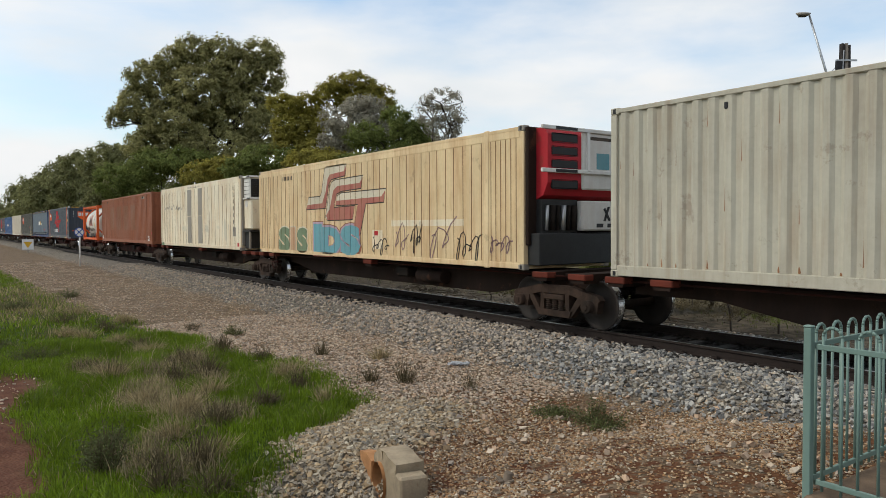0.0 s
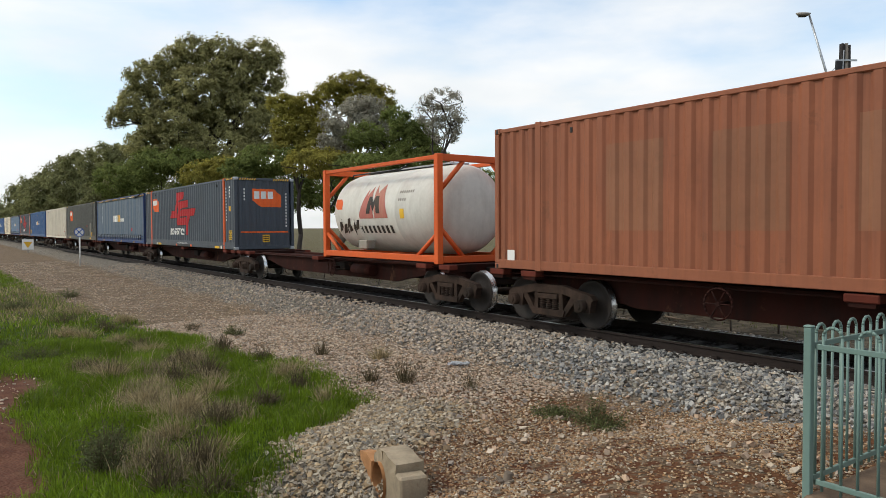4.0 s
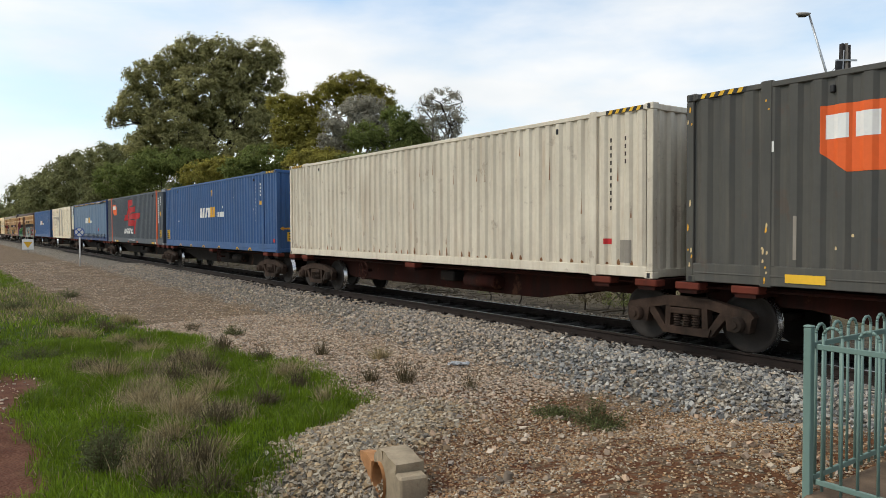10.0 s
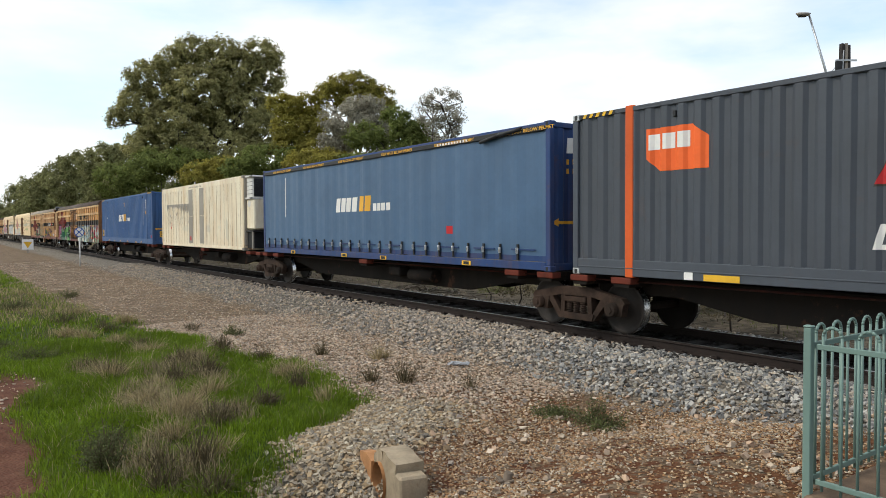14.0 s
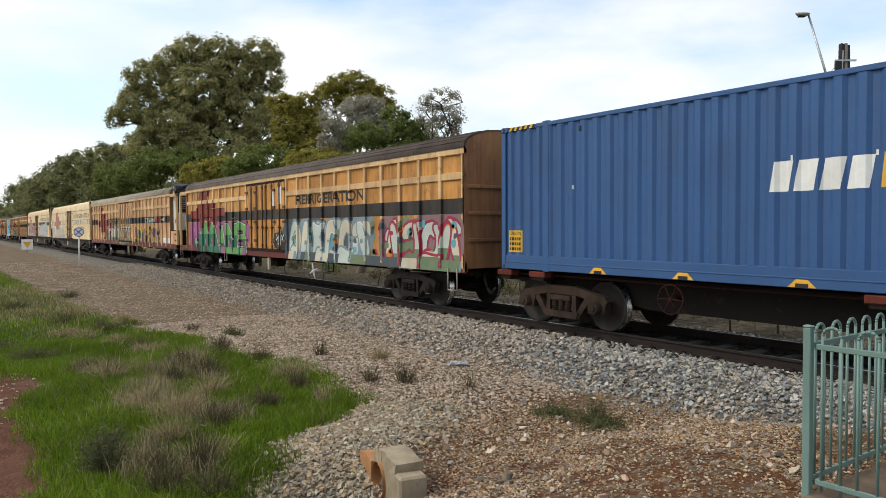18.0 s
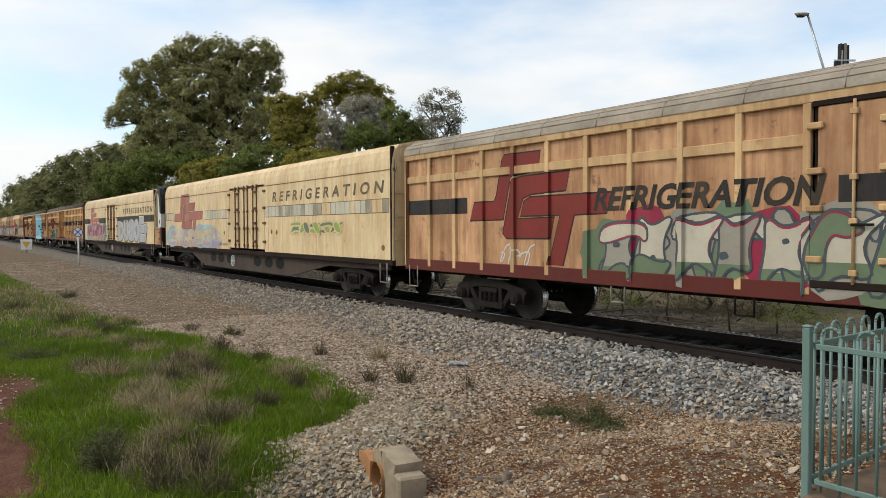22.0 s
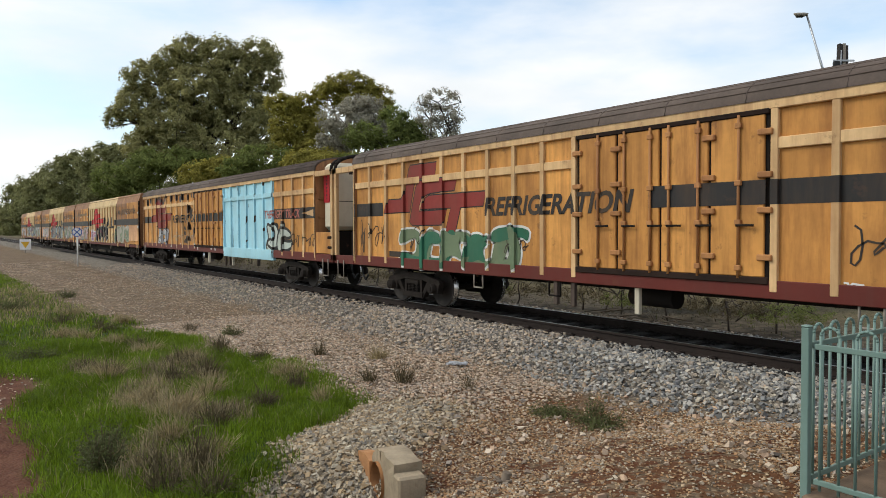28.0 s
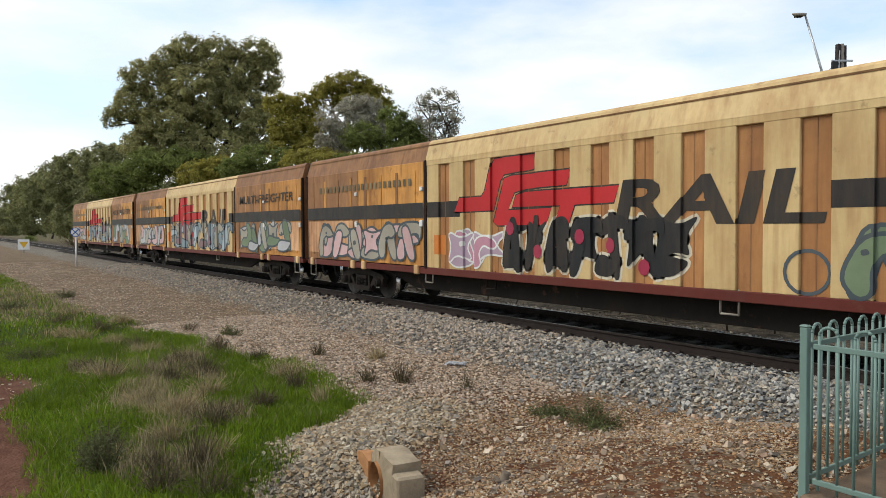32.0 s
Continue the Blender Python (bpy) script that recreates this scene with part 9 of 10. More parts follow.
    for k in range(26):
        x, z = 13.8 + 0.86 * rng.randint(0, 5) + rng.choice((-0.07, 0.07)) + rng.uniform(-0.01, 0.01), rng.uniform(1.1, 3.5)
        mark("bare_rust", [[(x, z), (x + 0.02, z + 0.03), (x + 0.025, z + rng.uniform(0.1, 0.4)), (x - 0.01, z + 0.08)]], w, M["bare_rust"], v, 0.0095)
    mark("white_drips", [rect(x, x + rng.uniform(0.04, 0.2), z, z + rng.uniform(0.04, 0.2)) for x, z in ((rng.uniform(0.3, 13), rng.uniform(0.95, 1.15)) for _ in range(26))], w, M["g_white"], v, 0.009)
    # three long vans
    for k, (s, L) in enumerate(((-376.1, 23.05), (-399.32, 22.86), (-422.23, 22.19))):
        v, w, e = multi_van(s, L, "long freight van with cream middle, brown doors and graffiti", k)
        if k == 0:
            graffiti(v, w, 7.4, 9.2, 1.0, 1.9, 2, ["g_lilac", "g_pink"], "g_white", 101, None, 0.0, None, True, None, "pink graffiti with white edges", 0.04)
            graffiti(v, w, 9.3, 13.7, 0.98, 2.2, 7, ["g_black", "g_black", "g_black"], "g_bone", 103, None, 0.2, None, False, None, "charcoal graffiti with pale edges and red spots", 0.05, merged=True)
            mark("graffiti_fleck", [[(x + 0.12 * math.cos(k * 0.7), z + 0.14 * math.sin(k * 0.7)) for k in range(9)] for x, z in ((9.6, 1.9), (10.4, 1.45), (11.5, 1.75), (12.2, 1.6), (12.9, 1.25))], w, M["g_crimson"], v, 0.021, "red sprayed spots")
            mark("graffiti_ring", [[(15.6 + r * math.cos(a), 1.3 + r * math.sin(a)) for r, a in ((0.27, q), (0.32, q), (0.32, q + math.tau / 18), (0.27, q + math.tau / 18))] for q in (math.tau / 18 * k for k in range(18))], w, M["g_slate"], v, 0.008, "grey sprayed ring")
            graffiti(v, w, 16.1, 16.9, 1.0, 2.1, 1, ["g_moss"], "g_slate", 104, None, 0.0, label="drab green graffiti")
            graffiti(v, e, 17.0, 20.4, 1.05, 2.1, 4, ["g_fog", "g_moss"], "g_fog", 105, None, 0.05, label="drab green graffiti")
            graffiti(v, e, 0.8, 6.2, 1.05, 2.05, 6, ["g_fog", "g_blush"], "g_slate", 107, None, 0.2, label="faded pink and grey graffiti")
        else:
            graffiti(v, w, 7.2, 16.0, 1.0, 2.2, 9, ["g_bluegrey", "g_fog", "g_haze", "g_purple"], "g_slate", 110 + k, None, 0.15, None, True, None, "pale blue and silver graffiti")
            graffiti(v, e, 1.0, 6.2, 1.05, 2.1, 4, ["g_fog", "g_blush", "g_silver"], "g_slate", 120 + k, None, 0.05, label="silver graffiti")
            graffiti(v, e, L - 5.6, L - 1.0, 1.05, 2.2, 5, ["g_silver", "g_fog", "g_moss"], "g_slate", 130 + k, None, 0.05, label="silver graffiti")


make_vans()


# ---- trees ----
FX, FY, RX, RY = -math.cos(radians(35.43)), math.sin(radians(35.43)), math.sin(radians(35.43)), math.cos(radians(35.43))


def place(px, depth, z=0.0):
    """The spot so far ahead of the first heading and px of a 1568 wide view across."""
    o = (px - 784) / 1252 * depth
    return FX * depth + RX * o, FY * depth + RY * o, z


def behind(px, y):
    """The depth at which that line of sight is y metres from the camera's own line along the track."""
    return y / (FY + RY * (px - 784) / 1252)


def leaf_cloud(rng, lobes, dens, size, slim):
    """Drooping leaf blades in clumps on lobes of (x, y, z, across, deep, high)."""
    out, face = [], []
    for x, y, z, rx, ry, rz in lobes:
        area = math.pi * rx * rz
        n = max(6, int(area * dens[0]))
        d = rng.normal(size=(n, 3))
        d /= np.linalg.norm(d, axis=1)[:, None]
        c = d * (rng.uniform(0.45, 1.0, n) ** 0.5)[:, None]
        face.append(d)
        a = c[:, 0] * rx
        c = np.stack([x + RX * a + FX * c[:, 1] * ry, y + RY * a + FY * c[:, 1] * ry, z + c[:, 2] * rz], -1)
        out.append(c)
    c = np.concatenate(out)
    n, per = len(c), dens[1]
    k = n * per
    d = rng.normal(size=(k, 3))
    d /= np.linalg.norm(d, axis=1)[:, None]
    rad = np.repeat(dens[2] * rng.uniform(0.55, 1.35, n), per)
    p = np.repeat(c, per, 0) + d * (rng.uniform(0, 1, k) ** 0.5 * rad)[:, None] * (1, 1, 0.7)
    # blades lie roughly over the clump's outside
    fd = np.concatenate(face)
    fd = np.stack([RX * fd[:, 0] + FX * fd[:, 1], RY * fd[:, 0] + FY * fd[:, 1], fd[:, 2]], -1)
    nr = rng.normal(size=(k, 3)) * 0.55 + d * 0.5 + np.repeat(fd, per, 0) + (0, 0, 0.55)
    a = np.cross(nr, rng.normal(size=(k, 3)))
    a /= np.linalg.norm(a, axis=1)[:, None]
    b = np.cross(nr, a)
    b /= np.linalg.norm(b, axis=1)[:, None]
    ln = size * rng.uniform(0.6, 1.4, k)[:, None]
    v = np.stack([p - a * ln, p + b * ln * slim, p + a * ln, p - b * ln * slim], 1).reshape(-1, 3)
    return v, np.arange(k * 4).reshape(-1, 4), c


def limb(bm, p, q, r0, r1, rng, n=4):
    p, q = np.array(p, float), np.array(q, float)
    pts = [p + (q - p) * t + (rng.normal(size=3) * np.linalg.norm(q - p) * 0.05 if 0 < t < 1 else 0) for t in np.linspace(0, 1, n)]
    for i in range(n - 1):
        cyl(bm, pts[i], pts[i + 1], r0 + (r1 - r0) * i / (n - 1), r0 + (r1 - r0) * (i + 1) / (n - 1), 6, False)


def tree(name, label, y, blobs, leaf, seed, bark="bark", trunk=0.4, thick=1.0, slim=0.33, leafsize=3.1, twigs=0, category="tree", deep=0.8, root=None):
    """A tree at y metres beyond the camera's line. blobs: lobes of its crown as px, py, half width and half height in a 1568 wide view."""
    rng = np.random.default_rng(seed)
    px0 = root if root is not None else sum(b[0] * b[2] for b in blobs) / sum(b[2] for b in blobs)
    D = behind(px0, y)
    k = D / 1252
    at = place(px0, D, float(height(*place(px0, D)[:2])))
    t = thing(name, label, category, at=pose(*at))
    lobes = [((b[0] - px0) * k * RX, (b[0] - px0) * k * RY, 1.935 + (402 - b[1]) * k - at[2], b[2] * k, b[2] * k * deep, b[3] * k) for b in blobs]
    cl = 9.0 * k
    v, f, c = leaf_cloud(rng, lobes, (thick / (cl * cl * 0.75), 46, cl * 1.15), leafsize * k, slim)
    bm = B()
    low = min(l[2] - l[5] for l in lobes)
    fork = np.array([0, 0, max(0.8, 0.55 * low + 0.1 * max(l[2] for l in lobes))])
    limb(bm, (0, 0, -0.3), fork, trunk, trunk * 0.75, rng, 5)
    for l in lobes:
        mid = np.array([l[0] * 0.75, l[1] * 0.75, max(fork[2] + 0.2, l[2] - l[5] * 0.5)])
        limb(bm, fork, mid, trunk * 0.42, trunk * 0.16, rng)
        for _ in range(4):
            e = np.array(l[:3]) + rng.normal(size=3) * np.array((l[3], l[3], l[5])) * 0.5
            limb(bm, mid, e, trunk * 0.13, 0.02, rng)
            for _ in range(twigs):
                limb(bm, e, e + rng.normal(size=3) * np.array((l[3], l[3], l[5])) * 0.35 + (0, 0, l[5] * 0.3), 0.02, 0.008, rng, 3)
    part("trunk", bm, M[bark], t)
    cr = new("crown", quick_mesh("crown", v, f, M[leaf]))
    cr.parent = t
    return t


def make_trees():
    tree("gum_tree", "tall broad gum tree with dull green crown", 23, [
        (343, 90, 38, 25), (392, 95, 42, 30), (466, 100, 38, 28), (478, 135, 30, 35), (272, 138, 45, 32), (210, 208, 17, 18), (252, 182, 40, 34), (370, 165, 78, 55), (330, 215, 70, 45), (432, 200, 58, 52),
        (300, 255, 75, 42), (400, 262, 80, 42), (470, 235, 40, 45), (278, 246, 30, 28), (310, 110, 30, 25), (420, 130, 50, 40)], "leaf_gum", 1, "bark_dark", 0.6, 1.7, root=375)
    tree("gum_tree", "olive green gum tree with a rounded crown", 24, [(545, 188, 26, 22), (622, 150, 46, 20), (668, 172, 34, 24), (588, 168, 30, 22), (692, 192, 17, 14), (560, 215, 28, 26), (640, 175, 45, 25), (520, 190, 20, 22)], "leaf_olive", 2, "bark", 0.35, 1.5, root=600)
    tree("wattle_tree", "yellow-green rounded wattle tree", 21, [(545, 232, 29, 27), (500, 185, 24, 22), (560, 262, 40, 25), (512, 225, 28, 30), (520, 262, 34, 28)], "leaf_olive", 3, "bark_dark", 0.2, 1.6)
    tree("grey_gum_tree", "grey-leaved gum tree with fine drooping leaves", 20.5, [(625, 215, 58, 36), (650, 192, 42, 22), (602, 248, 36, 26), (668, 235, 34, 30)], "leaf_grey", 4, "bark", 0.3, 1.4)
    tree("young_gum_tree", "green young gum tree beside the track", 19, [(650, 242, 38, 26), (715, 236, 30, 26), (702, 206, 24, 18), (735, 262, 34, 22), (690, 268, 40, 24), (738, 236, 26, 24), (755, 250, 24, 22)], "leaf_bush", 5, "bark_dark", 0.2, 1.5)
    tree("sparse_gum_tree", "thin grey gum tree with bare branches", 19.5, [(782, 178, 36, 22), (803, 212, 24, 26), (762, 205, 24, 30), (790, 235, 28, 22)], "leaf_grey", 6, "bark_dark", 0.18, 0.9, twigs=2, leafsize=2.3)
    for i, (b, leaf) in enumerate((([(480, 282, 60, 26), (430, 300, 40, 22)], "leaf_bush"), ([(560, 288, 62, 26), (610, 292, 50, 24)], "leaf_olive"), ([(330, 288, 60, 28), (270, 292, 48, 30)], "leaf_bush"),
                                   ([(650, 290, 60, 22), (725, 285, 42, 22), (770, 275, 30, 20)], "leaf_bush"), ([(400, 300, 40, 25), (360, 310, 40, 24)], "leaf_olive"), ([(215, 318, 46, 34), (255, 330, 40, 30)], "leaf_bush"))):
        tree("understorey_tree", "bushy green tree under the tall gums", 18.5, b, leaf, 10 + i, "bark_dark", 0.14, 1.5)
    for i, (b, leaf, y) in enumerate((([(190, 288, 44, 34), (222, 280, 34, 30), (205, 330, 50, 40), (190, 375, 48, 38)], "leaf_far", 24), ([(146, 290, 40, 30), (128, 325, 38, 38), (165, 340, 40, 40), (140, 385, 42, 34)], "leaf_far", 25),
                                      ([(104, 312, 33, 30), (85, 345, 32, 36), (110, 370, 36, 40)], "leaf_far", 26), ([(66, 332, 28, 28), (50, 362, 28, 34), (75, 385, 28, 32)], "leaf_far", 26),
                                      ([(32, 350, 20, 24), (25, 385, 22, 28)], "leaf_far", 26), ([(30, 330, 9, 6), (5, 405, 42, 24), (45, 408, 40, 20), (-25, 412, 42, 26), (8, 388, 16, 26), (-8, 372, 18, 26), (-20, 395, 22, 25)], "leaf_far", 26), ([(240, 360, 40, 40), (290, 350, 50, 40)], "leaf_far", 26), ([(350, 350, 60, 40), (430, 345, 60, 40), (500, 335, 60, 40)], "leaf_bush", 26),
                                      ([(580, 335, 60, 40), (660, 330, 60, 40), (740, 325, 60, 40)], "leaf_bush", 26), ([(820, 330, 60, 40), (900, 335, 60, 35), (980, 335, 60, 35)], "leaf_bush", 26))):
        tree("woodland_tree", "dark green tree in the wood beside the line", y, b, leaf, 30 + i, "bark_dark", 0.3, 1.5)
    tree("wattle_bush", "large feathery green wattle bush beyond the track", 20, [
        (1090, 400, 70, 75), (1160, 370, 75, 75), (1250, 350, 75, 70), (1330, 360, 70, 65), (1400, 400, 65, 75), (1440, 420, 45, 70), (1200, 440, 110, 60), (1330, 440, 110, 60), (1090, 450, 60, 50), (1275, 308, 30, 25), (1060, 350, 40, 50), (1470, 430, 32, 60), (1120, 470, 90, 40), (1260, 480, 110, 40), (1400, 480, 90, 40), (1220, 400, 120, 70), (1360, 400, 80, 70)],
        "leaf_bush", 61, "bark_dark", 0.07, 1.0, 0.12, 5.2, category="bush", deep=0.55)
    tree("half_bare_gum_tree", "straggling gum tree with bare twigs behind the bush", 26, [(1190, 265, 36, 26), (1240, 235, 34, 26), (1290, 222, 32, 24), (1310, 205, 16, 20), (1220, 280, 60, 25)], "leaf_grey", 62, "bark_dark", 0.1, 0.5, leafsize=2.4, twigs=3)
    tree("gum_tree", "distant gum tree behind the bush", 34, [(1095, 308, 34, 18), (1120, 330, 40, 25), (1060, 330, 30, 30)], "leaf_gum", 63, "bark_dark", 0.2, 1.0)
    tree("gum_tree", "distant gum tree behind the house", 75, [(1500, 352, 34, 18), (1550, 365, 34, 14), (1600, 360, 40, 20), (1485, 375, 24, 18)], "leaf_gum", 64, "bark_dark", 0.3, 1.1)
    tree("garden_shrub", "small bright green garden shrub by the house", 33, [(1545, 492, 22, 12)], "leaf_olive", 65, "bark_dark", 0.04, 1.3, category="bush")
    rng = random.Random(9)
    for i in range(16):
        px = 60 + i * 88 + rng.uniform(-20, 20)
        D = behind(px, 16.2)
        base = 402 + 2.3 * 1252 / D
        h = rng.uniform(0.35, 0.8) * 1252 / D
        w = rng.uniform(0.6, 1.2) * 1252 / D
        tree("scrub_bush", "low dark scrub beyond the railway track", 16.2 + rng.uniform(-0.5, 0.8), [(px, base - h * 0.5, w, h * 0.6), (px + w * 0.8, base - h * 0.35, w * 0.7, h * 0.4)], "leaf_bush" if i % 3 == 0 else "twig", 80 + i, "bark_dark", 0.03, 0.9, 0.2, 2.2, category="bush", root=px)


make_trees()


# ---- fence, drain, signs, pole, house ----
def make_fence():
    f = thing("loop_top_fence", "pale green steel fence with loop tops at a corner", "fence")
    X0, Y0, ZB, ZT = -2.6, 5.075, -0.02, 1.2

    def post(x, y):
        p = part("post", box(B(), x - 0.028, x + 0.028, y - 0.028, y + 0.028, ZB - 0.12, ZT, 0.005), M["fence"], f)
        part("post_cap", box(B(), x - 0.032, x + 0.032, y - 0.032, y + 0.032, ZT, ZT + 0.018, 0.008), M["fence"], p)

    def run_of(x, y, dx, dy, length, post_end=True, zr=0.0):
        for z in (1.07, 0.1):
            a, b = (x + dx * 0.03, y + dy * 0.03), (x + dx * length, y + dy * length)
            part("rail", box(B(), min(a[0], b[0]) - 0.012 * abs(dy), max(a[0], b[0]) + 0.012 * abs(dy), min(a[1], b[1]) - 0.012 * abs(dx), max(a[1], b[1]) + 0.012 * abs(dx), z - 0.02, z + 0.02, 0.004), M["fence"], f)
        k = 0
        bm = B()
        pts = [(0, 0, 0.02), (0, 0, 1.13)] + [(0.065 - 0.065 * math.cos(a), 0, 1.13 + 0.065 * math.sin(a)) for a in np.linspace(0.3, math.pi - 0.3, 6)] + [(0.13, 0, 1.13), (0.13, 0, 0.02)]
        tube(bm, pts, 0.011, 8)
        me = mesh_of(bm, "hairpin_bar", M["fence"])
        while 0.07 + k * 0.24 + 0.13 < length:
            o = 0.07 + k * 0.24
            piece("hairpin_bar", me, f, pose(x + dx * o, y + dy * o, 0.02, 0, 0, math.degrees(math.atan2(dy, dx))))
            k += 1
        if post_end:
            post(x + dx * length, y + dy * length)

    post(X0, Y0)
    run_of(X0, Y0 + 0.03, 0, 1, 1.42)
    run_of(X0 + 0.03, Y0, 1, 0, 2.2)


def make_path():
    p = thing("footpath", "grey asphalt footpath with brown concrete edge beside the fence", "path", kind="structure")
    part("asphalt", box(B(), -2.15, 2.2, -12, 5.0, -0.2, -0.03), M["path"], p)
    part("asphalt", box(B(), -1.9, 2.2, 5.0, 9.0, -0.2, -0.034), M["path"], p)
    part("edge_kerb", box(B(), -2.6, -1.9, 5.005, 6.7, -0.3, 0.0, 0.02), M["kerb"], p)
    part("edge_kerb", box(B(), -2.45, -2.15, -12, 4.98, -0.3, -0.02, 0.02), M["kerb"], p)


def make_drain():
    d = thing("culvert_headwall", "weathered concrete drain headwall stained orange round its pipe", "drain", at=pose(-5.62, 3.32, 0, 0, 0, -14))
    hx, hz, r, n = -0.13, -0.46, 0.175, 28
    edge = [(-0.36, -0.95), (0.34, -0.95), (0.34, -0.16), (-0.06, -0.15), (-0.2, -0.165), (-0.31, -0.235), (-0.36, -0.33)]

    def rim(a):
        """Where a line from the pipe's middle leaves the wall's outline."""
        c, s = math.cos(a), math.sin(a)
        best = 9.0
        for (x0, z0), (x1, z1) in zip(edge, edge[1:] + edge[:1]):
            ex, ez = x1 - x0, z1 - z0
            den = c * ez - s * ex
            if abs(den) > 1e-9:
                k = ((x0 - hx) * ez - (z0 - hz) * ex) / den
                u = ((x0 - hx) * s - (z0 - hz) * c) / den
                if k > 0 and -1e-6 <= u <= 1 + 1e-6:
                    best = min(best, k)
        return hx + c * best, hz + s * best

    turn = sorted([math.tau * k / n for k in range(n)] + [math.atan2(z - hz, x - hx) % math.tau for x, z in edge])
    rng = random.Random(5)
    bm = B()
    fo, fi = [], []
    for y in (0.0, 0.26):
        o, i = [], []
        for a in turn:
            x, z = rim(a)
            o.append(bm.verts.new((x + rng.uniform(-0.008, 0.008), y + rng.uniform(-0.006, 0.006), z + rng.uniform(-0.008, 0.006))))
            i.append(bm.verts.new((hx + r * math.cos(a), y, hz + r * math.sin(a))))
        fo.append(o)
        fi.append(i)
    m = len(turn)
    for k in range(m):
        j = (k + 1) % m
        bm.faces.new((fo[0][k], fo[0][j], fi[0][j], fi[0][k]))
        bm.faces.new((fo[1][j], fo[1][k], fi[1][k], fi[1][j]))
        bm.faces.new((fo[0][j], fo[0][k], fo[1][k], fo[1][j]))
        bm.faces.new((fi[0][k], fi[0][j], fi[1][j], fi[1][k]))
    bmesh.ops.recalc_face_normals(bm, faces=bm.faces[:])
    part("headwall", bm, M["concrete"], d)
    part("end_block", box(B(), 0.335, 0.5, -0.01, 0.25, -0.95, -0.235, 0.02), M["concrete"], d)
    bm = B()
    loft(bm, [[(hx + q * math.cos(a), y, hz + q * math.sin(a)) for a in [math.tau * k / 28 for k in range(28)]] for q, y in ((0.178, -0.03), (0.172, 0.3), (0.150, 0.3), (0.152, -0.02))], True, False, True)
    part("pipe", bm, M["clay"], d, "orange-stained drain pipe")
    part("pipe_mouth", cyl(B(), (hx, 0.28, hz), (hx, 0.29, hz), 0.16, n=20), M["black"], d, "dark inside of the pipe")
    bm = B()
    prism(bm, [(-0.35, -0.95), (-0.35, -0.34), (-0.55, -0.31), (-0.78, -0.36), (-0.6, -0.95)], -0.03, 0.09)
    part("wing_wall", bm, M["clay"], d, "rust-stained broken wing wall")


def make_litter():
    rng = np.random.default_rng(3)
    bm = B()
    n = 9
    g = [[bm.verts.new(((i / (n - 1) - 0.5) * 0.36, (j / (n - 1) - 0.5) * 0.2, 0.03 + rng.uniform(-0.02, 0.03))) for j in range(n)] for i in range(n)]
    for i in range(n - 1):
        for j in range(n - 1):
            bm.faces.new((g[i][j], g[i + 1][j], g[i + 1][j + 1], g[i][j + 1]))
    bmesh.ops.solidify(bm, geom=bm.faces[:], thickness=0.003)
    ob = new("paper_sheet", mesh_of(bm, "paper_sheet", M["paper"]))
    ob.matrix_basis = pose(-9.98, 7.43, float(height(-9.98, 7.43)) + 0.02, 0, 0, 35)
    tagged(ob, "crumpled pale paper lying on the gravel", "litter")
    bm = B()
    cyl(bm, (0, 0, -0.1), (0.03, 0.02, 0.1), 0.05, 0.035, 9)
    for k in range(4):
        cyl(bm, (0, 0, 0), (0.12 * math.cos(k * 1.7), 0.12 * math.sin(k * 1.7), 0.05), 0.025, 0.008, 6)
    st = new("tree_stump", mesh_of(bm, "tree_stump", M["bark"]))
    st.matrix_basis = pose(-4.8, 4.08, float(height(-4.8, 4.08)))
    tagged(st, "small grey broken stump in the earth", "stump")


def make_brush(x, y, wide, n, seed):
    """A heap of dead branches."""
    rng = random.Random(seed)
    z = float(height(x, y))
    t = thing("branch_heap", "heap of dead grey branches beyond the track", "branches", at=pose(x, y, z))
    for k in range(n):
        a, l = rng.uniform(-0.6, 0.6) + (math.pi if rng.random() < 0.5 else 0), rng.uniform(0.5, 1.3)
        cx, cy, cz = rng.uniform(-wide, wide), rng.uniform(-0.5, 0.5), rng.uniform(0.02, 0.38)
        d = (math.cos(a) * l / 2, math.sin(a) * l / 2, rng.uniform(-0.12, 0.16))
        p, q = (cx - d[0], cy - d[1], max(0.02, cz - d[2])), (cx + d[0], cy + d[1], max(0.02, cz + d[2]))
        part("branch", cyl(B(), p, q, rng.uniform(0.012, 0.03), 0.006, 5), M["litter" if k % 3 else "bark"], t)


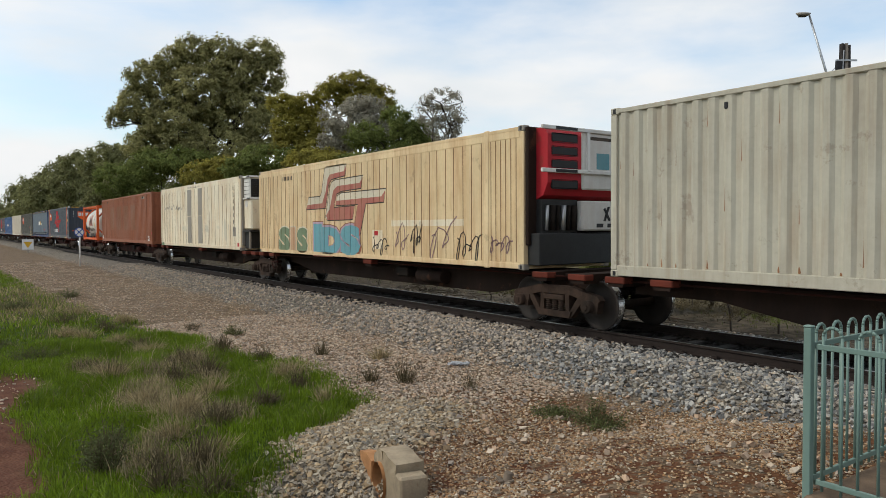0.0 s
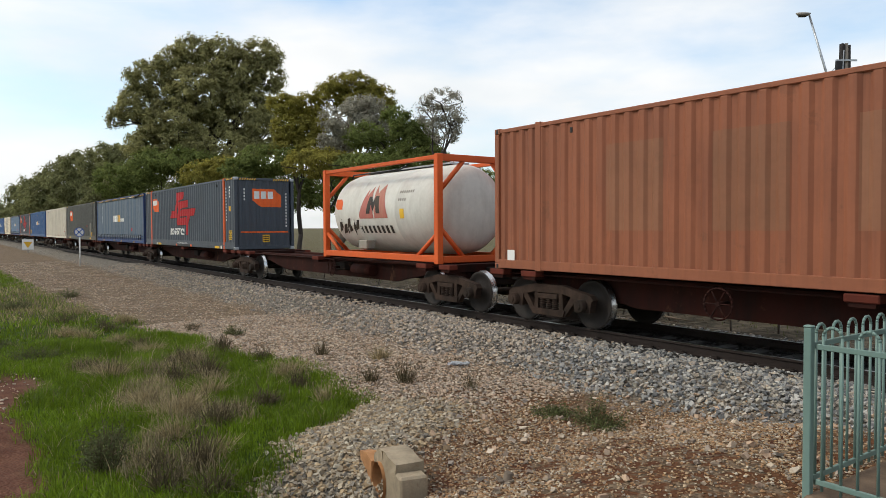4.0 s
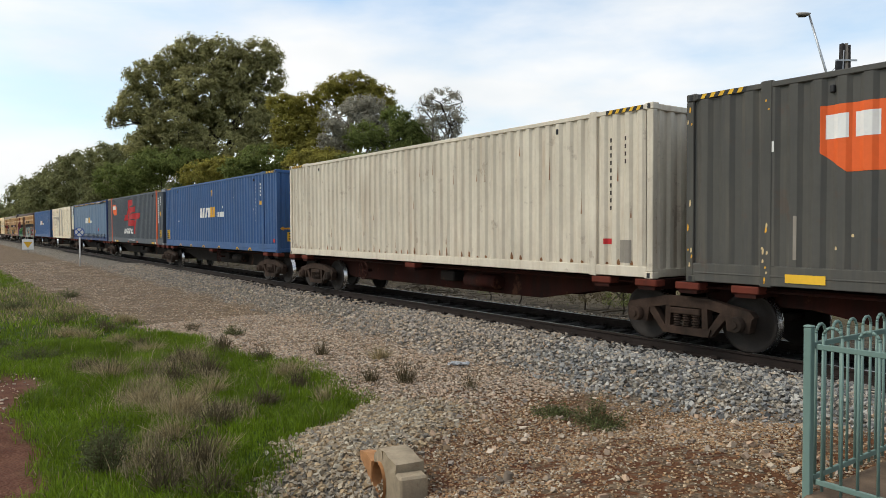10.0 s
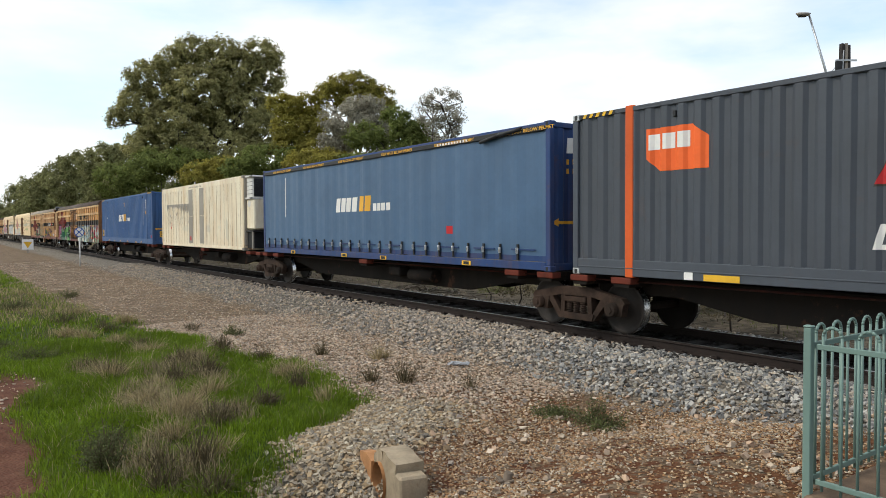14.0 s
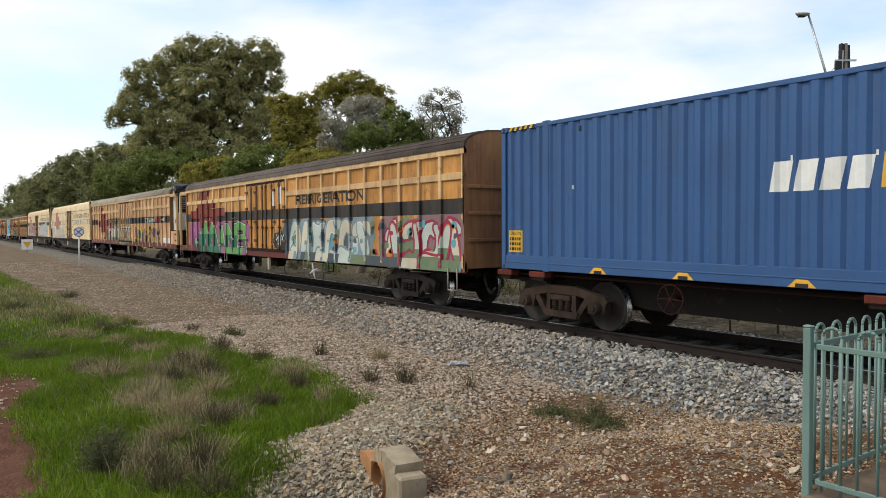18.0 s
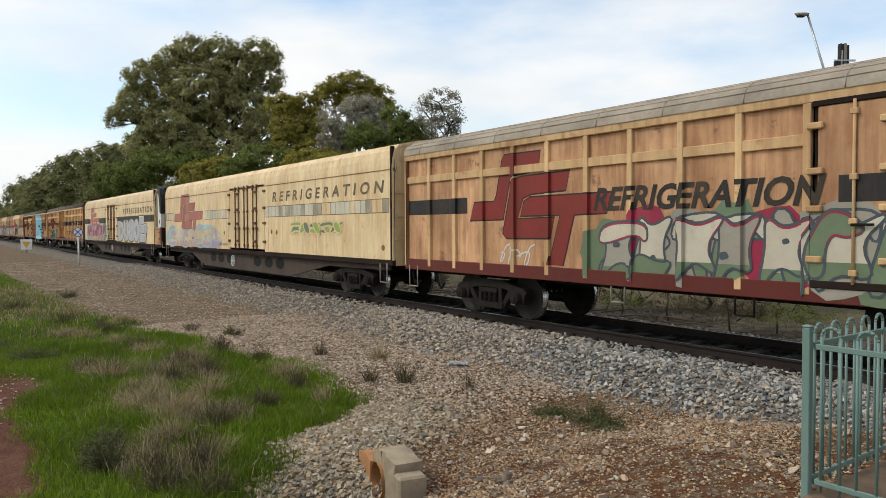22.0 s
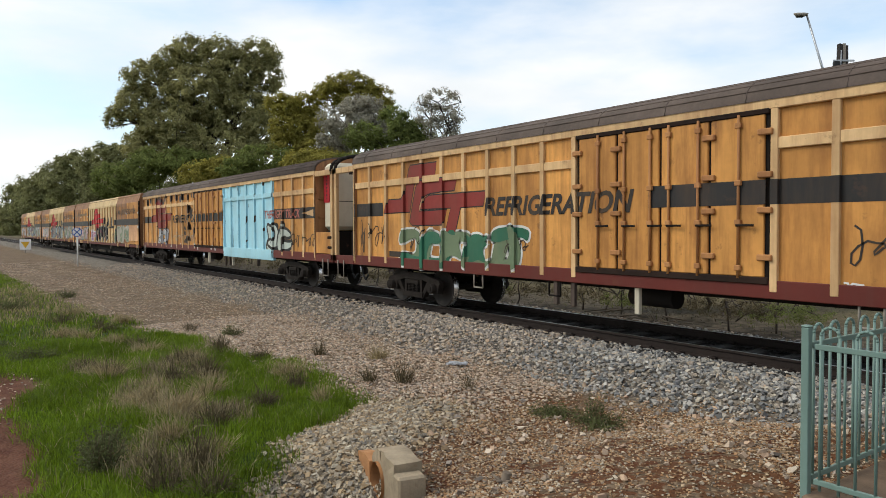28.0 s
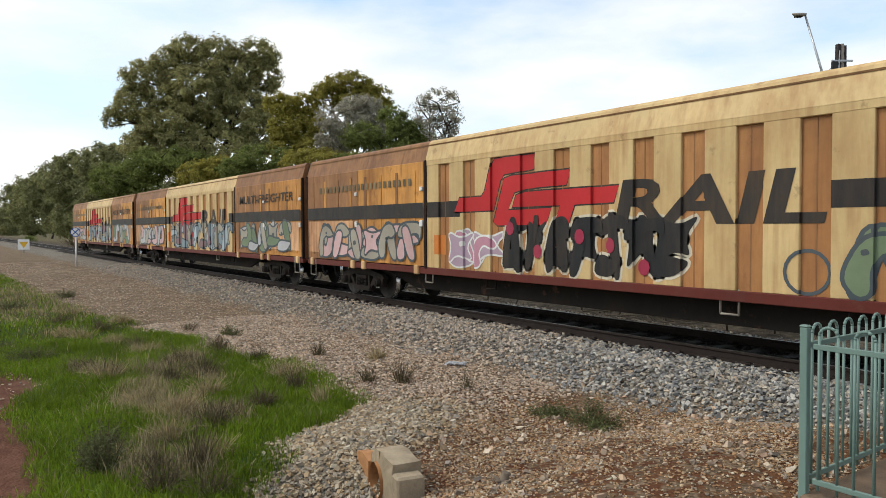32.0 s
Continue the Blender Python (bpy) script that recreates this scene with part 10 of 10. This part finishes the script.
def make_signs():
    x, y = -51.0, 7.4
    z = float(height(x, y))
    s = thing("cross_sign", "small round white sign with a blue ring and cross", "railway sign", at=pose(x, y, z, 0, 0, 70))
    part("post", cyl(B(), (0, 0, -0.2), (0, 0, 2.0), 0.05, n=10), M["white"], s)
    part("plate", cyl(B(), (0, -0.08, 2.24), (0, -0.05, 2.24), 0.3, n=24), M["sign_blue"], s, "blue ring")
    part("face", cyl(B(), (0, -0.086, 2.24), (0, -0.081, 2.24), 0.255, n=24), M["white"], s)
    for d in (-1, 1):
        part("cross_bar", prism(B(), [(-0.2, 2.24 - d * 0.16), (-0.16, 2.24 - d * 0.2), (0.2, 2.24 + d * 0.16), (0.16, 2.24 + d * 0.2)], -0.092, -0.087 + 0.001 * d), M["sign_blue"], s)
    x, y = -84.0, 7.4
    s = thing("yellow_triangle_sign", "low white board with a yellow triangle beside the track", "railway sign", at=pose(x, y, float(height(x, y)), 0, 0, 75))
    part("post", box(B(), -0.06, 0.06, -0.04, 0.04, -0.2, 0.4), M["panel_grey"], s)
    part("board", box(B(), -0.52, 0.52, -0.07, -0.04, 0.35, 1.4, 0.01), M["white"], s)
    part("triangle", prism(B(), [(0, 0.5), (0.4, 1.15), (-0.4, 1.15)], -0.076, -0.071), M["yellow"], s)


def make_pole():
    D = 29.5
    x, y, _ = place(1490, D)
    z = float(height(x, y))
    top = 1.935 + (402 - 84) / 1252 * D - z
    p = thing("stobie_pole", "tall pole of two dark steel beams with concrete between", "utility pole", at=pose(x, y, z, 0, 0, 54.57))
    # local x runs across the view
    k = D / 1252
    part("concrete_core", prism(B(), [(-0.06, -0.3), (0.2, -0.3), (0.11, top), (0.0, top)], -0.1, 0.1), M["pole_concrete"], p)
    part("steel_beam", prism(B(), [(-0.3, -0.3), (-0.06, -0.3), (-0.02, top - 0.05), (-0.14, top)], -0.12, 0.12), M["pole_steel"], p)
    part("steel_beam", prism(B(), [(0.21, -0.3), (0.32, -0.3), (0.2, top - 0.08), (0.115, top - 0.08)], -0.12, 0.12), M["pole_steel"], p)
    part("cable_guard", cyl(B(), (-0.3, -0.15, 3.9), (-0.1, -0.15, top - 0.3), 0.025, n=6), M["galv"], p)
    for zz in (5.1, top - 0.75):
        part("cross_arm", box(B(), -0.42 if zz > 6 else -0.3, 0.45 if zz > 6 else 0.4, -0.16, -0.1, zz, zz + 0.07), M["galv"], p)
    part("pole_box", box(B(), -0.5, -0.2, -0.25, -0.12, 3.5, 3.95, 0.02), M["black"], p)
    part("pole_box", box(B(), -0.45, -0.2, -0.25, -0.12, top - 1.15, top - 0.75, 0.02), M["black"], p)
    s = thing("pole_sign", "white and green notice plate fixed to the pole", "sign", at=pose(*place(1496, D - 0.35, 0), 0, 0, 54.57))
    zz = 1.935 + (402 - 405) * k
    part("plate", box(B(), -0.17, 0.19, -0.02, 0.0, zz - 0.4, zz + 0.42, 0.01), M["white"], s)
    part("picture_panel", box(B(), -0.14, 0.16, -0.024, -0.02, zz - 0.02, zz + 0.38), M["sign_green"], s)
    part("picture_shape", prism(B(), [(-0.08, zz + 0.05), (0.02, zz + 0.03), (0.1, zz + 0.3), (0.0, zz + 0.33)], -0.028, -0.024), M["white"], s)
    part("text_panel", box(B(), -0.14, 0.16, -0.024, -0.02, zz - 0.26, zz - 0.08), M["sign_green"], s)
    part("text_bars", box(B(), -0.14, 0.16, -0.024, -0.02, zz - 0.36, zz - 0.31), M["sign_green"], s)
    lamp = thing("street_lamp", "grey street lamp on a long slanting arm", "street lamp", at=pose(x, y, z, 0, 0, 54.57))
    a = ((1482 - 1490) * k, -0.2, 1.935 + (402 - 225) * k - z)
    b = ((1424 - 1490) * k, -0.15, 1.935 + (402 - 34) * k - z)
    part("arm", cyl(B(), a, b, 0.055, 0.04, 10), M["galv"], lamp)
    part("arm_bracket", box(B(), a[0] - 0.05, a[0] + 0.12, -0.3, -0.05, a[2] - 0.15, a[2] + 0.1, 0.02), M["galv"], lamp)
    hx, hz = b[0] - 0.2, b[2] + 0.04
    bm = B()
    loft(bm, [[(hx + dx, b[1] + 0.12 * w * math.cos(q), hz - 0.05 * w + 0.07 * w * math.sin(q)) for q in [math.tau * i / 12 for i in range(12)]] for dx, w in ((-0.32, 0.35), (-0.2, 1.1), (0.1, 1.2), (0.25, 0.5))], True, True, True)
    part("lamp_head", bm, M["panel_grey"], lamp)
    part("lamp_glass", box(B(), hx - 0.22, hx + 0.08, b[1] - 0.09, b[1] + 0.09, hz - 0.16, hz - 0.12, 0.02), M["black"], lamp)
    w = thing("overhead_wire", "thin dark service wire that sags from the pole", "wire")
    p0 = Vector(place(1478, D - 0.3, 1.935 + (402 - 125) * k))
    p1 = Vector(place(1150, 33, 1.935 + (402 - 360) * 33 / 1252))
    pts = [p0.lerp(p1, t) - Vector((0, 0, 0.9 * math.sin(math.pi * t) * (1 - 0.3 * t))) for t in np.linspace(0, 1, 14)]
    part("strand", tube(B(), pts, 0.012, 5), M["black"], w)


def make_house():
    D = 44
    k = D / 1252
    at = place(1600, D)
    h = thing("house", "cream house with dark roof and solar panels behind the line", "house", at=pose(at[0], at[1], float(height(at[0], at[1])), 0, 0, 54.57))
    z0 = float(height(at[0], at[1]))

    def Z(py):
        return 1.935 + (402 - py) * k - z0

    x0, x1 = (1500 - 1600) * k, 6.0
    part("wall", box(B(), x0, x1, 0, 8, -0.3, Z(434)), M["house_wall"], h)
    bm = B()
    prism(bm, [(x0 - 0.4, Z(432)), (x1 + 0.4, Z(432)), (x1 + 0.4, Z(424)), (x0 - 0.4, Z(424))], -0.5, 0.0)
    part("gutter", bm, M["house_roof"], h)
    bm = B()
    q = [(x0 - 0.4, -0.5, Z(425)), (x1 + 0.4, -0.5, Z(425)), (x1 + 0.4, 4, Z(366)), (x0 - 0.4 + 1.5, 4, Z(366)), (x0 - 0.4, 8.5, Z(425)), (x1 + 0.4, 8.5, Z(425))]
    vs = [bm.verts.new(p) for p in q]
    for fc in ((0, 1, 2, 3), (3, 2, 5, 4), (0, 3, 4), (1, 5, 2), (0, 4, 5, 1)):
        bm.faces.new([vs[i] for i in fc])
    bmesh.ops.recalc_face_normals(bm, faces=bm.faces[:])
    part("roof", bm, M["house_roof"], h)
    rise = (Z(366) - Z(425)) / 4.5
    for row, (ya, yb) in enumerate(((0.6, 1.9), (2.2, 3.5))):
        for c in range(5 if row == 0 else 3):
            xa = x0 + 0.35 + c * 0.95 + row * 0.2
            bm = B()
            vs = [bm.verts.new((xx, yy, Z(425) + (yy + 0.5) * rise + dz)) for dz in (0.06, 0.11) for xx, yy in ((xa, ya), (xa + 0.88, ya), (xa + 0.88, yb), (xa, yb))]
            for fc in ((3, 2, 1, 0), (4, 5, 6, 7), (0, 1, 5, 4), (1, 2, 6, 5), (2, 3, 7, 6), (3, 0, 4, 7)):
                bm.faces.new([vs[i] for i in fc])
            sp = part("solar_panel", bm, M["galv"], h)
            for i in range(3):
                for j in range(2):
                    bm = B()
                    ax, bx = xa + 0.03 + i * 0.28, xa + 0.03 + i * 0.28 + 0.26
                    ay, by = ya + 0.04 + j * 0.62, ya + 0.04 + j * 0.62 + 0.59
                    bm.faces.new([bm.verts.new((xx, yy, Z(425) + (yy + 0.5) * rise + 0.116)) for xx, yy in ((ax, ay), (bx, ay), (bx, by), (ax, by))])
                    part("solar_cell", bm, M["solar"], sp)
    w = part("window", box(B(), (1503 - 1600) * k, (1542 - 1600) * k, -0.06, 0.02, Z(472), Z(436), 0.01), M["shade_green"], h, "window with a green shade")
    part("window_frame", box(B(), (1500 - 1600) * k, (1545 - 1600) * k, -0.05, 0.01, Z(475), Z(472)), M["white"], w)
    g = thing("garden_wall", "low brown-capped garden wall before the house", "wall", at=pose(*place(1600, D - 3, z0), 0, 0, 54.57))
    part("wall_body", prism(B(), [(-3.6, -0.3), (4, -0.3), (4, 1.6), (1.0, 1.4), (-3.6, 0.7)], 0, 0.2), M["house_wall"], g)
    part("coping", prism(B(), [(-3.6, 0.7), (1.0, 1.4), (4, 1.6), (4, 1.68), (1.0, 1.48), (-3.6, 0.78)], -0.04, 0.24), M["kerb"], g)


make_path()
make_fence()
make_drain()
make_litter()
make_signs()
make_brush(-19.0, 13.4, 1.6, 46, 1)
make_brush(-11.5, 14.2, 1.4, 30, 2)
make_pole()
make_house()


# ---- motion ----
def motions():
    times = [0, 4, 8, 12, 16, 20, 24, 28, 32]
    for ob, s, z in CARS:
        walk(ob, [(t, pose(s + run(t), TRACK_Y, z)) for t in times])
    # wheels roll while they pass the camera
    bpy.context.view_layer.update()
    place0 = {ob: s for ob, s, _ in CARS}
    step = 1 / 30
    for w, side in WHEELS:
        s = place0[w.parent.parent] + w.parent.matrix_basis.translation.x + w.matrix_basis.translation.x
        base = w.matrix_basis.copy()
        hit = [t for t in np.arange(0, SECONDS + 0.01, step) if -24 < s + run(t) < -2]
        if not hit or side > 0:
            continue
        rows = [(t, base @ Matrix.Rotation((1 if side < 0 else -1) * (run(t) - run(hit[0])) / 0.463, 4, "Y")) for t in hit]
        if hit[0] > 0.05:
            rows.insert(0, (0.0, base))
        if hit[-1] < SECONDS - 0.05:
            rows.append((SECONDS, rows[-1][1]))
        walk(w, rows)


motions()
